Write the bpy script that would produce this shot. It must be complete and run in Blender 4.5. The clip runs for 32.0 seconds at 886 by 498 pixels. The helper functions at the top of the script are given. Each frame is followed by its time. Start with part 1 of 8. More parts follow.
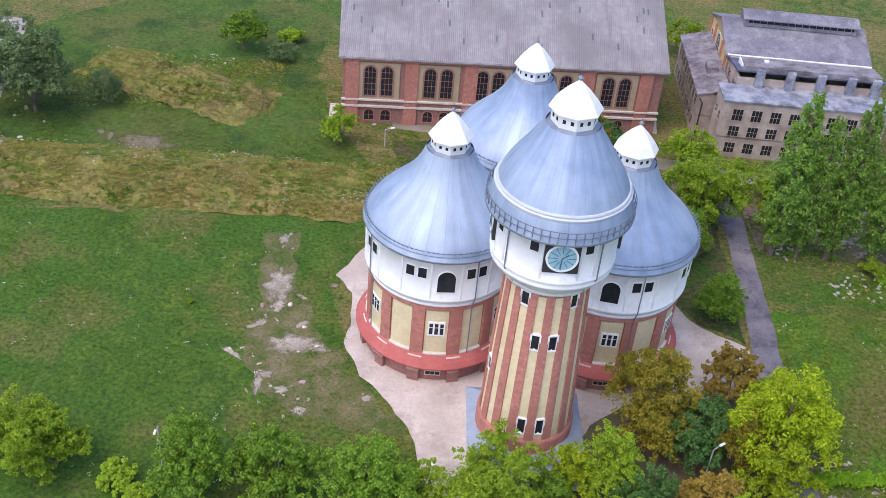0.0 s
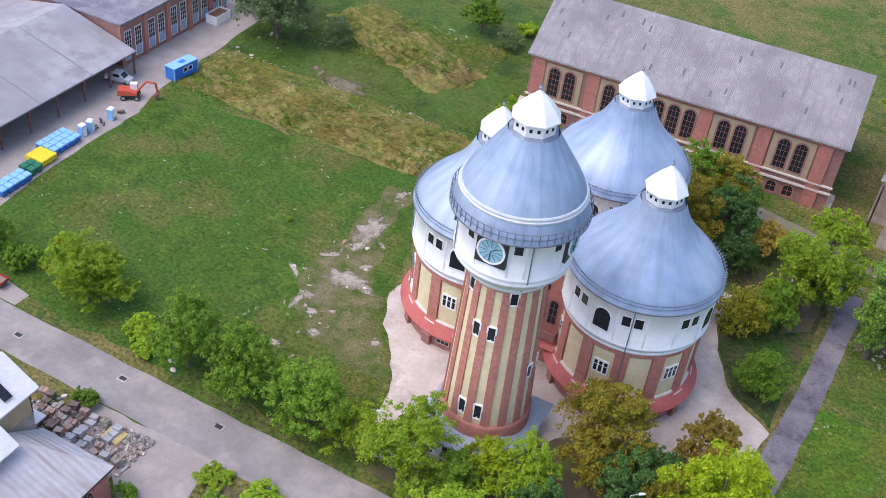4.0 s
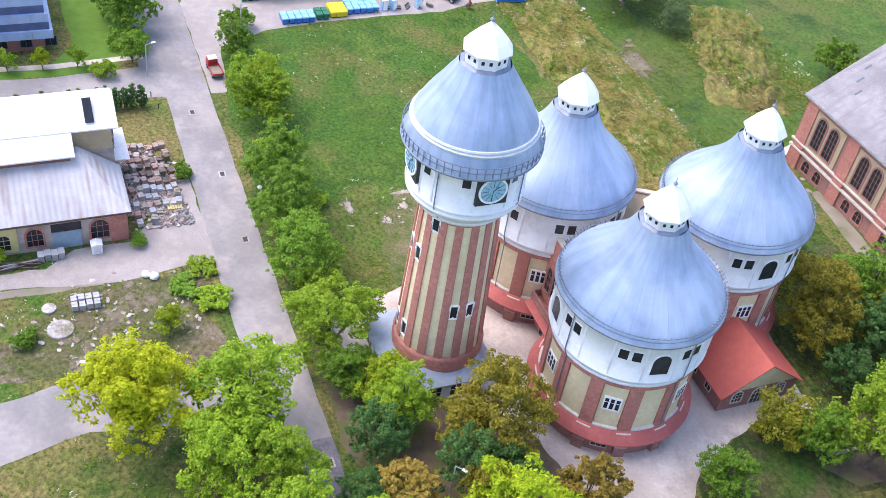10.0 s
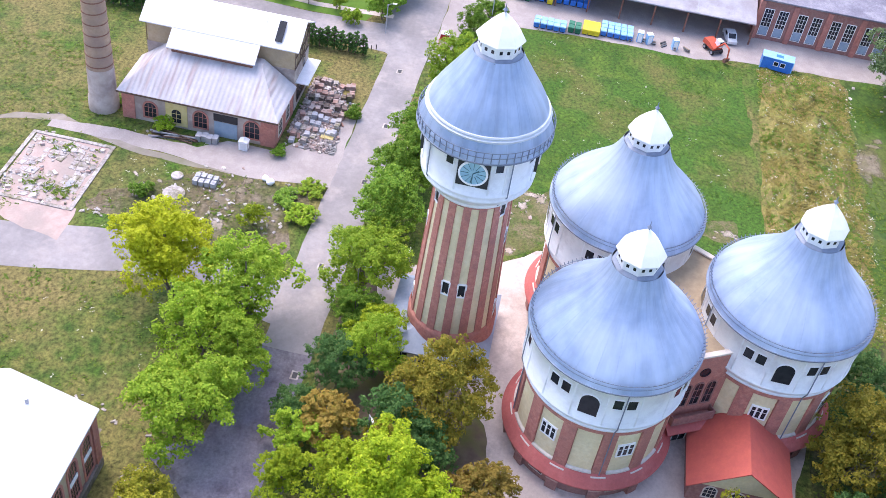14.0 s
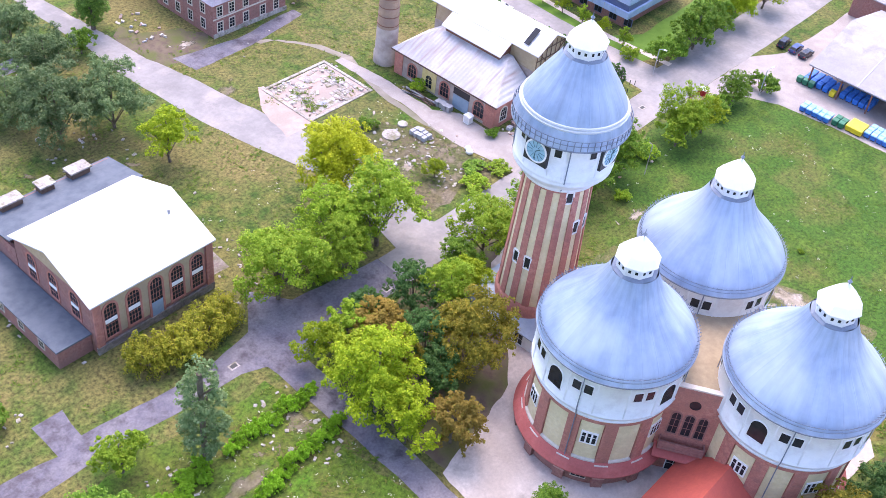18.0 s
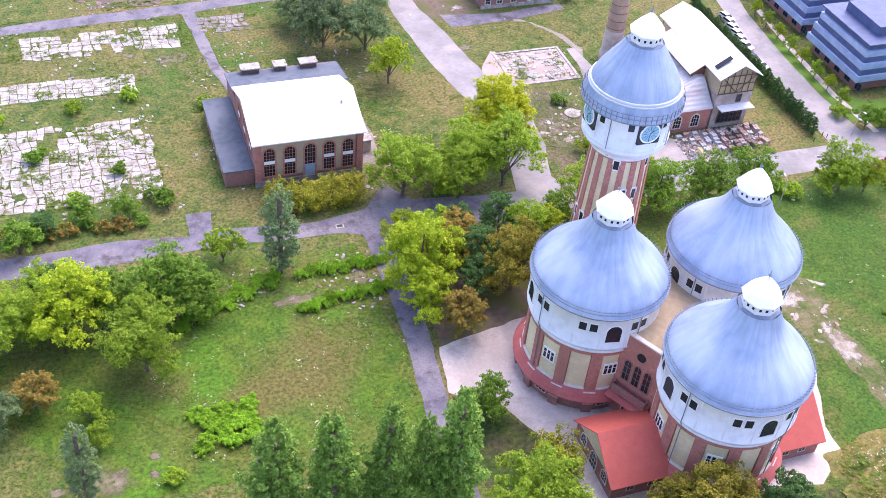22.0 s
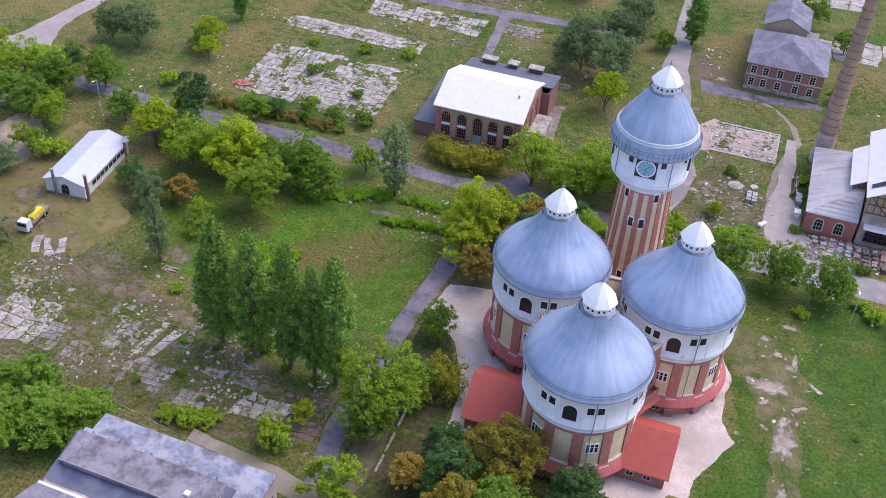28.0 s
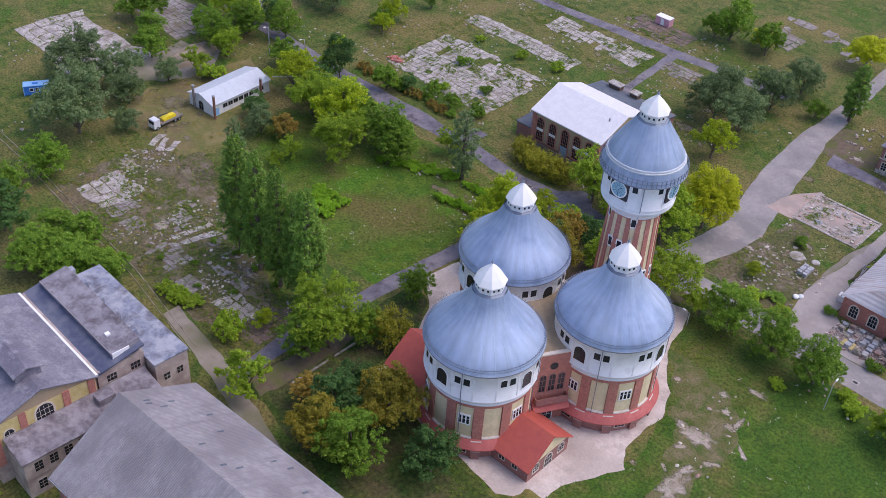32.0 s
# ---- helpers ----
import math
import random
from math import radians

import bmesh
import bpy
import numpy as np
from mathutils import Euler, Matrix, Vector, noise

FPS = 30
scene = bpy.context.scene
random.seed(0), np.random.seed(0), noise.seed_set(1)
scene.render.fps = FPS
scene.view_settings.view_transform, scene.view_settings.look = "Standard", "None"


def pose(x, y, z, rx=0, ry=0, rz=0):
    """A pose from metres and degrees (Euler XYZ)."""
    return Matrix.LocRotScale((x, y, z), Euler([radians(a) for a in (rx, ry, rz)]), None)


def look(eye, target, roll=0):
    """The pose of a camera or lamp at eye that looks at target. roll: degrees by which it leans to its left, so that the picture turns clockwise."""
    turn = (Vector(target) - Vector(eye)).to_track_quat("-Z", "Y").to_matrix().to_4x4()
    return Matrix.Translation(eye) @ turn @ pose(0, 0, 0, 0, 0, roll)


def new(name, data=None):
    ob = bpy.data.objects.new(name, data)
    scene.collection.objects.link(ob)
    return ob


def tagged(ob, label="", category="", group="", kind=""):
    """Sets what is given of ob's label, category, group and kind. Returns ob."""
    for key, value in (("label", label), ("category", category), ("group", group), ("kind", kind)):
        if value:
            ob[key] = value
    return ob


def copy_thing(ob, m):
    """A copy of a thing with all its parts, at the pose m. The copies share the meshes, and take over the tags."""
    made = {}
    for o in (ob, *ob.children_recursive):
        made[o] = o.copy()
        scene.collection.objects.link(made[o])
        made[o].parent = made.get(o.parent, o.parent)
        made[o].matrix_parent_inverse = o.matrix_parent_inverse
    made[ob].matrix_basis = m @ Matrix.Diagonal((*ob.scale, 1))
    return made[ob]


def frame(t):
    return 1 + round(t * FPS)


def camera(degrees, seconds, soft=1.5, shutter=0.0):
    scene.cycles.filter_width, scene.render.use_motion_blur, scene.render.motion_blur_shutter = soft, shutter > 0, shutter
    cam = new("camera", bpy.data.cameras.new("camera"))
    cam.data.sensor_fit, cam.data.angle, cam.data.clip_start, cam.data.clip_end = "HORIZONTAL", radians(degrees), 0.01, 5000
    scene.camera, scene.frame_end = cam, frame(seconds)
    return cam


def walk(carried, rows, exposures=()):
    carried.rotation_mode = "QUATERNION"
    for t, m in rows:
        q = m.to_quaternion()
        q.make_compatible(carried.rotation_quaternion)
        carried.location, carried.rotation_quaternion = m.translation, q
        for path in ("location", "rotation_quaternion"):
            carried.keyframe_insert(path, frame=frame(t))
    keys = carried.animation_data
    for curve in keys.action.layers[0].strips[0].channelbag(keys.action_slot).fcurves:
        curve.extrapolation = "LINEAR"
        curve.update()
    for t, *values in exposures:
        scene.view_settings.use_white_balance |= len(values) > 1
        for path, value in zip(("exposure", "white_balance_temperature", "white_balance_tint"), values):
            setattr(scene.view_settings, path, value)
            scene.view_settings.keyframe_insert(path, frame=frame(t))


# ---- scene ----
cam = camera(44.60, 32.0, soft=0.7)
walk(cam, [
    (0, pose(-16.67, -115.57, 99.31, 53.67, -4.41, 0.52)),
    (0.5, pose(-10.42, -116.63, 99.25, 53.67, -4.30, 4.16)),
    (1, pose(-4.35, -117.46, 99.33, 53.71, -4.23, 7.78)),
    (1.5, pose(1.51, -117.86, 99.66, 53.71, -4.35, 11.49)),
    (2, pose(7.44, -117.86, 100.29, 53.57, -4.70, 14.97)),
    (2.5, pose(13.56, -117.46, 101.17, 53.22, -5.04, 18.00)),
    (3, pose(19.56, -116.66, 102.38, 52.85, -5.37, 21.24)),
    (3.5, pose(25.72, -115.54, 103.69, 52.44, -5.63, 24.55)),
    (5.5, pose(48.95, -107.37, 109.10, 50.68, -6.31, 37.99)),
    (6, pose(54.49, -104.24, 108.76, 50.21, -6.46, 41.37)),
    (6.5, pose(59.89, -100.67, 108.04, 49.90, -6.52, 44.50)),
    (7, pose(65.07, -96.75, 107.14, 49.56, -6.57, 47.80)),
    (7.5, pose(69.94, -92.42, 106.27, 49.16, -6.63, 51.33)),
    (8, pose(74.32, -87.85, 105.72, 48.91, -6.73, 55.36)),
    (8.5, pose(78.37, -82.77, 105.46, 48.82, -6.82, 58.81)),
    (9, pose(81.77, -77.45, 105.38, 48.70, -6.96, 62.43)),
    (9.5, pose(84.68, -71.83, 105.56, 48.53, -7.09, 65.90)),
    (10, pose(87.09, -65.86, 105.77, 48.35, -7.22, 69.26)),
    (10.5, pose(89.07, -59.66, 105.97, 48.21, -7.39, 72.63)),
    (11, pose(90.76, -53.73, 106.20, 47.94, -7.52, 76.86)),
    (11.5, pose(92.58, -47.32, 106.46, 47.70, -7.71, 80.82)),
    (12, pose(94.64, -40.35, 106.77, 47.44, -7.90, 83.99)),
    (12.5, pose(96.74, -33.77, 107.13, 47.28, -7.88, 87.77)),
    (13, pose(98.83, -27.59, 107.64, 47.21, -7.58, 92.20)),
    (13.5, pose(100.62, -21.25, 108.43, 47.23, -7.16, 96.35)),
    (14, pose(102.11, -14.72, 109.23, 47.23, -6.83, 100.57)),
    (14.5, pose(103.41, -8.11, 110.06, 47.24, -6.58, 104.88)),
    (16.5, pose(107.07, 18.97, 113.20, 47.98, -6.31, 120.42)),
    (17, pose(106.63, 25.94, 114.16, 48.08, -6.18, 124.47)),
    (17.5, pose(105.62, 33.03, 115.21, 48.13, -5.97, 128.28)),
    (18, pose(104.04, 40.28, 116.27, 48.14, -5.79, 132.04)),
    (18.5, pose(102.01, 47.54, 117.31, 48.16, -5.63, 135.91)),
    (19, pose(99.54, 54.83, 118.39, 48.21, -5.44, 139.69)),
    (19.5, pose(96.71, 62.28, 119.50, 48.32, -5.15, 143.14)),
    (20, pose(93.73, 69.90, 120.72, 48.49, -5.01, 146.83)),
    (20.5, pose(90.73, 77.76, 122.03, 48.55, -4.93, 150.70)),
    (21, pose(87.53, 85.82, 123.45, 48.56, -4.91, 154.51)),
    (21.5, pose(83.97, 93.79, 124.92, 48.56, -4.76, 158.04)),
    (22, pose(79.80, 101.41, 126.40, 48.55, -4.61, 161.19)),
    (22.5, pose(74.99, 108.45, 127.91, 48.67, -4.43, 164.13)),
    (23, pose(69.49, 114.82, 129.40, 48.82, -4.21, 166.78)),
    (23.5, pose(63.39, 120.39, 130.79, 49.03, -3.97, 169.49)),
    (24, pose(56.76, 125.24, 132.07, 49.20, -3.83, 172.52)),
    (24.5, pose(49.60, 129.45, 133.24, 49.38, -3.77, 175.72)),
    (25, pose(42.00, 133.11, 134.32, 49.55, -3.75, 179.21)),
    (25.5, pose(33.87, 136.34, 135.35, 49.72, -3.64, -177.50)),
    (27.5, pose(-2.46, 144.48, 138.97, 50.50, -3.11, -164.17)),
    (28, pose(-11.86, 145.33, 139.98, 50.64, -3.01, -160.90)),
    (28.5, pose(-21.38, 145.56, 141.06, 50.85, -2.88, -157.85)),
    (29, pose(-30.79, 145.14, 142.08, 51.06, -2.79, -154.54)),
    (29.5, pose(-40.03, 144.04, 142.92, 51.24, -2.72, -151.37)),
    (30, pose(-49.07, 142.13, 143.53, 51.34, -2.77, -148.36)),
    (30.5, pose(-57.80, 139.31, 143.87, 51.36, -2.90, -145.40)),
    (31, pose(-66.16, 135.75, 143.98, 51.41, -3.04, -142.27)),
    (31.5, pose(-74.31, 131.70, 143.95, 51.47, -3.13, -139.29)),
    (32, pose(-82.33, 127.41, 143.87, 51.58, -3.29, -136.20)),
], exposures=((0, 0.83, 6420, 17), (3.5, 0.90, 6420, 16), (7, 1.13, 6420, 15), (10, 1.5, 6420, 16), (13, 1.56, 6420, 19), (20, 1.82, 6420, 26), (24, 1.51, 6420, 29), (28, 0.90, 6420, 24), (32, 0.54, 6420, 22)))

# ---- light ----
world = bpy.data.worlds.new("sky")
scene.world = world
world.use_nodes = True
wn = world.node_tree.nodes
sky = wn.new("ShaderNodeTexSky")
sky.sky_type = "NISHITA"
sky.sun_disc = False
sky.dust_density, sky.air_density = 2.0, 1.0
SUN_AZ, SUN_EL = 225.0, 60.0          # compass-like: degrees clockwise from +y, and above the horizon
sky.sun_elevation, sky.sun_rotation = radians(SUN_EL), radians(SUN_AZ)
world.node_tree.links.new(sky.outputs[0], wn["Background"].inputs[0])
wn["Background"].inputs[1].default_value = 0.15
lamp = bpy.data.lights.new("sun", "SUN")
lamp.energy, lamp.angle, lamp.color = 0.8, radians(50), (1.0, 0.94, 0.87)
sun = new("sun", lamp)
sun_dir = Vector((math.sin(radians(SUN_AZ)) * math.cos(radians(SUN_EL)), math.cos(radians(SUN_AZ)) * math.cos(radians(SUN_EL)), math.sin(radians(SUN_EL))))
sun.matrix_world = look(sun_dir * 300, (0, 0, 0))


# ---- materials ----
def mat(name, a, b=None, scale=1.0, rough=0.8, bump=0.0, metal=0.0, c=None, big=0.08, island=0.0, spec=0.4, d=None, dbig=0.2, grain=0.06, gscale=2.6):
    """A surface of two tones at a fine grain and a third at a broad one, in world metres."""
    m = bpy.data.materials.new(name)
    m.use_nodes = True
    nt = m.node_tree
    n, l = nt.nodes, nt.links
    p = n["Principled BSDF"]
    p.inputs["Roughness"].default_value = rough
    p.inputs["Metallic"].default_value = metal
    p.inputs["Specular IOR Level"].default_value = spec
    if b is None:
        b = tuple(v * 0.82 for v in a)
    geo = n.new("ShaderNodeNewGeometry")
    fine = n.new("ShaderNodeTexNoise")
    fine.inputs["Scale"].default_value, fine.inputs["Detail"].default_value = scale, 6
    l.new(geo.outputs["Position"], fine.inputs["Vector"])
    ramp = n.new("ShaderNodeValToRGB")
    ramp.color_ramp.elements[0].position, ramp.color_ramp.elements[1].position = 0.36, 0.64
    ramp.color_ramp.elements[0].color, ramp.color_ramp.elements[1].color = (*a, 1), (*b, 1)
    l.new(fine.outputs["Fac"], ramp.inputs["Fac"])
    out = ramp.outputs["Color"]
    if c is not None:
        wide = n.new("ShaderNodeTexNoise")
        wide.inputs["Scale"].default_value, wide.inputs["Detail"].default_value = big, 5
        l.new(geo.outputs["Position"], wide.inputs["Vector"])
        r2 = n.new("ShaderNodeValToRGB")
        r2.color_ramp.elements[0].position, r2.color_ramp.elements[1].position = 0.42, 0.62
        l.new(wide.outputs["Fac"], r2.inputs["Fac"])
        mix = n.new("ShaderNodeMixRGB")
        l.new(r2.outputs["Color"], mix.inputs["Fac"])
        l.new(out, mix.inputs["Color1"])
        mix.inputs["Color2"].default_value = (*c, 1)
        out = mix.outputs["Color"]
    if d is not None:
        third = n.new("ShaderNodeTexNoise")
        third.inputs["Scale"].default_value, third.inputs["Detail"].default_value, third.inputs["Roughness"].default_value = dbig, 8, 0.65
        off = n.new("ShaderNodeVectorMath")
        off.inputs[1].default_value = (37.0, 11.0, 5.0)
        l.new(geo.outputs["Position"], off.inputs[0])
        l.new(off.outputs[0], third.inputs["Vector"])
        r3 = n.new("ShaderNodeValToRGB")
        r3.color_ramp.elements[0].position, r3.color_ramp.elements[1].position = 0.5, 0.66
        l.new(third.outputs["Fac"], r3.inputs["Fac"])
        mix3 = n.new("ShaderNodeMixRGB")
        l.new(r3.outputs["Color"], mix3.inputs["Fac"])
        l.new(out, mix3.inputs["Color1"])
        mix3.inputs["Color2"].default_value = (*d, 1)
        out = mix3.outputs["Color"]
    if grain:
        g = n.new("ShaderNodeTexNoise")
        g.inputs["Scale"].default_value, g.inputs["Detail"].default_value, g.inputs["Roughness"].default_value = gscale, 7, 0.72
        l.new(geo.outputs["Position"], g.inputs["Vector"])
        gm = n.new("ShaderNodeMapRange")
        gm.inputs["From Min"].default_value, gm.inputs["From Max"].default_value = 0.34, 0.66
        gm.inputs["To Min"].default_value, gm.inputs["To Max"].default_value = 1 - grain, 1 + grain
        l.new(g.outputs["Fac"], gm.inputs["Value"])
        gh = n.new("ShaderNodeHueSaturation")
        l.new(gm.outputs["Result"], gh.inputs["Value"])
        l.new(out, gh.inputs["Color"])
        out = gh.outputs["Color"]
    if island:
        hs = n.new("ShaderNodeHueSaturation")
        mr = n.new("ShaderNodeMapRange")
        mr.inputs["To Min"].default_value, mr.inputs["To Max"].default_value = 1 - island, 1 + island
        l.new(geo.outputs["Random Per Island"], mr.inputs["Value"])
        l.new(mr.outputs["Result"], hs.inputs["Value"])
        l.new(out, hs.inputs["Color"])
        out = hs.outputs["Color"]
    l.new(out, p.inputs["Base Color"])
    if bump:
        bp = n.new("ShaderNodeBump")
        bp.inputs["Strength"].default_value, bp.inputs["Distance"].default_value = bump, 0.05
        l.new(fine.outputs["Fac"], bp.inputs["Height"])
        l.new(bp.outputs["Normal"], p.inputs["Normal"])
    return m


M_GRASS = mat("meadow_grass", (0.045, 0.09, 0.012), (0.145, 0.15, 0.036), 0.4, 0.95, 0.9, c=(0.18, 0.15, 0.05), big=0.05, d=(0.055, 0.12, 0.010), dbig=0.1, grain=0.7, gscale=1.7)
M_LAWN = mat("lawn_grass", (0.038, 0.092, 0.008), (0.085, 0.145, 0.014), 0.3, 0.95, 0.9, c=(0.048, 0.118, 0.010), big=0.07, d=(0.125, 0.125, 0.03), dbig=0.075, grain=0.65, gscale=1.7)
M_LUSH = mat("lush_grass", (0.045, 0.105, 0.01), (0.075, 0.135, 0.016), 0.4, 0.95, 0.9, c=(0.10, 0.12, 0.025), big=0.07, d=(0.03, 0.07, 0.01), dbig=0.12, grain=0.45, gscale=1.2)
M_ASPHALT = mat("asphalt", (0.30, 0.277, 0.272), (0.355, 0.325, 0.317), 0.3, 0.9, 0.15, c=(0.25, 0.232, 0.228), big=0.1, d=(0.39, 0.345, 0.325), dbig=0.16, grain=0.08, gscale=1.2)
M_DARKASPH = mat("dark_asphalt", (0.145, 0.133, 0.17), (0.20, 0.183, 0.215), 0.6, 0.85, 0.2, c=(0.245, 0.222, 0.235), big=0.12, d=(0.10, 0.085, 0.10), dbig=0.3, grain=0.22)
M_PLAZA = mat("pale_gravel", (0.62, 0.53, 0.475), (0.69, 0.605, 0.55), 0.5, 0.95, 0.2, c=(0.52, 0.44, 0.39), big=0.12, d=(0.47, 0.395, 0.35), dbig=0.3, grain=0.09, gscale=2)
M_BRICK = mat("red_brick", (0.48, 0.18, 0.14), (0.58, 0.26, 0.205), 2.0, 0.9, 0.3, c=(0.47, 0.195, 0.15), big=0.3, d=(0.40, 0.17, 0.14), dbig=0.9, grain=0.12, gscale=5)
M_PLASTER = mat("cream_plaster", (0.78, 0.66, 0.40), (0.84, 0.73, 0.49), 1.5, 0.9, 0.1, c=(0.72, 0.61, 0.38), big=0.3)
M_WHITE = mat("white_paint", (0.86, 0.875, 0.89), (0.82, 0.835, 0.86), 0.8, 0.6, 0.05, c=(0.79, 0.81, 0.83), big=0.2, d=(0.72, 0.73, 0.75), dbig=0.5, grain=0.03)
def zinc(name, a, b, c):
    """Zinc sheet in long strips: streaks that run from the top to the eaves."""
    m = mat(name, a, b, 0.5, 0.52, 0.0, metal=0.25, c=c, big=0.12, grain=0.025, gscale=0.9)
    n, l = m.node_tree.nodes, m.node_tree.links
    tc = n.new("ShaderNodeTexCoord")
    sep = n.new("ShaderNodeSeparateXYZ")
    l.new(tc.outputs["Object"], sep.inputs[0])
    ang = n.new("ShaderNodeMath")
    ang.operation = "ARCTAN2"
    l.new(sep.outputs[1], ang.inputs[0])
    l.new(sep.outputs[0], ang.inputs[1])
    comb = n.new("ShaderNodeCombineXYZ")
    sc = n.new("ShaderNodeMath")
    sc.operation = "MULTIPLY"
    sc.inputs[1].default_value = 5.0
    l.new(ang.outputs[0], sc.inputs[0])
    l.new(sc.outputs[0], comb.inputs[0])
    zz = n.new("ShaderNodeMath")
    zz.operation = "MULTIPLY"
    zz.inputs[1].default_value = 0.14
    l.new(sep.outputs[2], zz.inputs[0])
    l.new(zz.outputs[0], comb.inputs[1])
    ns = n.new("ShaderNodeTexNoise")
    ns.inputs["Scale"].default_value, ns.inputs["Detail"].default_value = 1.3, 5
    l.new(comb.outputs[0], ns.inputs["Vector"])
    mr = n.new("ShaderNodeMapRange")
    mr.inputs["From Min"].default_value, mr.inputs["From Max"].default_value = 0.3, 0.7
    mr.inputs["To Min"].default_value, mr.inputs["To Max"].default_value = 0.86, 1.12
    l.new(ns.outputs["Fac"], mr.inputs["Value"])
    hs = n.new("ShaderNodeHueSaturation")
    p = n["Principled BSDF"]
    l.new(p.inputs["Base Color"].links[0].from_socket, hs.inputs["Color"])
    l.new(mr.outputs["Result"], hs.inputs["Value"])
    l.new(hs.outputs["Color"], p.inputs["Base Color"])
    seam = n.new("ShaderNodeMath")
    seam.operation = "MULTIPLY"
    seam.inputs[1].default_value = 28.0
    l.new(ang.outputs[0], seam.inputs[0])
    cs = n.new("ShaderNodeMath")
    cs.operation = "COSINE"
    l.new(seam.outputs[0], cs.inputs[0])
    pw = n.new("ShaderNodeMapRange")
    pw.inputs["From Min"].default_value = 0.97
    l.new(cs.outputs[0], pw.inputs["Value"])
    bp = n.new("ShaderNodeBump")
    bp.inputs["Strength"].default_value, bp.inputs["Distance"].default_value = 0.5, 0.05
    l.new(pw.outputs["Result"], bp.inputs["Height"])
    l.new(bp.outputs["Normal"], p.inputs["Normal"])
    return m


M_ZINC = zinc("zinc_sheet", (0.275, 0.365, 0.52), (0.335, 0.425, 0.58), (0.42, 0.51, 0.65))
M_SHEETWHITE = mat("white_sheet_roof", (0.80, 0.79, 0.80), (0.74, 0.73, 0.75), 0.7, 0.5, 0.05)
M_GREYROOF = mat("grey_fibre_roof", (0.36, 0.33, 0.34), (0.42, 0.39, 0.40), 1.2, 0.9, 0.2, c=(0.31, 0.285, 0.30), big=0.15)
M_REDROOF = mat("red_sheet_roof", (0.57, 0.125, 0.09), (0.52, 0.11, 0.085), 0.8, 0.6, 0.05)
M_DARK = mat("dark_glass", (0.02, 0.022, 0.028), (0.03, 0.033, 0.04), 1.0, 0.15)


M_ZINCDARK = mat("dark_zinc", (0.19, 0.225, 0.29), (0.25, 0.29, 0.36), 0.8, 0.5, 0.05, metal=0.3)
M_PALEZINC = mat("pale_zinc", (0.55, 0.59, 0.64), (0.6, 0.64, 0.68), 0.8, 0.5, 0.02)
M_BRIGHT = mat("bright_white_sheet", (0.93, 0.93, 0.93), (0.90, 0.90, 0.90), 0.8, 0.45, grain=0.02)
M_STONE = mat("pale_stone", (0.62, 0.55, 0.48), (0.70, 0.63, 0.56), 1.5, 0.85, 0.1)
M_BRICKDARK = mat("plinth_brick", (0.31, 0.14, 0.12), (0.39, 0.20, 0.17), 2.0, 0.9, 0.3, c=(0.31, 0.165, 0.145), big=0.4, grain=0.16, gscale=3)
M_REDPAINT = mat("red_painted_render", (0.50, 0.125, 0.11), (0.56, 0.165, 0.145), 1.2, 0.7, 0.05, c=(0.47, 0.12, 0.105), big=0.3, grain=0.1)
M_BLACK = mat("black_board", (0.03, 0.032, 0.036), (0.045, 0.045, 0.05), 2.0, 0.5)
M_DIAL = mat("dial_glass", (0.30, 0.52, 0.64), (0.36, 0.58, 0.69), 1.0, 0.25)
M_TEALDARK = mat("dial_paint", (0.04, 0.12, 0.15), (0.05, 0.14, 0.17), 1.0, 0.5)
M_RAIL = mat("railing_paint", (0.16, 0.19, 0.25), (0.2, 0.23, 0.29), 1.0, 0.5)
M_SLATE = mat("blue_grey_sheet", (0.30, 0.36, 0.45), (0.35, 0.41, 0.50), 0.8, 0.55, 0.05)
M_TAN = mat("tan_gravel_roof", (0.42, 0.33, 0.22), (0.36, 0.28, 0.19), 1.0, 0.95, 0.1)


def link(name, bm, material, parent=None, label="", smooth=False):
    me = bpy.data.meshes.new(name)
    bm.to_mesh(me)
    bm.free()
    if smooth:
        for f in me.polygons:
            f.use_smooth = True
    for mm in (material if isinstance(material, (list, tuple)) else [material]):
        me.materials.append(mm)
    ob = new(name, me)
    if parent is not None:
        ob.parent = parent
    if label:
        ob["label"] = label
    return ob


def part(name, bm, material, parent, label="", smooth=False):
    return link(name, bm, material, parent, label, smooth)


def thing(name, m, label, category, group="", kind=""):
    ob = new(name)
    ob.matrix_basis = m if isinstance(m, Matrix) else Matrix.Translation(m)
    return tagged(ob, label, category, group, kind)


def add_box(bm, x0, x1, y0, y1, z0, z1):
    v = [bm.verts.new((x, y, z)) for z in (z0, z1) for x, y in ((x0, y0), (x1, y0), (x1, y1), (x0, y1))]
    for f in ((0, 3, 2, 1), (4, 5, 6, 7), (0, 1, 5, 4), (1, 2, 6, 5), (2, 3, 7, 6), (3, 0, 4, 7)):
        bm.faces.new([v[i] for i in f])


def box(x0, x1, y0, y1, z0, z1):
    bm = bmesh.new()
    add_box(bm, x0, x1, y0, y1, z0, z1)
    return bm


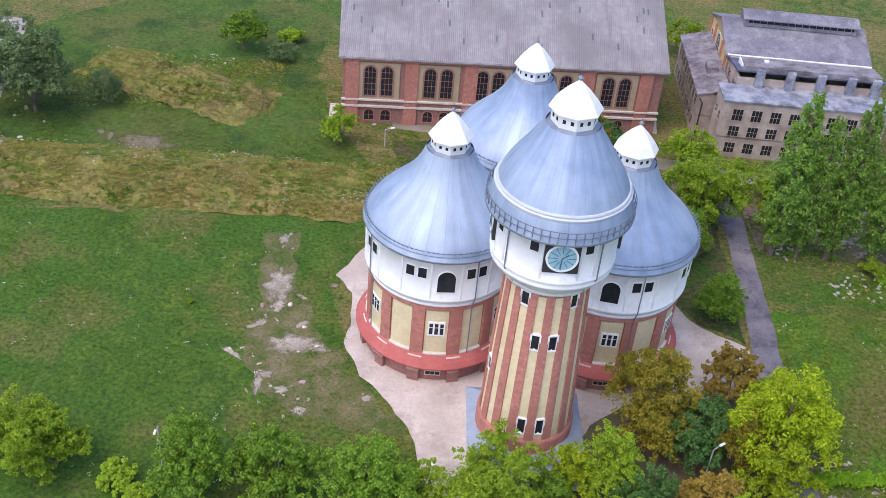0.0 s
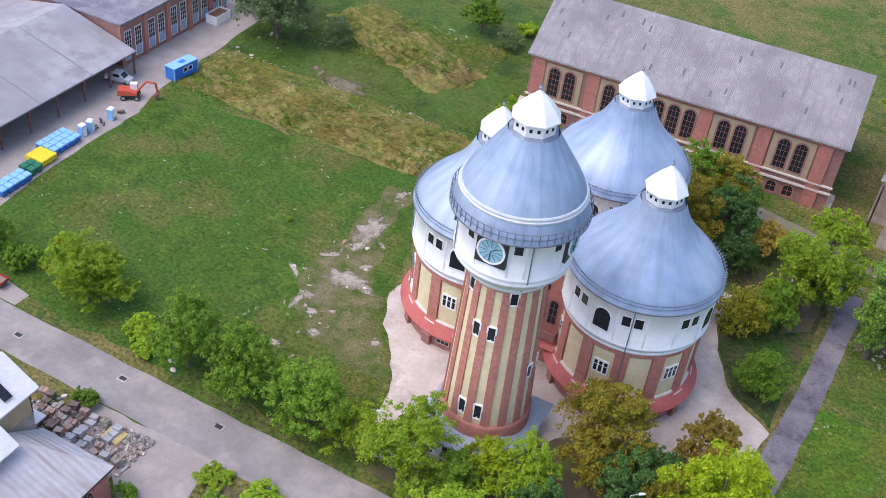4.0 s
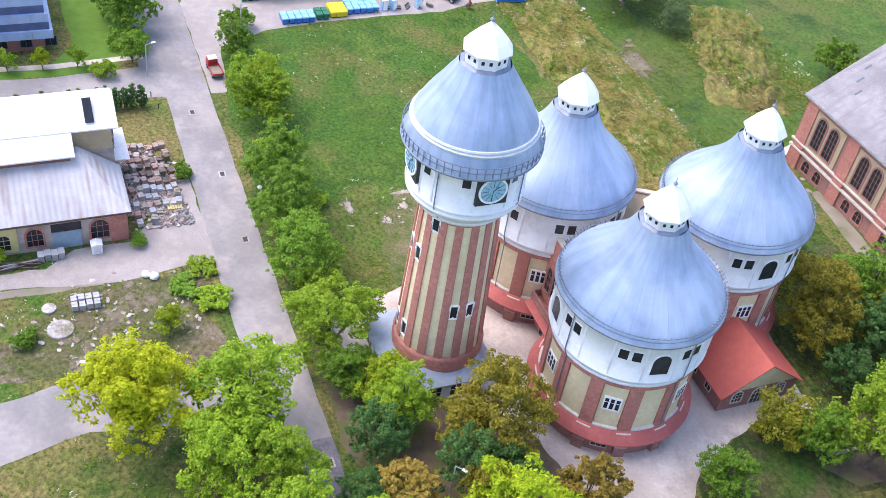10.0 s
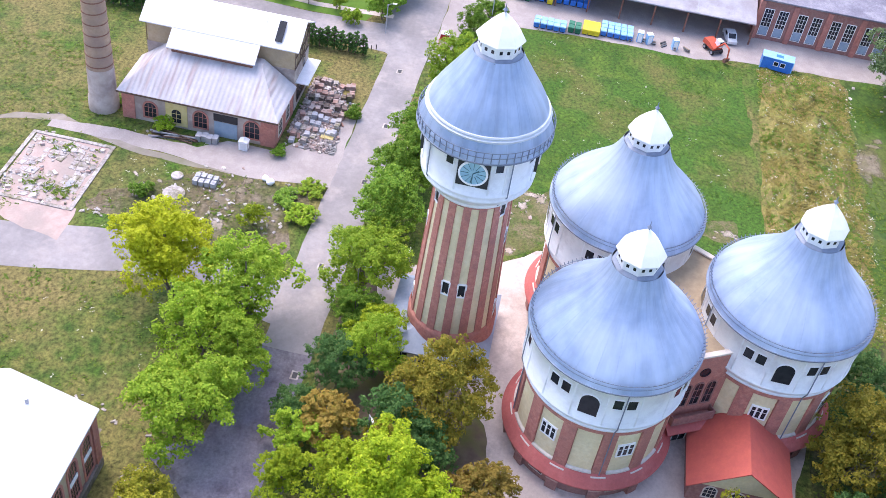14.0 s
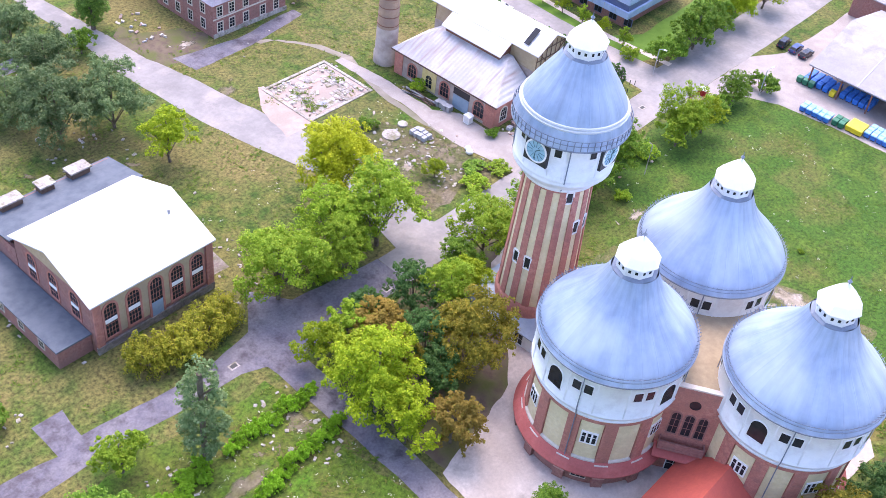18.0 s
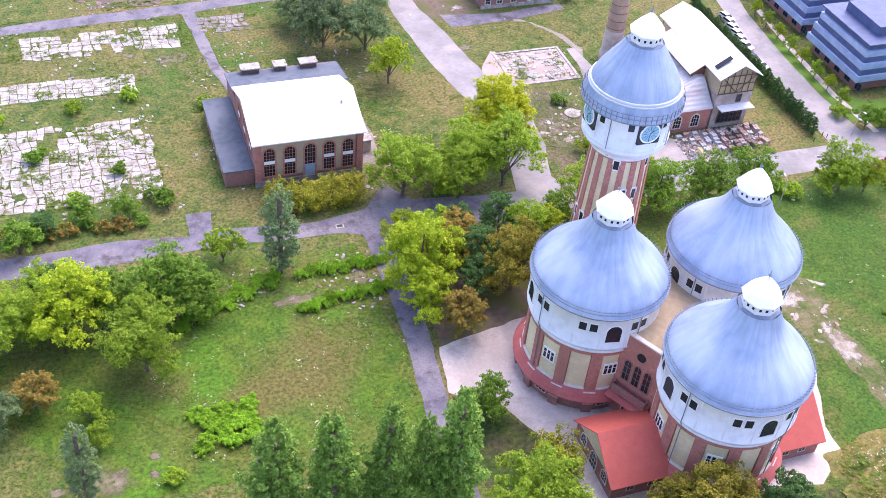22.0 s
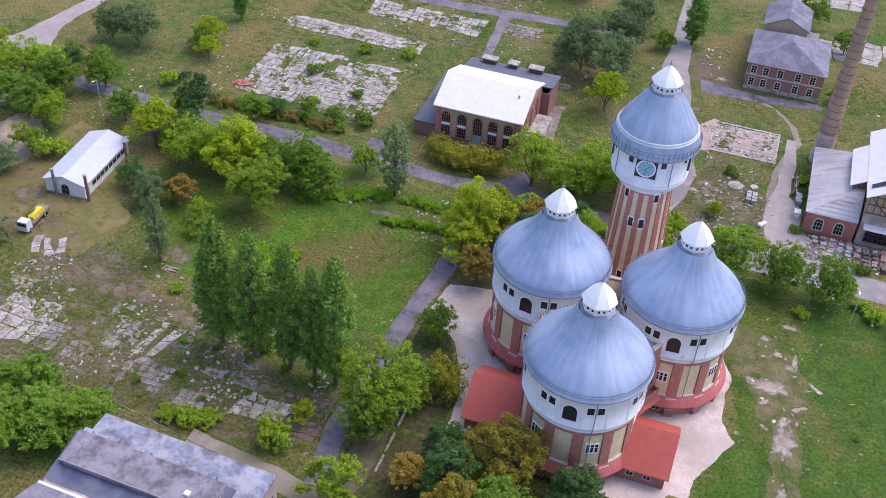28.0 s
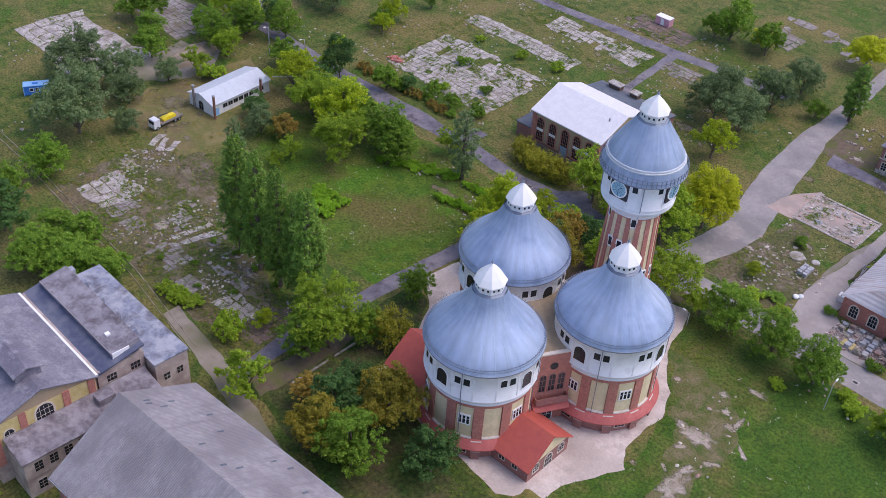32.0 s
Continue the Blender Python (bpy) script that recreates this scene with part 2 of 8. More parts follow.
def lathe(profile, n=64, closed=False):
    """A turned form from (radius, height) pairs, from the bottom up on the outside."""
    bm = bmesh.new()
    rings = []
    for r, z in profile:
        if r < 1e-4:
            rings.append([bm.verts.new((0, 0, z))])
        else:
            rings.append([bm.verts.new((r * math.cos(2 * math.pi * i / n), r * math.sin(2 * math.pi * i / n), z)) for i in range(n)])
    for a, b in zip(rings, rings[1:]):
        for i in range(n):
            j = (i + 1) % n
            q = [a[i % len(a)], a[j % len(a)], b[j % len(b)], b[i % len(b)]]
            q = list(dict.fromkeys(q))
            if len(q) > 2:
                bm.faces.new(q)
    return bm


def sheet(points, z, thick=0.0):
    """A flat outline laid at height z, or a slab down from it."""
    bm = bmesh.new()
    top = [bm.verts.new((x, y, z)) for x, y in points]
    f = bm.faces.new(top)
    if f.normal.z < 0 or sum((a[0] * b[1] - b[0] * a[1]) for a, b in zip(points, points[1:] + points[:1])) < 0:
        f.normal_flip()
    if thick:
        ext = bmesh.ops.extrude_face_region(bm, geom=[f])
        for v in [g for g in ext["geom"] if isinstance(g, bmesh.types.BMVert)]:
            v.co.z -= thick
        bmesh.ops.recalc_face_normals(bm, faces=bm.faces[:])
    return bm
M_FOOT = mat("pinkish_stone", (0.50, 0.30, 0.26), (0.56, 0.37, 0.32), 1.5, 0.85, 0.1)



def leafmat(name, a, b, c=None):
    """Leaves: tone by leaf, a little light through."""
    m = bpy.data.materials.new(name)
    m.use_nodes = True
    nt = m.node_tree
    n, l = nt.nodes, nt.links
    p = n["Principled BSDF"]
    p.inputs["Roughness"].default_value, p.inputs["Specular IOR Level"].default_value = 0.65, 0.2
    geo = n.new("ShaderNodeNewGeometry")
    ramp = n.new("ShaderNodeValToRGB")
    e = ramp.color_ramp.elements
    e[0].color, e[1].color = (*a, 1), (*b, 1)
    if c:
        k = e.new(0.8)
        k.color = (*b, 1)
        e[2].color = (*c, 1)
    l.new(geo.outputs["Random Per Island"], ramp.inputs["Fac"])
    info = n.new("ShaderNodeObjectInfo")
    mr = n.new("ShaderNodeMapRange")
    mr.inputs["To Min"].default_value, mr.inputs["To Max"].default_value = 0.82, 1.18
    l.new(info.outputs["Random"], mr.inputs["Value"])
    hs = n.new("ShaderNodeHueSaturation")
    l.new(mr.outputs["Result"], hs.inputs["Value"])
    l.new(ramp.outputs["Color"], hs.inputs["Color"])
    l.new(hs.outputs["Color"], p.inputs["Base Color"])
    tr = n.new("ShaderNodeBsdfTranslucent")
    l.new(hs.outputs["Color"], tr.inputs["Color"])
    mix = n.new("ShaderNodeMixShader")
    mix.inputs[0].default_value = 0.26
    l.new(p.outputs[0], mix.inputs[1])
    l.new(tr.outputs[0], mix.inputs[2])
    l.new(mix.outputs[0], n["Material Output"].inputs["Surface"])
    return m


L_LIME = leafmat("lime_leaves", (0.215, 0.33, 0.009), (0.37, 0.475, 0.016), (0.51, 0.56, 0.03))
L_GREEN = leafmat("green_leaves", (0.10, 0.22, 0.018), (0.19, 0.335, 0.03), (0.30, 0.43, 0.055))
L_MID = leafmat("mid_green_leaves", (0.17, 0.31, 0.014), (0.30, 0.44, 0.028), (0.43, 0.52, 0.05))
L_DARKLEAF = leafmat("dark_leaves", (0.055, 0.14, 0.034), (0.10, 0.21, 0.05), (0.155, 0.27, 0.07))
L_BROWN = leafmat("chestnut_leaves", (0.20, 0.195, 0.02), (0.35, 0.295, 0.032), (0.46, 0.35, 0.045))
L_YELLOW = leafmat("yellow_leaves", (0.42, 0.50, 0.012), (0.60, 0.64, 0.018), (0.68, 0.69, 0.03))
L_WILLOW = leafmat("willow_leaves", (0.10, 0.175, 0.06), (0.18, 0.26, 0.10), (0.27, 0.34, 0.16))
L_OLIVE = leafmat("olive_leaves", (0.22, 0.24, 0.016), (0.35, 0.345, 0.028), (0.45, 0.40, 0.045))
L_POPLAR = leafmat("poplar_leaves", (0.10, 0.22, 0.035), (0.205, 0.35, 0.055), (0.34, 0.47, 0.075))
L_VINE = leafmat("vine_leaves", (0.19, 0.40, 0.016), (0.30, 0.54, 0.03))
L_RUST = leafmat("rusty_leaves", (0.28, 0.20, 0.035), (0.39, 0.275, 0.055), (0.30, 0.28, 0.04))
L_WEED = leafmat("weeds", (0.085, 0.17, 0.014), (0.155, 0.225, 0.024), (0.24, 0.235, 0.05))
L_LAWN = leafmat("lawn_blades", (0.05, 0.14, 0.008), (0.11, 0.205, 0.015), (0.18, 0.21, 0.03))
L_DRY = leafmat("dry_stalks", (0.28, 0.235, 0.06), (0.40, 0.33, 0.09), (0.20, 0.21, 0.04))
L_FLOWER = leafmat("flower_heads", (0.6, 0.6, 0.46), (0.72, 0.7, 0.6))
M_MEADOWLAWN = mat("mottled_long_grass", (0.042, 0.115, 0.006), (0.10, 0.165, 0.012), 0.3, 0.95, 0.9, c=(0.125, 0.115, 0.028), big=0.055, d=(0.07, 0.175, 0.008), dbig=0.08, grain=0.65, gscale=1.7)
# brownish rough grass, with the shade of the trees put into its colour
M_SHADEGRASS = mat("shaded_rough_grass", (0.035, 0.07, 0.01), (0.075, 0.10, 0.018), 0.6, 0.95, 0.8, c=(0.09, 0.075, 0.035), big=0.14, d=(0.03, 0.085, 0.008), dbig=0.12, grain=0.6, gscale=1.3)
M_BRIGHTLAWN = mat("bright_lawn", (0.10, 0.20, 0.02), (0.13, 0.24, 0.03), 0.5, 0.95, 0.4)
M_DRY = mat("dry_grass", (0.19, 0.165, 0.055), (0.12, 0.14, 0.035), 0.8, 0.95, 0.8, c=(0.25, 0.20, 0.085), big=0.13, d=(0.15, 0.11, 0.06), dbig=0.07)
M_BANK = mat("weedy_bank", (0.25, 0.215, 0.055), (0.12, 0.145, 0.025), 0.8, 0.95, 0.9, c=(0.235, 0.185, 0.06), big=0.16, d=(0.17, 0.13, 0.05), dbig=0.09, grain=0.5, gscale=1.6)
M_DRYSOIL = mat("stony_grass", (0.115, 0.11, 0.04), (0.07, 0.09, 0.022), 0.9, 0.95, 0.8, c=(0.155, 0.12, 0.07), big=0.11, d=(0.20, 0.16, 0.115), dbig=0.28, grain=0.55, gscale=1.6)
M_YARD = mat("yard_concrete", (0.36, 0.315, 0.30), (0.43, 0.38, 0.355), 0.5, 0.9, 0.15, c=(0.34, 0.295, 0.275), big=0.12, d=(0.42, 0.37, 0.34), dbig=0.3, grain=0.10, gscale=4)
M_DIRT = mat("dirt_track", (0.27, 0.23, 0.19), (0.34, 0.30, 0.25), 0.6, 0.95, 0.3, c=(0.20, 0.19, 0.12), big=0.15)
M_SOIL = mat("dark_soil", (0.14, 0.10, 0.075), (0.19, 0.145, 0.10), 0.8, 0.95, 0.3, c=(0.12, 0.13, 0.04), big=0.2)
M_PALESOIL = mat("pale_earth", (0.42, 0.355, 0.295), (0.52, 0.455, 0.39), 0.9, 0.95, 0.3, c=(0.30, 0.25, 0.18), big=0.25, d=(0.085, 0.105, 0.025), dbig=0.55, grain=0.3)
M_WORN = mat("worn_grass", (0.13, 0.12, 0.045), (0.10, 0.125, 0.03), 0.7, 0.95, 0.5, c=(0.19, 0.16, 0.085), big=0.3, d=(0.065, 0.11, 0.018), dbig=0.35, grain=0.4)
M_PINKSOIL = mat("brick_dust_ground", (0.44, 0.32, 0.28), (0.50, 0.39, 0.34), 0.7, 0.95, 0.2, c=(0.38, 0.31, 0.27), big=0.2)
M_CONCRETE = mat("old_concrete", (0.43, 0.39, 0.365), (0.56, 0.515, 0.485), 0.9, 0.92, 0.25, c=(0.35, 0.31, 0.285), big=0.35, d=(0.22, 0.20, 0.12), dbig=0.7, grain=0.3)
M_CONCDARK = mat("grey_concrete", (0.27, 0.24, 0.23), (0.37, 0.335, 0.32), 0.9, 0.92, 0.25, c=(0.22, 0.18, 0.165), big=0.22, d=(0.16, 0.15, 0.09), dbig=0.5, grain=0.3)
M_BARK = mat("bark", (0.13, 0.10, 0.075), (0.20, 0.165, 0.13), 2.0, 0.95, 0.4)
M_OCHRE = mat("ochre_plaster", (0.46, 0.345, 0.215), (0.52, 0.405, 0.27), 1.2, 0.92, 0.15, c=(0.44, 0.34, 0.23), big=0.3)
M_GREYPLASTER = mat("stained_plaster", (0.48, 0.39, 0.34), (0.55, 0.47, 0.42), 1.0, 0.92, 0.15, c=(0.36, 0.28, 0.25), big=0.35)
M_YELLOWWALL = mat("yellow_plaster", (0.62, 0.50, 0.20), (0.68, 0.57, 0.28), 1.0, 0.9, 0.1)
M_DARKROOF = mat("dark_felt_roof", (0.10, 0.12, 0.15), (0.13, 0.15, 0.18), 0.8, 0.95, 0.15, c=(0.155, 0.175, 0.205), big=0.2)
M_BLUEROOF = mat("blue_grey_felt", (0.075, 0.09, 0.15), (0.10, 0.115, 0.18), 0.9, 0.7, 0.1, c=(0.16, 0.17, 0.22), big=0.3)
M_MOTTLED = mat("weathered_roof", (0.20, 0.225, 0.30), (0.30, 0.32, 0.39), 1.3, 0.92, 0.4, c=(0.40, 0.41, 0.46), big=0.5, d=(0.15, 0.15, 0.18), dbig=0.3)
M_SOOTY = mat("sooty_roof", (0.17, 0.15, 0.175), (0.25, 0.23, 0.25), 1.3, 0.92, 0.4, c=(0.33, 0.31, 0.34), big=0.4, d=(0.12, 0.10, 0.11), dbig=0.3)
M_PURPLEGREY = mat("purple_grey_slate", (0.20, 0.20, 0.25), (0.26, 0.26, 0.31), 1.0, 0.85, 0.2, c=(0.16, 0.155, 0.19), big=0.3, grain=0.15)
M_OLDBRICK = mat("brown_paving_brick", (0.20, 0.13, 0.115), (0.27, 0.19, 0.17), 1.1, 0.92, 0.2, c=(0.15, 0.12, 0.10), big=0.4, d=(0.10, 0.115, 0.04), dbig=0.5, grain=0.25)
M_SAND = mat("sand", (0.34, 0.27, 0.20), (0.40, 0.33, 0.25), 0.6, 0.95, 0.3, c=(0.28, 0.22, 0.16), big=0.2, grain=0.15)
M_PINKPAINT = mat("faded_pink_paint", (0.62, 0.30, 0.38), (0.68, 0.36, 0.44), 1.0, 0.6)
M_TIMBER = mat("dark_timber", (0.12, 0.075, 0.055), (0.17, 0.11, 0.08), 2.0, 0.9, 0.2)
M_RUST = mat("rusty_band", (0.20, 0.09, 0.065), (0.28, 0.13, 0.09), 1.5, 0.8, 0.2)
M_CHIMNEY = mat("chimney_brick", (0.40, 0.27, 0.18), (0.48, 0.34, 0.24), 2.0, 0.92, 0.2, c=(0.34, 0.24, 0.19), big=0.25)
M_BLUEDOOR = mat("blue_grey_door", (0.27, 0.36, 0.46), (0.32, 0.41, 0.50), 1.0, 0.6)
M_GLASSBLUE = mat("blue_glazing", (0.30, 0.40, 0.62), (0.40, 0.50, 0.70), 0.4, 0.18, spec=0.6)
M_NAVY = mat("navy_cladding", (0.07, 0.10, 0.20), (0.10, 0.13, 0.24), 0.6, 0.4)
M_BLUE = mat("blue_plastic", (0.03, 0.18, 0.62), (0.05, 0.22, 0.68), 1.5, 0.45)
M_SKYBLUE = mat("light_blue_lid", (0.25, 0.52, 0.85), (0.32, 0.58, 0.88), 1.5, 0.45)
M_YELLOWP = mat("yellow_plastic", (0.80, 0.62, 0.02), (0.84, 0.68, 0.04), 1.5, 0.45)
M_GREENP = mat("green_plastic", (0.02, 0.16, 0.09), (0.03, 0.2, 0.11), 1.5, 0.5)
M_REDCAR = mat("red_truck_paint", (0.48, 0.03, 0.035), (0.42, 0.03, 0.03), 1.5, 0.35)
M_ORANGE = mat("orange_red_paint", (0.60, 0.10, 0.05), (0.52, 0.09, 0.05), 1.5, 0.5)
M_TYRE = mat("tyre_rubber", (0.02, 0.02, 0.02), (0.03, 0.03, 0.03), 3.0, 0.85)
M_METAL = mat("grey_metal", (0.35, 0.36, 0.38), (0.42, 0.43, 0.45), 1.5, 0.5, metal=0.4)
M_CARDARK = mat("dark_car_paint", (0.02, 0.025, 0.05), (0.025, 0.03, 0.06), 1.0, 0.25)
M_CARBLUE = mat("blue_car_paint", (0.03, 0.06, 0.2), (0.035, 0.07, 0.22), 1.0, 0.25)
M_CARWHITE = mat("white_car_paint", (0.75, 0.76, 0.78), (0.7, 0.71, 0.73), 1.0, 0.25)
M_CARGREY = mat("silver_car_paint", (0.4, 0.42, 0.45), (0.42, 0.44, 0.47), 1.0, 0.3, metal=0.4)
M_WOOD = mat("weathered_wood", (0.26, 0.20, 0.15), (0.34, 0.27, 0.21), 2.0, 0.9, 0.3)
M_PALLETBRICK = mat("old_brick_pile", (0.34, 0.19, 0.15), (0.45, 0.30, 0.25), 1.2, 0.92, 0.3, c=(0.40, 0.34, 0.31), big=0.5)
M_RUBBLE = mat("mixed_rubble", (0.36, 0.24, 0.20), (0.50, 0.44, 0.40), 1.6, 0.92, 0.3, c=(0.34, 0.32, 0.30), big=0.3, island=0.45)
M_GREYSTONE = mat("grey_block", (0.40, 0.40, 0.42), (0.50, 0.50, 0.52), 1.2, 0.9, 0.2)
M_SLATEGREY = mat("slate_grey_sheet", (0.205, 0.195, 0.235), (0.25, 0.24, 0.28), 0.7, 0.9, 0.1, c=(0.165, 0.155, 0.195), big=0.18, d=(0.32, 0.31, 0.34), dbig=0.3, grain=0.2)
M_GREYSHEET = mat("pale_grey_sheet", (0.36, 0.345, 0.37), (0.42, 0.405, 0.43), 0.5, 0.6, 0.05, c=(0.32, 0.305, 0.33), big=0.1, d=(0.29, 0.27, 0.285), dbig=0.25)


def corrugated(name, a, b, pitch, axis, streak=None):
    """A ribbed sheet; the ribs step along one axis of the world. streak: stains that run down the slope."""
    m = mat(name, a, b, 0.9, 0.85, 0.0, c=tuple(v * 0.8 for v in a), big=0.16)
    n, l = m.node_tree.nodes, m.node_tree.links
    geo = n.new("ShaderNodeNewGeometry")
    sep = n.new("ShaderNodeSeparateXYZ")
    l.new(geo.outputs["Position"], sep.inputs[0])
    mul = n.new("ShaderNodeMath")
    mul.operation = "MULTIPLY"
    mul.inputs[1].default_value = 2 * math.pi / pitch
    l.new(sep.outputs[axis], mul.inputs[0])
    sn = n.new("ShaderNodeMath")
    sn.operation = "SINE"
    l.new(mul.outputs[0], sn.inputs[0])
    bp = n.new("ShaderNodeBump")
    bp.inputs["Strength"].default_value, bp.inputs["Distance"].default_value = 0.6, 0.05
    l.new(sn.outputs[0], bp.inputs["Height"])
    p = n["Principled BSDF"]
    l.new(bp.outputs["Normal"], p.inputs["Normal"])
    if streak:
        mp = n.new("ShaderNodeMapping")
        mp.inputs["Scale"].default_value = (0.12, 0.9, 0.12) if axis == 1 else (0.9, 0.12, 0.12)
        l.new(geo.outputs["Position"], mp.inputs["Vector"])
        ns = n.new("ShaderNodeTexNoise")
        ns.inputs["Scale"].default_value, ns.inputs["Detail"].default_value = 1.0, 6
        l.new(mp.outputs[0], ns.inputs["Vector"])
        rp = n.new("ShaderNodeValToRGB")
        rp.color_ramp.elements[0].position, rp.color_ramp.elements[1].position = 0.52, 0.74
        l.new(ns.outputs["Fac"], rp.inputs["Fac"])
        mx = n.new("ShaderNodeMixRGB")
        mx.inputs["Color2"].default_value = (*streak, 1)
        old = p.inputs["Base Color"].links[0].from_socket
        l.new(rp.outputs["Color"], mx.inputs["Fac"])
        l.new(old, mx.inputs["Color1"])
        l.new(mx.outputs[0], p.inputs["Base Color"])
    return m


M_CORRUGATED = corrugated("corrugated_fibre", (0.305, 0.28, 0.29), (0.365, 0.34, 0.35), 0.35, 0, (0.24, 0.22, 0.23))
M_STAINED = corrugated("stained_white_sheet", (0.56, 0.54, 0.56), (0.50, 0.48, 0.50), 0.8, 1, (0.36, 0.27, 0.25))



# ---- shapes ----
def shell(levels, a0, a1, depth, steps=4):
    """A solid patch of a round wall: outer (radius, height) levels from angle a0 to a1 in degrees, depth thick."""
    bm = bmesh.new()
    grid = []
    for i in range(steps + 1):
        a = radians(a0 + (a1 - a0) * i / steps)
        c, s = math.cos(a), math.sin(a)
        grid.append(([bm.verts.new((r * c, r * s, z)) for r, z in levels], [bm.verts.new(((r - depth) * c, (r - depth) * s, z)) for r, z in levels]))
    n = len(levels)
    for (o0, i0), (o1, i1) in zip(grid, grid[1:]):
        for k in range(n - 1):
            bm.faces.new((o0[k], o1[k], o1[k + 1], o0[k + 1]))
            bm.faces.new((i0[k], i0[k + 1], i1[k + 1], i1[k]))
        bm.faces.new((o0[0], i0[0], i1[0], o1[0]))
        bm.faces.new((o0[-1], o1[-1], i1[-1], i0[-1]))
    for (o, i), flip in ((grid[0], False), (grid[-1], True)):
        for k in range(n - 1):
            q = (o[k], o[k + 1], i[k + 1], i[k])
            bm.faces.new(q[::-1] if flip else q)
    return bm


def arch_plate(w, h, y0, y1, arched=True, n=8):
    """An upright plate, centred on x, from z 0 to h, with a round head if arched, between depths y0 and y1."""
    bm = bmesh.new()
    r = w / 2
    pts = [(-r, 0), (r, 0)]
    if arched:
        pts += [(r * math.cos(math.pi * i / n), h - r + r * math.sin(math.pi * i / n)) for i in range(n + 1)]
    else:
        pts += [(r, h), (-r, h)]
    a = [bm.verts.new((x, y0, z)) for x, z in pts]
    b = [bm.verts.new((x, y1, z)) for x, z in pts]
    bm.faces.new(a[::-1] if y1 < y0 else a)
    bm.faces.new(b if y1 < y0 else b[::-1])
    for i in range(len(pts)):
        j = (i + 1) % len(pts)
        bm.faces.new((a[i], b[i], b[j], a[j]))
    bmesh.ops.recalc_face_normals(bm, faces=bm.faces[:])
    return bm


def arch_ring(w, h, t, y0, y1, arched=True, n=10):
    """A frame of width t round an opening w by h."""
    bm = bmesh.new()

    def outline(e):
        r = w / 2 + e
        p = [(r, -e)]
        if arched:
            p += [(r * math.cos(math.pi * i / n), h - w / 2 + r * math.sin(math.pi * i / n)) for i in range(n + 1)]
        else:
            p += [(r, h + e), (-r, h + e)]
        return p + [(-r, -e)]
    o, i = outline(t), outline(0)
    rings = [[bm.verts.new((x, y, z)) for x, z in pts] for pts, y in ((o, y0), (o, y1), (i, y1), (i, y0))]
    m = len(o)
    for a, b in zip(rings, rings[1:] + rings[:1]):
        for k in range(m):
            bm.faces.new((a[k], a[(k + 1) % m], b[(k + 1) % m], b[k]))
    bmesh.ops.recalc_face_normals(bm, faces=bm.faces[:])
    return bm


def on_wall(az, r, z):
    """Pose at a round wall: local -y points outwards."""
    a = radians(az)
    return Matrix.Translation((r * math.cos(a), r * math.sin(a), z)) @ Matrix.Rotation(a + math.pi / 2, 4, "Z")


MESHES = {}


def shared(key, make):
    if key not in MESHES:
        bm, material = make()
        me = bpy.data.meshes.new(key.split("|")[0])
        bm.to_mesh(me)
        bm.free()
        me.materials.append(material)
        MESHES[key] = me
    return MESHES[key]


def piece(name, me, parent, m, label=""):
    ob = new(name, me)
    ob.parent = parent
    ob.matrix_basis = m
    if label:
        ob["label"] = label
    return ob


def window(parent, m, w, h, arched, frame_mat, cols=2, rows=2, t=0.12, proud=0.07, label="", name="window"):
    """A window as a part: frame with panes and bars beneath it."""
    key = f"{w}{h}{arched}{frame_mat.name}{cols}{rows}{t}{proud}"
    fr = piece(name, shared("frame|" + key, lambda: (arch_ring(w, h, t, 0.12, -proud, arched), frame_mat)), parent, m, label)
    piece("pane", shared("pane|" + key, lambda: (arch_plate(w, h, 0.05, -0.012, arched), M_DARK)), fr, Matrix.Identity(4))

    def bars():
        bm = bmesh.new()
        for i in range(1, cols):
            x = -w / 2 + w * i / cols
            add_box(bm, x - 0.03, x + 0.03, -0.035, 0.0, 0.0, h - (w * 0.12 if arched else 0))
        for j in range(1, rows):
            z = h * j / rows
            add_box(bm, -w / 2, w / 2, -0.033, 0.0, z - 0.03, z + 0.03)
        return bm, frame_mat
    if rows == 1:
        for i in range(1, cols):
            piece("glazing_bar", shared("upright|" + key, lambda: (box(-0.03, 0.03, -0.035, 0.0, 0.0, h), frame_mat)), fr, Matrix.Translation((-w / 2 + w * i / cols, 0, 0)))
    elif cols > 1 or rows > 1:
        piece("glazing_bar", shared("bars|" + key, bars), fr, Matrix.Identity(4))
    return fr


def rod(bm, a, b, r, n=5):
    a, b = Vector(a), Vector(b)
    q = (b - a).to_track_quat("Z", "Y")
    rings = []
    for p in (a, b):
        rings.append([bm.verts.new(p + q @ Vector((r * math.cos(2 * math.pi * i / n), r * math.sin(2 * math.pi * i / n), 0))) for i in range(n)])
    for i in range(n):
        j = (i + 1) % n
        bm.faces.new((rings[0][i], rings[0][j], rings[1][j], rings[1][i]))
    bm.faces.new(rings[0][::-1])
    bm.faces.new(rings[1])


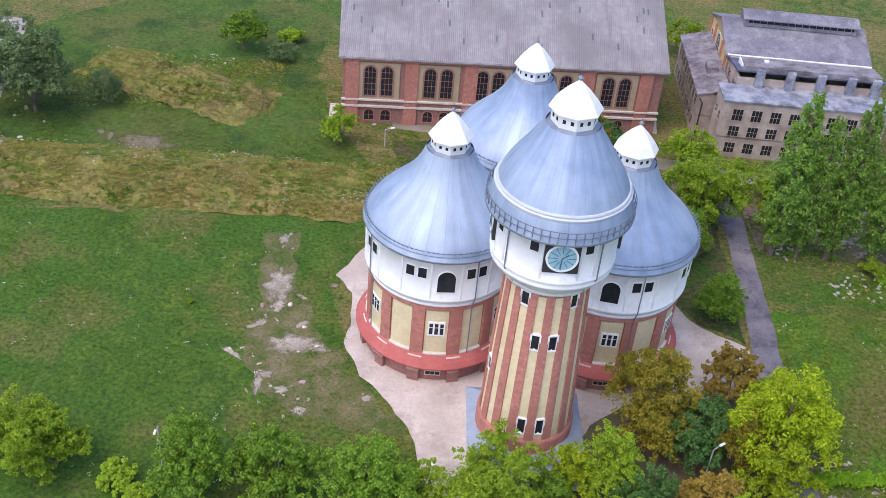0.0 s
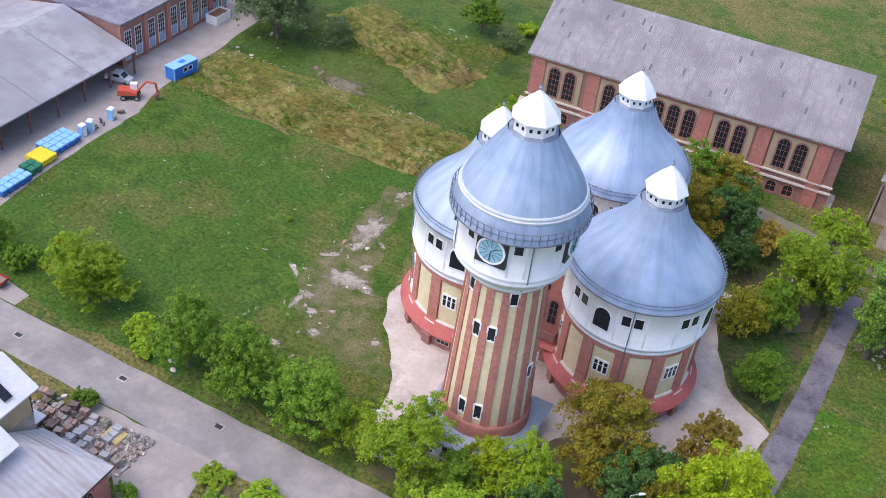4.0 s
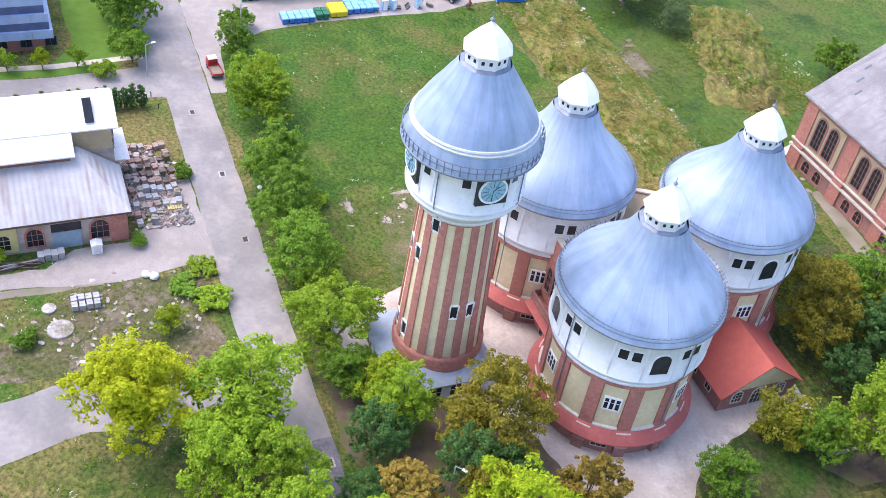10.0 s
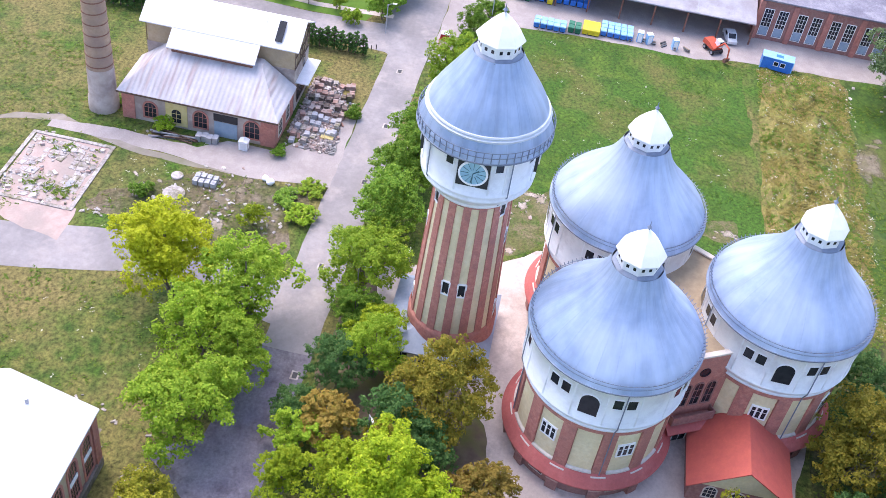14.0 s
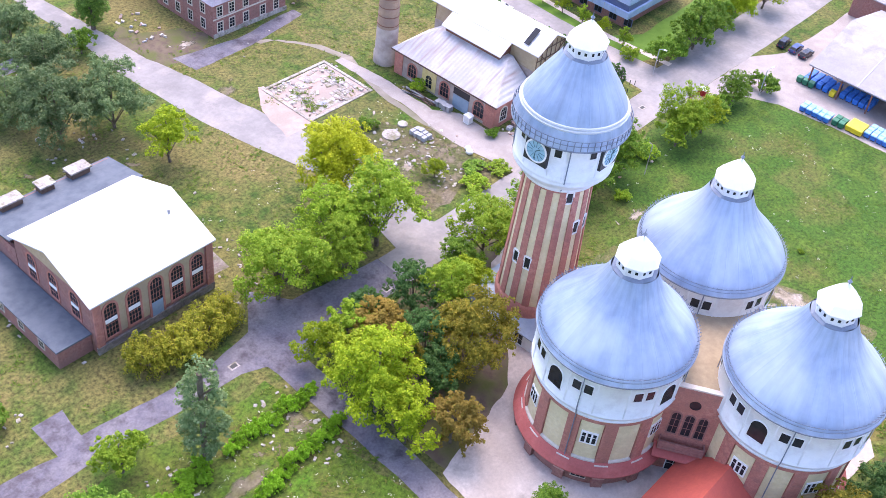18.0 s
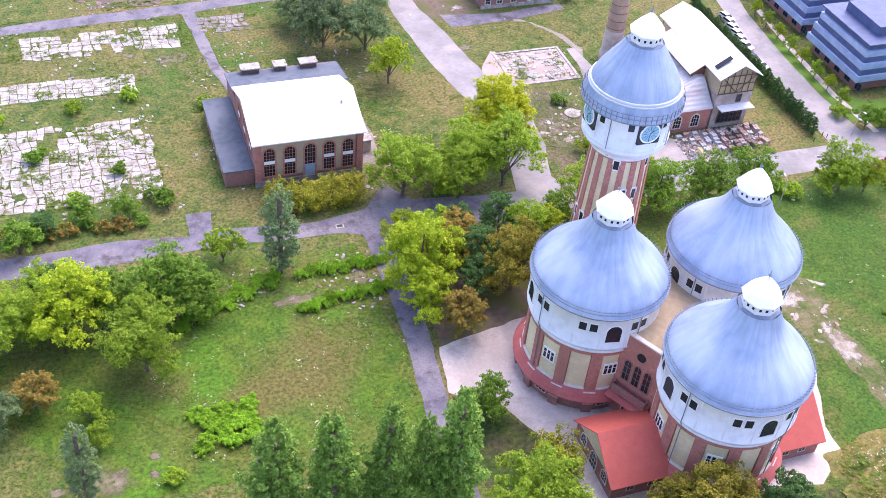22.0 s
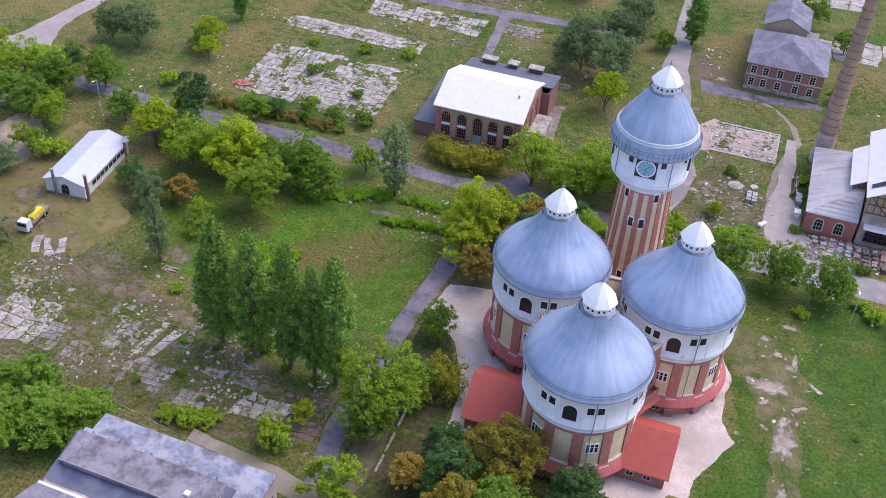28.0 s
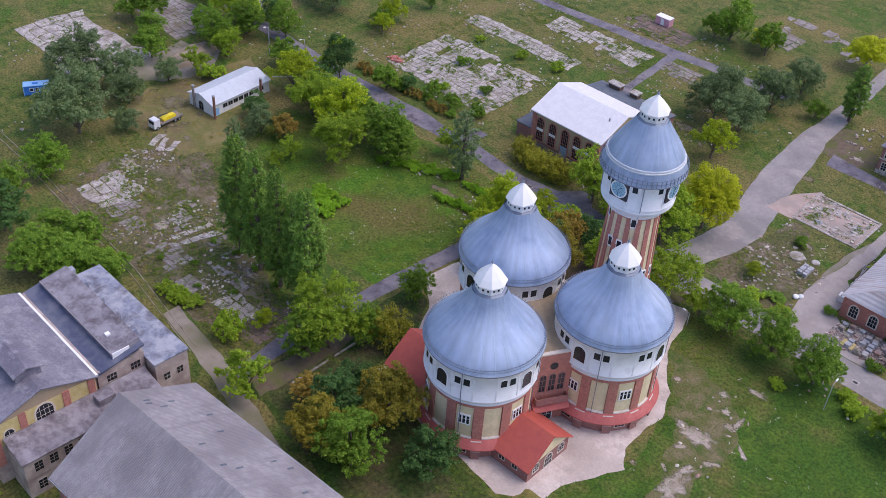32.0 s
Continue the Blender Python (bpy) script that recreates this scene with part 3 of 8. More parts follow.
def lantern(parent, z, r, h, roof_h):
    """The eight-sided white lantern with small square lights and a tent roof."""
    lan = part("lantern", lathe([(r * 0.86, z), (r * 0.86, z + h)], 8), M_WHITE, parent, "eight-sided white painted lantern")
    part("flashing", lathe([(r * 1.03, z - 0.55), (r * 1.05, z - 0.2), (r * 0.9, z + 0.05), (r * 0.86, z + 0.06)], 8), M_ZINCDARK, lan, "grey zinc flashing")
    part("lantern_roof", lathe([(r * 0.86, z + h - 0.1), (r * 0.99, z + h), (r, z + h + 0.14), (r * 0.76, z + h + roof_h * 0.34), (r * 0.42, z + h + roof_h * 0.68), (0.09, z + h + roof_h)], 8), M_BRIGHT, lan, "bright white sheet tent roof")
    bm = lathe([(0.09, z + h + roof_h - 0.05), (0.16, z + h + roof_h + 0.12), (0.3, z + h + roof_h + 0.28), (0.16, z + h + roof_h + 0.44), (0.06, z + h + roof_h + 0.55), (0.03, z + h + roof_h + 1.1), (0, z + h + roof_h + 1.15)], 8)
    part("finial", bm, M_ZINCDARK, lan, "grey metal finial")
    ap = r * 0.86 * math.cos(math.pi / 8)
    pane = shared(f"lantern_light|{r}", lambda: (box(-0.17, 0.17, -0.02, 0.05, 0, 0.42), M_DARK))
    for k in range(8):
        for s in (-0.42, 0.42):
            piece("window", pane, lan, on_wall(22.5 + 45 * k, ap, z + h * 0.42) @ Matrix.Translation((s, 0, 0)))





# ---- ground, roads and paving ----
HARD = []          # outlines of roads and paving, which stay free of grass


def patch(name, pts, z, material, label, jitter=0.5, step=1.6, kind="structure", category="ground"):
    """A flat patch whose outline wanders a little."""
    out = []
    n = len(pts)
    for i in range(n):
        a, b = Vector(pts[i]), Vector(pts[(i + 1) % n])
        k = max(1, int((b - a).length / step))
        for j in range(k):
            p = a.lerp(b, j / k)
            q = noise.noise_vector((p.x * 0.31, p.y * 0.31, z * 50 + len(pts)))
            out.append((p.x + q.x * jitter * 1.6, p.y + q.y * jitter * 1.6))
    if category in ("road", "path", "pavement"):
        HARD.append((min(p[0] for p in out), max(p[0] for p in out), min(p[1] for p in out), max(p[1] for p in out), out))
    bm = bmesh.new()
    f = bm.faces.new([bm.verts.new((x, y, z)) for x, y in out])
    bm.normal_update()
    if f.normal.z < 0:
        f.normal_flip()
    bmesh.ops.triangulate(bm, faces=[f])
    return tagged(link(name, bm, material), label, category, kind=kind)


def blob(cx, cy, rx, ry, n=18, seed=0, turn=0.0):
    r = random.Random(seed)
    pts = []
    for i in range(n):
        a = 2 * math.pi * i / n
        k = r.uniform(0.65, 1.2)
        x, y = rx * k * math.cos(a), ry * k * math.sin(a)
        pts.append((cx + x * math.cos(turn) - y * math.sin(turn), cy + x * math.sin(turn) + y * math.cos(turn)))
    return pts


bm = bmesh.new()
cuts = [-1500, -900, -600, -420, -320, -260] + list(range(-220, 221, 10)) + [260, 320, 420, 600, 900, 1500]
grid = [[bm.verts.new((x, y, 0)) for y in cuts] for x in cuts]
for i in range(len(cuts) - 1):
    for j in range(len(cuts) - 1):
        bm.faces.new((grid[i][j], grid[i + 1][j], grid[i + 1][j + 1], grid[i][j + 1]))
tagged(link("ground", bm, M_GRASS), "rough meadow of green and straw-coloured grass", "ground", kind="structure")

patch("lawn", [(-86, -33), (-60, -34), (-14, -33.5), (-12, -30), (-14, -20), (-17, -14), (-21, -9), (-24, -3), (-26.5, 8), (-22, 14), (-22, 27), (-50, 25), (-86, 23), (-89, 0)], 0.012, M_LAWN, "mown dark green lawn", 0.8)
patch("lawn", [(38, -36), (62, -38), (100, -36), (104, -20), (96, -6), (86, 8), (70, 9), (38, 10)], 0.012, M_MEADOWLAWN, "long green grass below the trees", 0.9)
patch("lawn", [(40, 12), (74, 12), (76, 20), (62, 22), (46, 28), (40, 26)], 0.014, M_LAWN, "shaded green grass under poplars", 0.9)
patch("lawn", [(-86, -46), (-110, -50), (-110, -57), (-85, -56), (-79, -60), (-79, -86), (-75.5, -88), (-75.5, -50)], 0.014, M_BRIGHTLAWN, "bright watered office lawn", 0.2)
patch("lawn", [(5, 30), (35, 30), (34, 46), (0, 52), (-20, 52), (-16, 33)], 0.012, M_SHADEGRASS, "shady grass under chestnut trees", 0.7)
patch("lawn", [(-90, 43), (-40, 44), (-22, 40), (-30, 56), (-35, 74), (-36, 104), (-70, 112), (-96, 84)], 0.013, M_LUSH, "lush green grass between earth banks", 0.9)
patch("dry_meadow", [(112, -26), (130, -30), (134, 0), (126, 14), (104, 12), (100, -2), (108, -10)], 0.012, M_DRY, "dry yellow grass round the shed", 1.0)
patch("dry_meadow", [(40, 15), (70, 22), (100, 6), (112, 14), (112, 40), (60, 43), (42, 40)], 0.010, M_DRYSOIL, "dry stony grass between old foundations", 1.2)
patch("dry_meadow", [(-5, -46), (-14, -46), (-24, -46), (-24, -62), (-14, -76), (-9, -76)], 0.010, M_DRYSOIL, "patchy dry grass by the lane", 1.0)

patch("road", [(-140, -35.6), (-100, -35.4), (-64, -36.0), (-20, -36.4), (9, -36.6), (9, -43.6), (-12, -43.9), (-26, -43.7), (-66, -43.2), (-68, -46), (-140, -46.5)], 0.03, M_ASPHALT, "pale worn asphalt lane", 0.15, 3, category="road")
patch("road", [(9, -36.6), (20, -36.8), (33, -37), (40, -39.5), (62, -41), (80, -40.5), (110, -41), (160, -43.5), (160, -48), (110, -45.8), (76, -46.3), (66, -45), (66, -51), (61.5, -51), (61.8, -45.4), (44, -43.6), (34, -45.2), (29, -52), (25, -46), (9, -43.6)], 0.032, M_DARKASPH, "dark patched asphalt lane", 0.25, 2.5, category="road")
patch("road", [(10.2, -260), (9.6, -185), (9.8, -164), (8.8, -140), (8.0, -122), (8.6, -113), (7.6, -100), (6.2, -88), (4.2, -78), (1.0, -64), (2.6, -54), (4.2, -47), (5, -43.2), (-5, -43.2), (-3.6, -46.6), (-6.4, -56), (-7.4, -66), (-5.4, -76), (-2.6, -90), (-0.6, -103), (1.6, -113), (2.6, -125), (4.2, -140), (6.0, -163), (5.4, -185), (5.6, -260)], 0.034, M_ASPHALT, "pale dusty asphalt lane", 0.22, 2.5, category="road")
patch("road", [(-3, -104), (-17, -104.5), (-33, -107), (-33, -110), (-17, -108), (-2, -110)], 0.036, M_DARKASPH, "short dark lane before the brick house", 0.2, category="road")
patch("road", [(31.5, -37), (32.2, -24), (32.6, -13), (33.9, -3), (34.9, 8), (36.4, 31), (35.0, 46), (38.5, 46), (40.0, 33), (38.6, 5), (36.8, -12), (36.6, -23), (36.5, -38.5)], 0.036, M_DARKASPH, "narrow dark asphalt path", 0.2, 2, category="path")
patch("road", [(60, 42.5), (44, 44.6), (38, 46), (20, 50.6), (5, 53.2), (-20, 56), (-20, 58.5), (8, 56.5), (22, 53.8), (38, 50), (60, 46)], 0.034, M_DIRT, "worn dirt track beside the halls", 0.3, 2, category="path")
patch("road", [(-66.5, -43.5), (-67, -60), (-69.5, -80), (-72, -95), (-76, -120), (-79, -160), (-86, -160), (-83, -120), (-78, -96), (-76, -78), (-75, -60), (-76, -46)], 0.036, M_ASPHALT, "grey street behind a hedge", 0.1, 3, category="road")
patch("pavement", [(-78.5, -45), (-77.5, -60), (-79, -80), (-81, -98), (-82.5, -98), (-80.4, -80), (-79, -60), (-80, -45)], 0.04, M_PLAZA, "pale paved footway", 0.05, 3, category="pavement")
patch("pavement", [(-140, -30), (-104, -31), (-96, -35.6), (-78, -35.6), (-66, -35.8), (-66, -33.2), (-80, -31), (-84.5, -22), (-86, -8), (-86.2, 14), (-88.5, 22), (-89, 34), (-91, 60), (-96, 90), (-101, 90), (-102, 58), (-125, 20), (-140, 0)], 0.026, M_YARD, "pale pinkish concrete works yard", 0.3, 2.5, category="pavement")
patch("pavement", [(-20.8, 22), (-24.2, 15.5), (-26.4, 11.4), (-23.4, 7.6), (-23.2, 0.2), (-23.7, -3.4), (-21.1, -9.7), (-16.5, -15.3), (-13.4, -20.7), (-12.0, -28.9), (-10.2, -32), (-4, -31), (-1, -28.6), (4, -26), (6.6, -21), (9, -16.4), (14, -12.6), (20, -11), (26, -10), (32, -8.8), (33.3, -3), (33.8, 1), (27.5, 4.6), (22.6, 13), (21, 20), (21, 27), (12, 28), (5, 30), (-4, 30), (-14, 31.5), (-20.5, 27)], 0.045, M_PLAZA, "pale pinkish gravel forecourt", 0.35, 1.2, category="pavement")
patch("pavement", [(-25.4, -43.4), (-23.8, -56.9), (-24.8, -65), (-26, -78), (-26, -90), (-28, -90), (-29, -78), (-28.4, -66), (-31.6, -62), (-31.6, -54.2), (-37, -50), (-44, -46), (-44, -43.8)], 0.0385, M_YARD, "pale concrete apron", 0.25, 2, category="pavement")
patch("bare_soil", [(-10, -35), (2, -35.4), (12, -35), (18, -34), (26, -32), (30, -24), (31, -14), (31, -9), (20, -10), (12, -12), (5, -20), (0, -27), (-6, -30)], 0.016, M_SOIL, "bare dark soil under trees", 0.8)
patch("bare_soil", [(-9, -77), (-2, -77), (-4, -86), (-8, -92), (-9, -92)], 0.038, M_PINKSOIL, "pinkish crushed brick ground", 0.6)
patch("lawn", [(28, 5.2), (33.2, 2), (33.9, 12), (35, 30), (21.4, 28.6), (21.6, 20), (23.2, 13.4)], 0.0135, M_SHADEGRASS, "rough shaded grass between forecourt and path", 0.5)
patch("road", [(150, -114), (120, -117), (92.3, -119.2), (67.7, -120.7), (56, -121.3), (53.4, -96.8), (51, -84.6), (48.6, -84.6), (51.2, -97.2), (53, -121.6), (44.7, -122.9), (20, -124.5), (20, -128.5), (44.5, -126.8), (67.8, -125), (91.2, -123), (120, -121), (150, -118)], 0.0325, M_DARKASPH, "narrow dark works road between old floors", 0.2, 2.5, category="road")
patch("bare_soil", [(29.4, 22), (34, 26), (34.4, 45), (30, 46), (29.2, 38)], 0.0165, M_SOIL, "bare brown soil under trees by the path", 0.6)
n_ = 0


def worn_mat(name, a, b, c):
    """Bare earth that thins out to its rim, where the grass beneath shows through."""
    m = mat(name, a, b, 0.8, 0.95, 0.4, c=c, big=0.4, grain=0.3, gscale=1.5)
    n, l = m.node_tree.nodes, m.node_tree.links
    rim = n.new("ShaderNodeAttribute")
    rim.attribute_name = "rim"
    geo = n.new("ShaderNodeNewGeometry")
    wear = n.new("ShaderNodeTexNoise")
    wear.inputs["Scale"].default_value, wear.inputs["Detail"].default_value, wear.inputs["Roughness"].default_value = 0.55, 7, 0.68
    l.new(geo.outputs["Position"], wear.inputs["Vector"])
    both = n.new("ShaderNodeMath")
    both.operation = "ADD"
    l.new(rim.outputs["Fac"], both.inputs[0])
    l.new(wear.outputs["Fac"], both.inputs[1])
    cover = n.new("ShaderNodeMapRange")
    cover.inputs["From Min"].default_value, cover.inputs["From Max"].default_value = 0.82, 1.12
    cover.inputs["To Max"].default_value = 0.94
    l.new(both.outputs[0], cover.inputs["Value"])
    l.new(cover.outputs["Result"], n["Principled BSDF"].inputs["Alpha"])
    return m


M_BAREPALE = worn_mat("bare_pale_earth", (0.40, 0.335, 0.275), (0.52, 0.455, 0.39), (0.28, 0.235, 0.17))
M_BAREDARK = worn_mat("bare_brown_earth", (0.19, 0.155, 0.10), (0.25, 0.21, 0.145), (0.14, 0.13, 0.05))


def worn(rows, material):
    """Bare patches, each with a few smaller ones strewn round it."""
    global n_
    r = random.Random(len(rows))
    for x, y, rx, ry, sd in rows:
        spots = [(x, y, rx * 1.35, ry * 1.35)] + [(x + r.uniform(-1.9, 1.9) * rx, y + r.uniform(-1.9, 1.9) * ry, rx * r.uniform(0.25, 0.55), ry * r.uniform(0.25, 0.55)) for k in range(3)]
        for k, (cx, cy, ax, ay) in enumerate(spots):
            turn = r.uniform(0, 3) if k else 0.0
            bm = bmesh.new()
            rim = bm.verts.layers.float.new("rim")
            z = 0.0175 + 0.00008 * n_
            rings = []
            for q, v in ((1.0, 0.0), (0.7, 0.34), (0.4, 0.62)):
                rings.append([bm.verts.new((px, py, z)) for px, py in blob(cx, cy, ax * q, ay * q, 20, sd * 9 + k, turn)])
                for w in rings[-1]:
                    w[rim] = v
            hub = bm.verts.new((cx, cy, z))
            hub[rim] = 0.75
            for i in range(20):
                j = (i + 1) % 20
                for u, w in zip(rings, rings[1:]):
                    bm.faces.new((u[i], u[j], w[j], w[i]))
                bm.faces.new((rings[2][i], rings[2][j], hub))
            tagged(link("bare_soil", bm, material), "worn bare patch of pale earth in grass", "ground", kind="structure")
            n_ += 1


patch("worn_grass", [(-37.5, 21), (-33, 22), (-31.5, 8), (-27, -1), (-22.5, -9), (-17.5, -16), (-15.5, -19.5), (-21, -20), (-30, -17), (-35, -13), (-37.5, -4), (-36.5, 6), (-37.5, 12)], 0.0165, M_WORN, "trodden brownish grass beside the forecourt", 1.0, 1.0)
patch("road", [(-18.2, -105.4), (-21.0, -104.0), (-25.6, -96.6), (-27.8, -89.2), (-25.2, -80), (-23.6, -71.5), (-23.4, -65.5), (-23.8, -59), (-25, -59), (-24.9, -65.5), (-25, -71.5), (-26.8, -80), (-29.4, -89), (-27.4, -96), (-22.4, -102.6), (-19, -103.6)], 0.0345, M_DIRT, "narrow trodden earth path", 0.3, 1.5, category="path")
patch("bare_soil", [(153, 0), (148, -8), (150, -22), (139, -27.5), (133, -21), (132, -12), (137, -3), (143, 2)], 0.0172, M_DIRT, "bare gravelly yard by the shed", 0.8)
patch("road", [(175, -50), (164, -52.5), (156, -53), (150, -48.5), (148, -52), (157, -57.5), (160, -68), (158, -82), (156, -110), (163, -110), (163, -80), (166, -66), (168, -58), (176, -55)], 0.0335, M_YARD, "pale broken concrete track", 0.5, 2, category="path")
patch("pavement", [(33.4, -80.6), (27.4, -82.8), (26.6, -66), (27.4, -58), (30.8, -58), (31.6, -70)], 0.0315, M_CONCDARK, "concrete apron beside the machine house", 0.25, 1.5, category="pavement")
patch("bare_soil", [(3, -108), (-8, -108.6), (-13, -113.5), (-10, -118), (-3.5, -121), (-2, -126), (2, -124)], 0.0171, M_SOIL, "dark littered soil by the lane", 0.9)
worn(((-7.9, -60.2, 1.6, 1.0, 31), (-12, -57, 1.8, 1.2, 32), (-16, -70.5, 2.4, 1.2, 33), (-7.5, -112.5, 2.2, 1.0, 34), (108, 22, 5, 2.4, 35), (72, 34, 3, 1.6, 36), (84, 30, 3, 2, 37), (58, 26, 2.4, 1.2, 38)), M_BAREPALE)
worn(((-30.2, -4.5, 5.2, 2.5, 1), (-34.2, 8.4, 2.3, 5.2, 3), (-33.6, 3.6, 1.0, 1.6, 6), (-34.8, 19.8, 1.1, 1.7, 7), (-34.2, -12.2, 0.7, 2.8, 2), (-32.6, -21.8, 2.4, 0.9, 22), (-20, -14, 0.9, 0.7, 4), (-26.2, 9.2, 1.0, 0.8, 5)), M_BAREPALE)
worn(((-33.4, -10.6, 1.2, 1.1, 51), (-31.0, -13.4, 1.2, 1.2, 52), (-28.4, -16.8, 1.3, 1.2, 53)), M_BAREPALE)
worn(((-18, -58, 3.4, 2.8, 8), (-13, -62, 2.6, 2.0, 9), (-3, -95, 2.5, 1.6, 10), (86, 4, 5, 3.5, 11), (75, 20, 7, 4, 12), (96, 14, 5, 3, 13), (52, 30, 6, 3, 14), (40, -28, 1.6, 4, 15), (52, -25, 5, 1.6, 16), (-62, 45, 6, 3, 17), (124, -2, 5, 4, 18), (118, 6, 5, 3, 19), (60, -103, 5, 3, 20), (30, -92, 5, 2.4, 21)), M_BAREDARK)


MOUNDS = ((-52, 34, 36, 8.5, 3.1, -1, 1), (-61, 67, 19, 8, 3.2, -24, 5))          # centre, half sizes, height, turn, seed


def mound_height(row, x, y):
    """The height of one bank at a point of its own plan (-1 to 1 each way)."""
    cx, cy, lx, ly, h, turn, seed = row
    w = noise.noise((x * 3 + seed, y * 3, 0)) * 0.22
    d = max(0.0, 1 - abs(x + w * 0.5) ** 6) * max(0.0, 1 - abs(y * (1 + 0.25 * noise.noise((x * 4, seed, 1))) + w) ** 2.2)
    fine = 0.16 * noise.noise((x * lx * 0.55, y * ly * 0.55, seed)) + 0.08 * noise.noise((x * lx * 1.6, y * ly * 1.6, seed))
    return (h * (0.75 + 0.5 * noise.noise((x * 5, y * 5 + seed, 3))) + fine * 2) * d - 0.15


def ground_at(x, y):
    """The height of the ground or of the bank on it."""
    z = 0.0
    for row in MOUNDS:
        a = radians(row[5])
        dx, dy = x - row[0], y - row[1]
        u, v = (dx * math.cos(a) + dy * math.sin(a)) / row[2], (dy * math.cos(a) - dx * math.sin(a)) / row[3]
        if abs(u) < 1 and abs(v) < 1:
            z = max(z, mound_height(row, u, v))
    return z


def mound(row, label):
    bm = bmesh.new()
    n, m = 110, 44
    rows = []
    for i in range(n + 1):
        u = -1 + 2 * i / n
        rows.append([bm.verts.new((u * row[2], (-1 + 2 * j / m) * row[3], mound_height(row, u, -1 + 2 * j / m))) for j in range(m + 1)])
    for i in range(n):
        for j in range(m):
            bm.faces.new((rows[i][j], rows[i + 1][j], rows[i + 1][j + 1], rows[i][j + 1]))
    ob = tagged(link("mound", bm, M_BANK, smooth=True), label, "mound", kind="structure")
    ob.matrix_basis = Matrix.Translation((row[0], row[1], 0)) @ Matrix.Rotation(radians(row[5]), 4, "Z")


mound(MOUNDS[0], "long earth bank covered in dry weeds")
mound(MOUNDS[1], "low weed-covered earth mound")


def slab_field(x0, x1, y0, y1, nx, ny, keep, seed, material, label, gap=0.05, turn=0.0, jit=0.10):
    """A broken concrete floor with weeds where it has gone: each slab an object of its own."""
    r = random.Random(seed)
    th = tagged(new("concrete_floor"), label, "floor", kind="structure")
    th.matrix_basis = Matrix.Translation(((x0 + x1) / 2, (y0 + y1) / 2, 0)) @ Matrix.Rotation(radians(turn), 4, "Z")
    w, d = (x1 - x0) / nx, (y1 - y0) / ny

    def corner(i, j):
        q = noise.noise_vector((i * 1.7 + seed * 3.1, j * 1.7, seed))
        wide = noise.noise_vector((i * 0.4 + seed, j * 0.4, seed + 9.0))
        return Vector((-(x1 - x0) / 2 + w * i + (q.x * 0.35 + wide.x * 0.5) * w, -(y1 - y0) / 2 + d * j + (q.y * 0.35 + wide.y * 0.5) * d))
    for i in range(nx):
        for j in range(ny):
            k = 0.5 + 0.75 * noise.noise((i * 0.33 + seed, j * 0.33, seed * 1.7)) + 0.5 * noise.noise((i * 1.1, j * 1.1 + seed, 2.0))
            if k > keep:
                continue
            ends = [corner(i, j), corner(i + 1, j), corner(i + 1, j + 1), corner(i, j + 1)]
            mid = sum(ends, Vector((0, 0))) / 4
            pts = []
            rough = 0.35 if k > keep - 0.12 else 0.07
            for a, b in zip(ends, ends[1:] + ends[:1]):
                for f in (0.0, 0.28, 0.55, 0.8):
                    p = a.lerp(b, f)
                    p = p.lerp(mid, min(0.5, abs(r.gauss(0, rough))) + gap / w)
                    pts.append(p)
            bm = bmesh.new()
            z = 0.07 + r.uniform(-0.03, 0.06)
            top = [bm.verts.new((p.x, p.y, z)) for p in pts]
            low = [bm.verts.new((p.x, p.y, -0.05)) for p in pts]
            bm.faces.new(top)
            n = len(pts)
            for q in range(n):
                bm.faces.new((low[q], low[(q + 1) % n], top[(q + 1) % n], top[q]))
            part("slab", bm, material, th)
    return th


slab_field(68.5, 105, -82.5, -57.5, 21, 13, 0.84, 1, M_CONCRETE, "broken pale concrete floor slabs with weeds in the joints")
slab_field(69, 108, -99, -92, 22, 4, 0.9, 2, M_CONCRETE, "strip of pale concrete floor slabs")
slab_field(58, 91, -117, -107.5, 16, 5, 0.76, 3, M_CONCRETE, "weathered concrete floor remains")
slab_field(42, 53, -119, -112, 7, 4, 0.8, 4, M_CONCDARK, "cracked grey concrete remains in grass")
slab_field(56, 78, -137, -126.5, 12, 5, 0.62, 15, M_OLDBRICK, "brownish paving remains beyond the works road")
slab_field(97, 108, 25, 36, 4, 4, 1.2, 5, M_CONCRETE, "pale concrete floor of a vanished shed", 0.03)
slab_field(92.6, 96.8, 29, 36, 4, 6, 0.75, 6, M_CONCDARK, "crumbled dark and pale concrete rubble")
slab_field(86.4, 90.6, 31.6, 36.6, 2, 2, 1.3, 16, M_CONCDARK, "square of worn dark concrete")
for k_, (x_, y_, n_s, tn_) in enumerate(((77.8, 26.0, 5, -8), (75.0, 26.4, 6, -14), (71.7, 22.8, 4, -5))):
    slab_field(x_ - 0.8, x_ + 0.8, y_ - n_s * 0.95, y_ + n_s * 0.95, 1, n_s, 1.4, 20 + k_, M_CONCRETE if k_ != 2 else M_CONCDARK, "line of long pale concrete plinths in weeds", 0.06, tn_)
slab_field(69.5, 78.5, 31.5, 38, 7, 5, 0.62, 7, M_CONCDARK, "scattered broken concrete slabs")
slab_field(61.6, 66.8, 34.4, 39, 2, 2, 1.4, 17, M_CONCDARK, "worn grey concrete square", 0.02)
slab_field(55, 65.4, 28.4, 31.0, 7, 2, 1.0, 18, M_CONCDARK, "row of grey concrete slabs below poplars")
slab_field(47, 56.6, 31.2, 37.2, 4, 3, 0.95, 19, M_CONCRETE, "pale concrete plates in rough grass", 0.03)
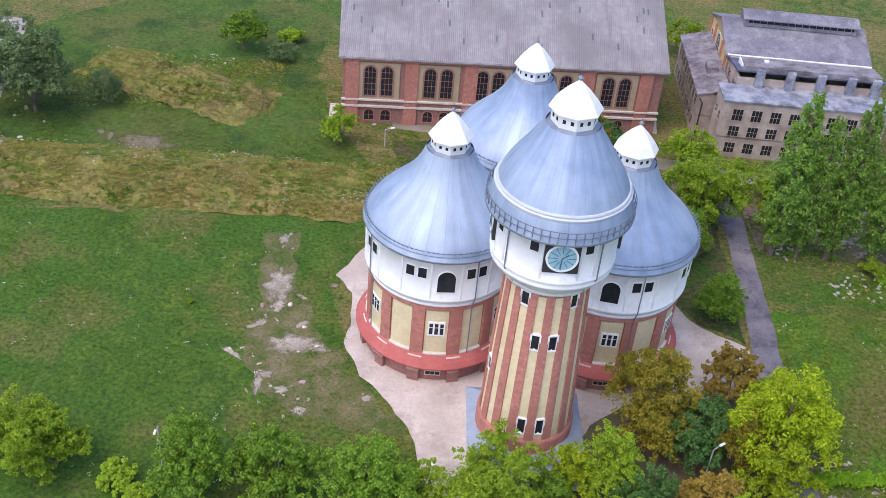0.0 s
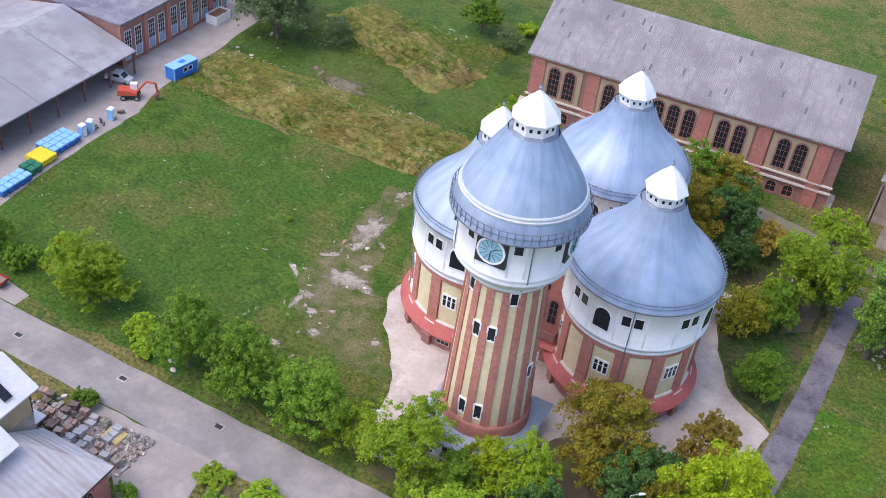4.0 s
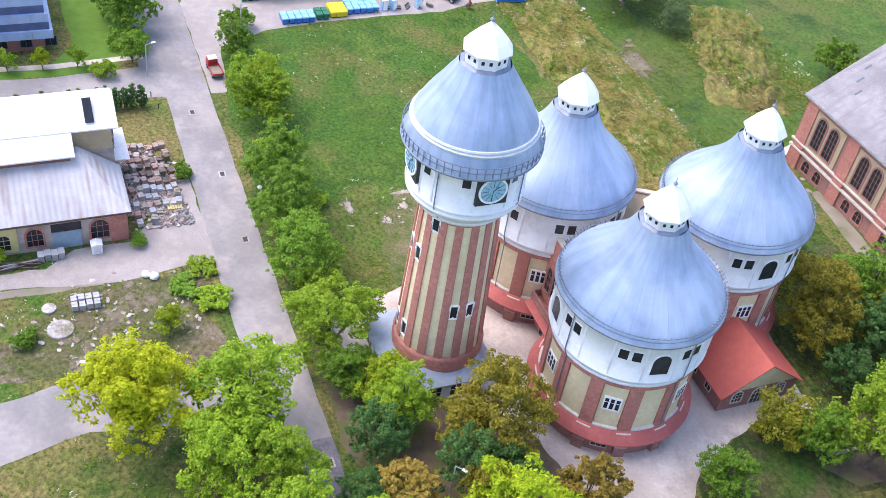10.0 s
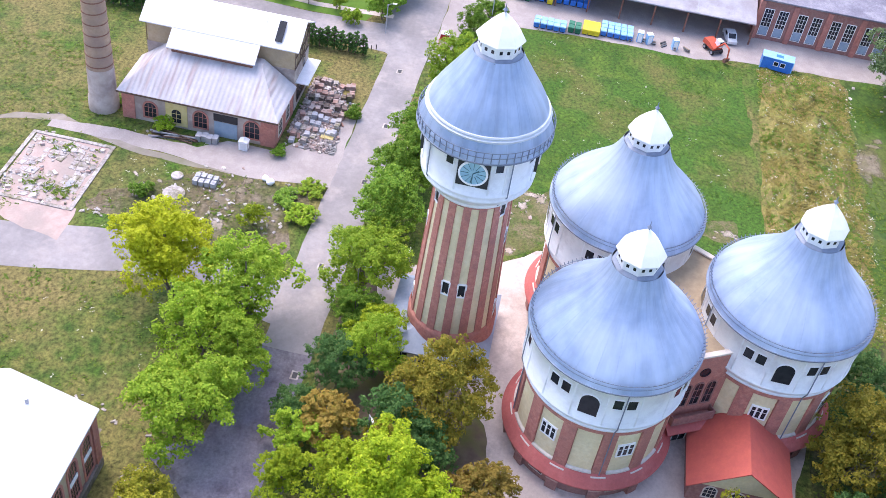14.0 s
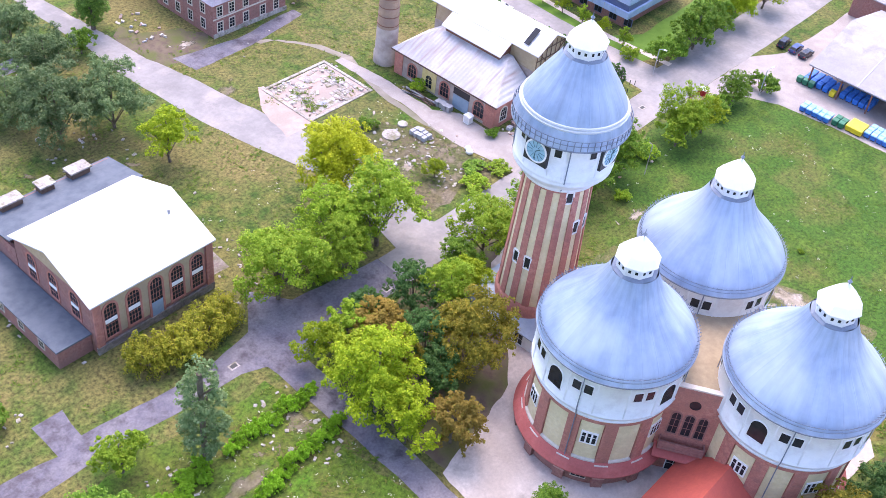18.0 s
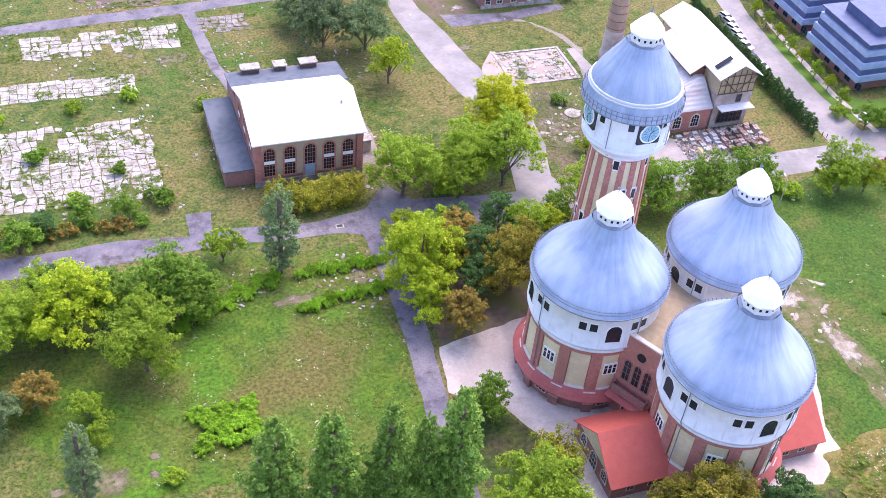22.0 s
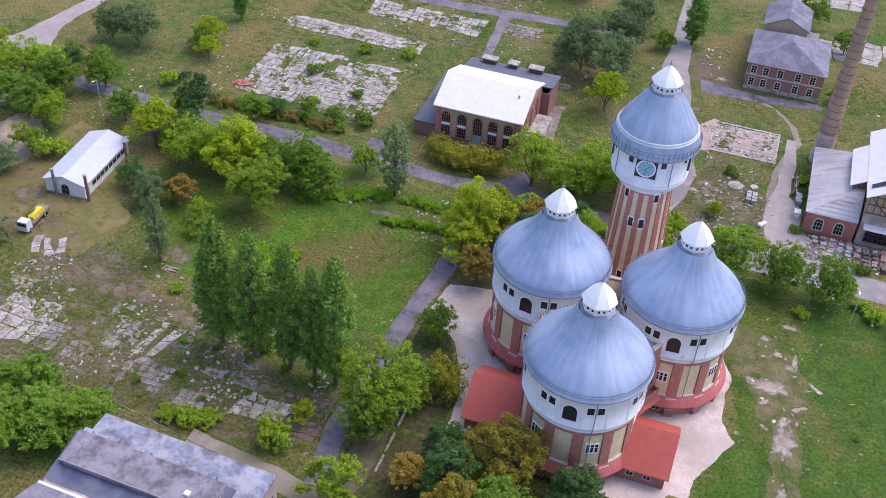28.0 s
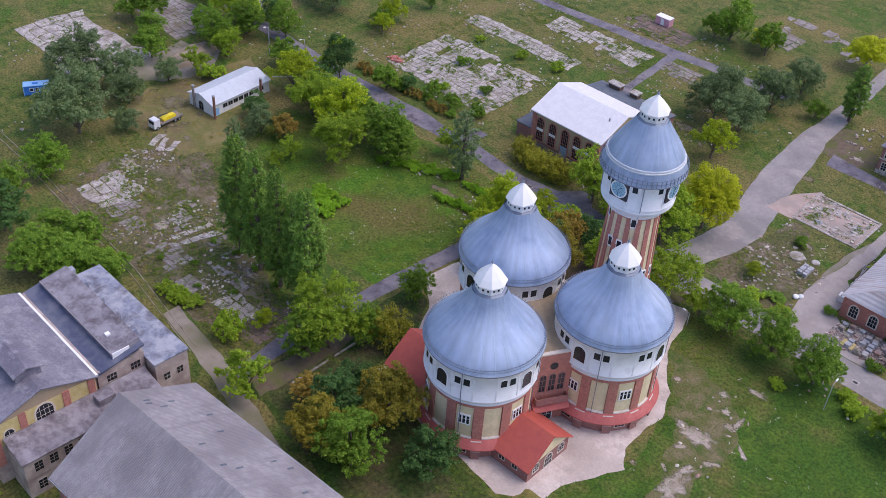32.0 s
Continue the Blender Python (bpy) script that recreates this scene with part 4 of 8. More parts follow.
slab_field(40.5, 47.6, 27.4, 38, 9, 8, 0.8, 26, M_OLDBRICK, "sunken brown brick paving")
slab_field(80, 90, 20, 29, 7, 6, 0.36, 27, M_CONCDARK, "few dark slabs showing through grass")
for k_, (x_, y_) in enumerate(((112.5, 11.6), (110.0, 11.4), (107.6, 9.6))):
    slab_field(x_ - 0.9, x_ + 0.9, y_ - 2.6, y_ + 2.6, 1, 3, 1.3, 30 + k_, M_CONCRETE, "short strip of flat concrete in dry grass", 0.05, 28)
slab_field(-23.3, -9.2, -90.3, -78.8, 11, 9, 0.62, 10, M_CONCRETE, "crumbled concrete footing filled with rubble")
slab_field(150, 192, -38, -23, 16, 6, 0.95, 11, M_CONCDARK, "large cracked concrete yard", 0.04, -4)
slab_field(147, 184, -11, 10, 8, 5, 1.2, 12, M_CONCRETE, "pale grey concrete apron behind the willows", 0.03)
slab_field(-60, -20, -150, -136, 9, 4, 0.6, 13, M_CONCRETE, "distant concrete floor remains")
slab_field(-64, -50, -132, -120, 4, 3, 0.7, 14, M_CONCDARK, "grey concrete slabs behind the chimney")
slab_field(14, 46, -172, -150, 10, 6, 0.5, 33, M_CONCDARK, "far broken yard in rough grass")
slab_field(-40, 2, -192, -168, 10, 6, 0.75, 34, M_CONCRETE, "far pale yard beside the lane")
patch("bare_soil", [(-24, -90.5), (-9, -90.5), (-9, -78.2), (-24, -78.2)], 0.02, M_PINKSOIL, "crushed brick and rubble inside an old footing", 0.1)
curb = thing("foundation_kerb", (0, 0, 0), "low pale concrete kerb round a vanished building", "kerb", kind="structure")
for x0, x1, y0, y1 in ((-24.3, -8.2, -91.3, -90.7), (-24.3, -8.2, -78.4, -77.8), (-8.8, -8.2, -90.7, -78.4), (-24.3, -23.7, -90.7, -78.4)):
    part("kerb_beam", box(x0, x1, y0, y1, -0.1, 0.16), M_CONCRETE, curb)
rail = thing("old_track", (0, 0, 0), "rusty disused rail track in weeds", "track", kind="structure")
for s in (-0.75, 0.75):
    bm = bmesh.new()
    pts = [(150, 37), (127, 38), (113.6, 39.4), (96.5, 41), (84, 42.2), (75, 43), (60, 45.6), (48, 47.6)]
    for a, b in zip(pts, pts[1:]):
        rod(bm, (a[0], a[1] + s, 0.08), (b[0], b[1] + s, 0.08), 0.09, 4)
    part("rail", bm, M_PALESOIL, rail)


def on_hard(x, y):
    for x0, x1, y0, y1, pts in HARD:
        if x0 < x < x1 and y0 < y < y1:
            inside = False
            for (ax, ay), (bx, by) in zip(pts, pts[-1:] + pts[:-1]):
                if (ay > y) != (by > y) and x < (bx - ax) * (y - ay) / (by - ay) + ax:
                    inside = not inside
            if inside:
                return True
    return False


def tufts(name, regions, material, label, lo, hi, seed, blades=4, clump=0.08, lift=0.0, thin=-0.12):
    """Small clumps of blades and weeds strewn over boxes (x0, x1, y0, y1, count), thick and thin by turns."""
    r = np.random.RandomState(seed)
    verts, faces = [], []
    for x0, x1, y0, y1, n in regions:
        x, y = r.uniform(x0, x1, n), r.uniform(y0, y1, n)
        for bx, by in zip(x.tolist(), y.tolist()):
            k = noise.noise((bx * clump, by * clump, seed)) + 0.6 * noise.noise((bx * clump * 4, by * clump * 4, seed))
            if k < thin or on_hard(bx, by):
                continue
            z = ground_at(bx, by) + lift
            h = r.uniform(lo, hi) * (0.75 + 0.6 * k)
            for a, px, py, w in zip(r.uniform(0, 6.283, blades).tolist(), r.uniform(-0.3, 0.3, blades).tolist(), r.uniform(-0.3, 0.3, blades).tolist(), r.uniform(0.16, 0.34, blades).tolist()):
                c, s, w = math.cos(a), math.sin(a), w * h
                ox, oy = bx + px, by + py
                i = len(verts)
                verts += [(ox - s * w, oy + c * w, z + 0.05), (ox + s * w, oy - c * w, z + 0.05), (ox + c * h * 1.1, oy + s * h * 1.1, z + h * 0.4)]
                faces.append((i, i + 1, i + 2))
    me = bpy.data.meshes.new(name)
    me.from_pydata(verts, [], faces)
    me.materials.append(material)
    return tagged(new(name, me), label, "grass", kind="stuff")


tufts("meadow_grass", [(-90, -15, 26, 80, 7500), (36, 100, -36, 10, 4200), (40, 120, 10, 40, 4200), (-60, 60, -135, -46, 8000), (56, 125, -125, -50, 5000), (-34, 30, 30, 58, 2000), (-22, -12, -34, -20, 250), (120, 190, -60, 60, 3000), (-64, -34, -130, -82, 900)], L_WEED, "tall meadow weeds and grass tufts", 0.2, 0.55, 3)
tufts("lawn_tufts", [(-88, -15, -33, 26, 12000)], L_LAWN, "short uneven lawn grass", 0.14, 0.34, 4, 3, 0.12)
tufts("dry_weeds", [(-87, -18, 26, 43, 8500), (-80, -42, 58, 78, 2000), (104, 132, -26, 12, 900), (42, 110, 14, 42, 1500)], L_DRY, "dry straw-coloured weeds", 0.22, 0.6, 5, 4, 0.14)
tufts("green_weeds", [(-87, -18, 26, 43, 3200), (-80, -42, 58, 78, 2400)], L_WEED, "green weeds on the earth banks", 0.3, 0.75, 7, 4, 0.17)
tufts("joint_weeds", [(68, 106, -83, -57, 2600), (68, 109, -99, -92, 500), (54, 93, -121, -108, 900), (23, 51, -136, -112, 700), (93, 112, 21, 37, 500), (41, 92, 18, 42, 2200), (56, 79, -138, -126, 500), (147, 192, -38, 10, 900), (-23, -9, -90, -79, 300)], L_WEED, "green weeds growing in concrete joints", 0.25, 0.6, 8, 5, 0.2, 0.08, 0.14)
tufts("white_flowers", [(-87, -18, 26, 44, 1500), (-78, -44, 56, 80, 600), (36, 80, -34, 8, 420), (-30, 25, -75, -50, 200), (-85, -30, -30, 20, 160)], L_FLOWER, "white flowering meadow weeds", 0.16, 0.34, 6, 3, 0.12)

# ---- the towers ----
def storage_tower(x, y, turn, spin, label):
    """Twelve bays from turn; the drum's windows from spin, in degrees."""
    th = thing("storage_tower", (x, y, 0), label, "tower", "round storage towers")
    base = part("plinth", lathe([(9.7, -0.4), (9.7, 2.8)]), M_BRICKDARK, th, "dark red brick plinth")
    butt = shared("buttress", lambda: (shell([(10.3, -0.4), (10.3, 1.9), (9.9, 2.4)], -4.2, 4.2, 0.7, 3), M_BRICKDARK))
    coping = shared("buttress_cap", lambda: (shell([(10.42, 1.86), (10.4, 2.0), (9.95, 2.5)], -4.5, 4.5, 0.3, 3), M_FOOT))
    for k in range(12):
        piece("buttress", butt, base, Matrix.Rotation(radians(turn + 15 + 30 * k), 4, "Z"))
        if k % 2 == 0:
            window(base, on_wall(turn + 30 * k, 9.71, 1.0), 1.9, 0.6, False, M_STONE, 3, 1, 0.1)
        piece("cap", coping, base, Matrix.Rotation(radians(turn + 15 + 30 * k), 4, "Z"))
    part("skirt_roof", lathe([(9.7, 2.6), (10.85, 2.7), (10.9, 2.95), (10.4, 3.55), (9.75, 4.15), (9.2, 4.4)], 96), M_REDPAINT, th, "dark red painted sloping ledge")
    part("wall", lathe([(9.15, 4.2), (9.15, 12.6)], 96), M_BRICK, th, "red brick round wall", True)
    pil = shared("pilaster", lambda: (shell([(9.5, 4.1), (9.5, 12.3), (9.62, 12.5)], -5.2, 5.2, 0.45, 4), M_BRICK))
    cap = shared("pilaster_foot", lambda: (shell([(9.98, 3.86), (9.94, 4.06), (9.55, 4.18)], -5.4, 5.4, 0.5, 3), M_STONE))
    panel = shared("plaster_panel", lambda: (shell([(9.24, 4.5), (9.24, 11.5)], -9.3, 9.3, 0.2, 8), M_PLASTER))
    sill = shared("panel_sill", lambda: (shell([(9.6, 4.3), (9.55, 4.5), (9.25, 4.6)], -9.5, 9.5, 0.35, 6), M_STONE))
    for k in range(12):
        a = turn + 30 * k
        p = piece("pilaster", pil, th, Matrix.Rotation(radians(a + 15), 4, "Z"))
        piece("pilaster_foot", cap, p, Matrix.Identity(4), "pale stone pilaster foot")
        p = piece("panel", panel, th, Matrix.Rotation(radians(a), 4, "Z"), "cream plaster panel")
        piece("panel_sill", sill, p, Matrix.Identity(4), "white panel sill")
        if k % 2 == 0:
            surround = piece("window_surround", shared("surround", lambda: (box(-1.12, 1.12, -0.12, 0.1, -0.16, 2.12), M_BRIGHT)), th, on_wall(a, 9.25, 7.6), "white triple window surround")
            for q in (-0.7, 0, 0.7):
                piece("pane", shared("slot_pane", lambda: (box(-0.23, 0.23, -0.135, 0, 0.1, 1.86), M_DARK)), surround, Matrix.Translation((q, 0, 0)))
                piece("transom", shared("slot_bar", lambda: (box(-0.23, 0.23, -0.15, -0.1, 1.2, 1.27), M_BRIGHT)), surround, Matrix.Translation((q, 0, 0)))
    part("cornice", lathe([(9.15, 11.7), (9.5, 11.8), (9.55, 12.5), (9.2, 12.55)], 96), M_BRICK, th)
    drum = part("drum", lathe([(9.2, 12.35), (9.62, 12.5), (9.66, 12.75), (9.5, 12.8), (9.74, 13.2), (9.98, 13.5), (10.05, 13.7), (10.05, 13.86), (9.96, 13.92), (9.96, 19.4), (10.08, 19.5), (10.1, 19.75), (10.3, 19.95)], 96), M_WHITE, th, "white painted round drum", True)
    part("eaves_gutter", lathe([(10.0, 19.7), (10.35, 19.8), (10.5, 19.98), (10.5, 20.14), (10.42, 20.16), (10.2, 20.06)], 96), M_ZINCDARK, th, "grey zinc gutter")
    rib = shared("drum_rib", lambda: (shell([(10.02, 13.95), (10.02, 19.35)], -0.55, 0.55, 0.15, 1), M_WHITE))
    for k in range(8):
        a = spin + 22.5 + 45 * k
        for s in (-4.6, 4.6):
            window(drum, on_wall(a + s, 9.965, 17.1), 1.1, 1.5, False, M_WHITE, 1, 1, 0.07, 0.05)
        if k % 2 == 0:
            window(drum, on_wall(a - 22.5, 9.965, 15.2), 2.25, 3.2, True, M_WHITE, 1, 1, 0.1, 0.06)
            bm = bmesh.new()
            pr = 10.14
            ca, sa = math.cos(radians(a)), math.sin(radians(a))
            rod(bm, (pr * ca, pr * sa, 19.8), (pr * ca, pr * sa, 13.7), 0.075, 6)
            rod(bm, (pr * ca, pr * sa, 13.7), (9.62 * ca, 9.62 * sa, 12.4), 0.075, 6)
            rod(bm, (9.62 * ca, 9.62 * sa, 12.4), (9.62 * ca, 9.62 * sa, 4.2), 0.075, 6)
            part("downpipe", bm, M_ZINCDARK, th, "grey metal downpipe")
        for s in (-11.25, 11.25):
            piece("rib", rib, drum, Matrix.Rotation(radians(a + s), 4, "Z"))
    prof = [(10.44, 20.12), (10.16, 20.75), (9.78, 21.45), (9.25, 22.2), (8.55, 23.0), (7.7, 23.85), (6.8, 24.7), (5.9, 25.6), (5.05, 26.55), (4.3, 27.55), (3.7, 28.6), (3.25, 29.6), (2.95, 30.4)]
    roof = part("roof", lathe(prof, 96), M_ZINC, th, "bell-shaped blue-grey zinc roof", True)
    bm = bmesh.new()
    for k in range(96):
        a = 2 * math.pi * k / 96 + 0.01 * math.sin(k * 7.3)
        c, q = math.cos(a), math.sin(a)
        rod(bm, (9.92 * c, 9.92 * q, 21.0), (10.38 * c, 10.38 * q, 21.55), 0.06, 4)
        b = a + 2 * math.pi / 96
        for r, z in ((10.3, 20.85), (10.2, 21.3)):
            rod(bm, (r * c, r * q, z), (r * math.cos(b), r * math.sin(b), z), 0.04, 3)
    tagged(part("snow_guard", bm, M_ZINCDARK, roof, "dark metal snow guard spikes"), kind="stuff")
    lantern(th, 30.5, 2.85, 1.5, 3.4)
    return th


storage_tower(-11.5, 0, 30, 4, "round brick storage tower with white drum beside the mown lawn")
storage_tower(0.1, 21, -4, -1, "round brick storage tower with white drum between two red porches")
storage_tower(11.5, 0, 27, -10, "round brick storage tower with white drum facing the tall trees")


def stem_r(z):
    return 5.72 - (z - 3.5) * 0.039


def clock_tower(x, y):
    th = thing("clock_tower", (x, y, 0), "tall striped brick and cream clock tower with zinc cap", "tower")
    part("stem", lathe([(stem_r(3.0) - 0.08, 0), (stem_r(3.0) - 0.08, 3.0), (stem_r(28.5) - 0.08, 28.5)], 64), M_PLASTER, th, "cream plastered tapering shaft", True)
    part("stem_foot", lathe([(5.95, 2.5), (5.95, 5.6), (5.8, 6.0), (5.55, 6.2)], 64), M_BRICK, th, "red brick foot", True)
    part("stem_head", lathe([(stem_r(26.4) - 0.02, 27.1), (stem_r(27) + 0.06, 27.2), (stem_r(28) + 0.1, 28.3)], 64), M_BRICK, th, "red brick collar", True)
    lev = [(stem_r(z) + 0.1, z) for z in (5.6, 12.0, 18.0, 24.0, 27.4)]
    strip = shared("stem_pilaster", lambda: (shell(lev, -5.6, 5.6, 0.3, 3), M_BRICK))
    for k in range(16):
        piece("pilaster", strip, th, Matrix.Rotation(radians(22.5 * k), 4, "Z"), "red brick strip")
    for a in (-90, 90):
        for off, z, h in ((33.75, 25.5, 1.7), (11.25, 19.8, 2.0), (11.25, 7.1, 2.2)):
            for s in (-off, off):
                window(th, on_wall(a + s, stem_r(z + h / 2) - 0.06, z), 0.85, h, False, M_BRIGHT, 1, 1, 0.2, 0.12, "white framed narrow window")
    for a in (0, 180):
        for s in (-11.25, 11.25):
            window(th, on_wall(a + s, stem_r(14) - 0.06, 12.9), 0.85, 2.0, False, M_BRIGHT, 1, 1, 0.2, 0.12, "white framed narrow window")
    drum = part("drum", lathe([(4.85, 27.6), (5.35, 27.75), (5.45, 28.05), (5.4, 28.2), (6.0, 28.75), (6.5, 29.3), (6.72, 29.7), (6.85, 29.8), (6.88, 30.1), (6.72, 30.25), (6.95, 30.6), (6.95, 30.85), (6.78, 30.95), (6.78, 36.2), (7.0, 36.3)], 96), M_WHITE, th, "white painted round drum", True)
    for k in range(4):
        a = 90 * k
        clock = piece("clock", shared("clock_board", lambda: (box(-1.85, 1.85, -0.14, 0.5, -1.95, 1.95), M_BLACK)), drum, on_wall(a, 6.8, 34.15), "round glazed clock dial in dark square")
        bm = lathe([(0, 0.0), (1.55, 0.0), (1.55, 0.08), (0, 0.08)], 40)
        bm.transform(Matrix.Translation((0, -0.15, 0)) @ Matrix.Rotation(math.pi / 2, 4, "X"))
        part("dial", bm, M_DIAL, clock, "blue-green glass clock dial")
        bm = lathe([(1.5, 0.0), (1.72, 0.0), (1.72, 0.14), (1.5, 0.14), (1.5, 0.0)], 40)
        bm.transform(Matrix.Translation((0, -0.15, 0)) @ Matrix.Rotation(math.pi / 2, 4, "X"))
        part("dial_ring", bm, M_BRIGHT, clock, "white dial ring")
        for q in range(12):
            piece("hour_mark", shared("hour_mark", lambda: (box(-0.025, 0.025, -0.27, -0.23, 0.5, 1.46), M_TEALDARK)), clock, Matrix.Rotation(radians(30 * q), 4, "Y"))
        bm = bmesh.new()
        rod(bm, (0, -0.3, 0), (0.62, -0.3, 0.52), 0.07, 4)
        part("hour_hand", bm, M_TEALDARK, clock)
        bm = bmesh.new()
        rod(bm, (0, -0.33, 0), (-0.12, -0.33, -1.25), 0.05, 4)
        part("minute_hand", bm, M_TEALDARK, clock)
        for s in (-25, 25):
            window(drum, on_wall(a + s, 6.785, 34.3), 0.95, 1.75, False, M_WHITE, 1, 1, 0.09, 0.05)
        for s in (-17, 17, 33):
            piece("rib", shared("clock_drum_rib", lambda: (shell([(6.85, 31.0), (6.85, 36.1)], -0.9, 0.9, 0.15, 1), M_WHITE)), drum, Matrix.Rotation(radians(a + s), 4, "Z"))
        bm = bmesh.new()
        c, s = math.cos(radians(a + 38)), math.sin(radians(a + 38))
        rod(bm, (6.95 * c, 6.95 * s, 36.5), (6.95 * c, 6.95 * s, 30.5), 0.08, 6)
        rod(bm, (6.95 * c, 6.95 * s, 30.5), (5.1 * c, 5.1 * s, 27.6), 0.08, 6)
        part("downpipe", bm, M_ZINCDARK, th, "dark metal downpipe")
    gal = part("gallery_roof", lathe([(6.8, 36.15), (7.7, 36.3), (7.98, 36.45), (8.0, 36.62), (7.72, 37.2), (7.45, 37.9), (7.28, 38.5), (7.2, 38.75), (6.9, 38.8)], 96), M_ZINC, th, "steep blue-grey zinc skirt round the drum", True)
    part("gallery_edge", lathe([(7.7, 36.2), (8.04, 36.32), (8.06, 36.5), (7.9, 36.58)], 96), M_ZINCDARK, gal, "grey zinc gutter")
    n = 56
    for k in range(n):
        piece("railing_post", shared("railing_post", lambda: (box(-0.05, 0.05, -0.05, 0.05, -0.05, 1.35), M_RAIL)), gal, on_wall(360 * k / n, 7.95, 36.6))
    for z in (37.2, 37.9):
        part("rail", lathe([(7.93, z), (7.99, z), (7.99, z + 0.07), (7.93, z + 0.07), (7.93, z)], 96), M_RAIL, gal, "dark grey metal rail")
    part("roof_ring", lathe([(6.85, 38.7), (7.3, 38.75), (7.34, 39.0), (7.12, 39.1), (7.2, 39.3), (7.12, 39.45), (6.85, 39.45)], 96), M_PALEZINC, th, "pale double ring below the cap")
    prof = [(6.98, 39.3), (6.8, 39.8), (6.45, 40.55), (5.95, 41.4), (5.35, 42.3), (4.7, 43.25), (4.05, 44.25), (3.4, 45.2), (2.85, 46.2)]
    roof = part("roof", lathe(prof, 96), M_ZINC, th, "bell-shaped blue-grey zinc cap", True)
    lantern(th, 46.3, 2.8, 1.5, 3.1)
    return th


clock_tower(-0.2, -19.9)

# porch round the foot of the clock tower
porch = thing("tower_porch", (0, -20.9, 0), "white square porch with grey sheet hipped roof round the tower foot", "porch")
bm = bmesh.new()
e = [bm.verts.new(p) for p in ((-7.2, -7.2, 3.0), (7.2, -7.2, 3.0), (7.2, 7.2, 3.0), (-7.2, 7.2, 3.0))]
u = [bm.verts.new(p) for p in ((-4.2, -3.4, 4.5), (4.0, -3.4, 4.5), (4.0, 4.6, 4.5), (-4.2, 4.6, 4.5))]
d = [bm.verts.new((v.co.x, v.co.y, 2.8)) for v in e]
for i in range(4):
    j = (i + 1) % 4
    bm.faces.new((e[i], e[j], u[j], u[i]))
    bm.faces.new((d[i], d[j], e[j], e[i]))
bm.faces.new(u)
bm.faces.new(d[::-1])
part("roof", bm, M_SLATE, porch, "blue-grey sheet hipped roof")
for s, (x0, x1, y0, y1) in enumerate(((-6.7, 6.7, -6.7, -6.4), (-6.7, 6.7, 6.4, 6.7), (-6.7, -6.4, -6.4, 6.4), (6.4, 6.7, -6.4, 6.4))):
    part("wall", box(x0, x1, y0, y1, -0.2, 2.85), M_WHITE, porch)
for sx, sy, rz in ((0, -6.71, 0), (0, 6.71, 180), (-6.71, 0, -90), (6.71, 0, 90)):
    for k in (-4.2, -1.4, 1.4, 4.2):
        window(porch, Matrix.Translation((sx, sy, 0)) @ Matrix.Rotation(radians(rz), 4, "Z") @ Matrix.Translation((k, 0, 0.3)), 1.5, 2.1, False, M_WHITE, 2, 2, 0.14, 0.05)

# the brick block that ties the three round towers together
core = thing("linking_block", (0, 7, 0), "red brick block with arched loggias between the towers", "building")
CENTRES = [Vector((-11.5, -7, 0)), Vector((0.1, 14, 0)), Vector((11.5, -7, 0))]
corners = []
for a, b in ((0, 2), (2, 1), (1, 0)):
    p, q = CENTRES[a], CENTRES[b]
    mid, along = (p + q) / 2, (q - p).normalized()
    outw = Vector((along.y, -along.x, 0))
    w = 7.6
    m = Matrix.Translation(mid + outw * 3.9) @ Matrix.Rotation(math.atan2(along.y, along.x), 4, "Z")
    corners += [mid + outw * 3.7 - along * w / 2, mid + outw * 3.7 + along * w / 2]
    wall = part("wall", box(-w / 2, w / 2, 0, 0.5, -0.3, 16.2), M_BRICK, core)
    wall.matrix_basis = m
    part("coping", box(-w / 2, w / 2, -0.12, 0.62, 16.2, 16.45), M_STONE, wall)
    for k in (-1.75, 0, 1.75):
        window(wall, Matrix.Translation((k, 0, 7.4)), 1.15, 4.0, True, M_BRICKDARK, 2, 3, 0.18, 0.1)
    bm = lathe([(0, 0), (0.75, 0), (0.75, 0.12), (0.6, 0.12), (0.6, 0.04), (0, 0.04)], 20)
    bm.transform(Matrix.Translation((0, 0, 13.4)) @ Matrix.Rotation(math.pi / 2, 4, "X"))
    part("round_window", bm, M_DARK, wall)
    bm = box(-3.0, 3.0, -1.3, 0, 5.2, 5.55)
    for zz in (5.55, 6.55):
        add_box(bm, -3.0, 3.0, -1.3, -1.12, zz, zz + 0.12)
    add_box(bm, -2.95, 2.95, -1.25, -1.16, 5.67, 6.55)
    add_box(bm, -3.0, -2.85, -1.3, 0, 5.55, 6.6)
    add_box(bm, 2.85, 3.0, -1.3, 0, 5.55, 6.6)
    part("balcony", bm, M_BRICKDARK, wall, "brick balcony with stone rail")
    bm = bmesh.new()
    v = [bm.verts.new(p_) for p_ in ((-3.4, 0, 5.2), (3.4, 0, 5.2), (3.4, -1.9, 4.2), (-3.4, -1.9, 4.2))]
    bm.faces.new(v[::-1])
    v2 = [bm.verts.new((p_.co.x, p_.co.y, p_.co.z - 0.12)) for p_ in v]
    bm.faces.new(v2)
    for i in range(4):
        bm.faces.new((v[i], v[(i + 1) % 4], v2[(i + 1) % 4], v2[i]))
    part("canopy", bm, M_REDPAINT, wall, "sloping dark red canopy")
    window(wall, Matrix.Translation((0, 0, 0)), 1.9, 2.7, False, M_WHITE, 2, 2, 0.14, 0.06, "dark double door", name="door")
bm = sheet([(c.x, c.y) for c in corners], 16.05, 0.4)
part("flat_roof", bm, M_TAN, core, "tan gravel flat roof")


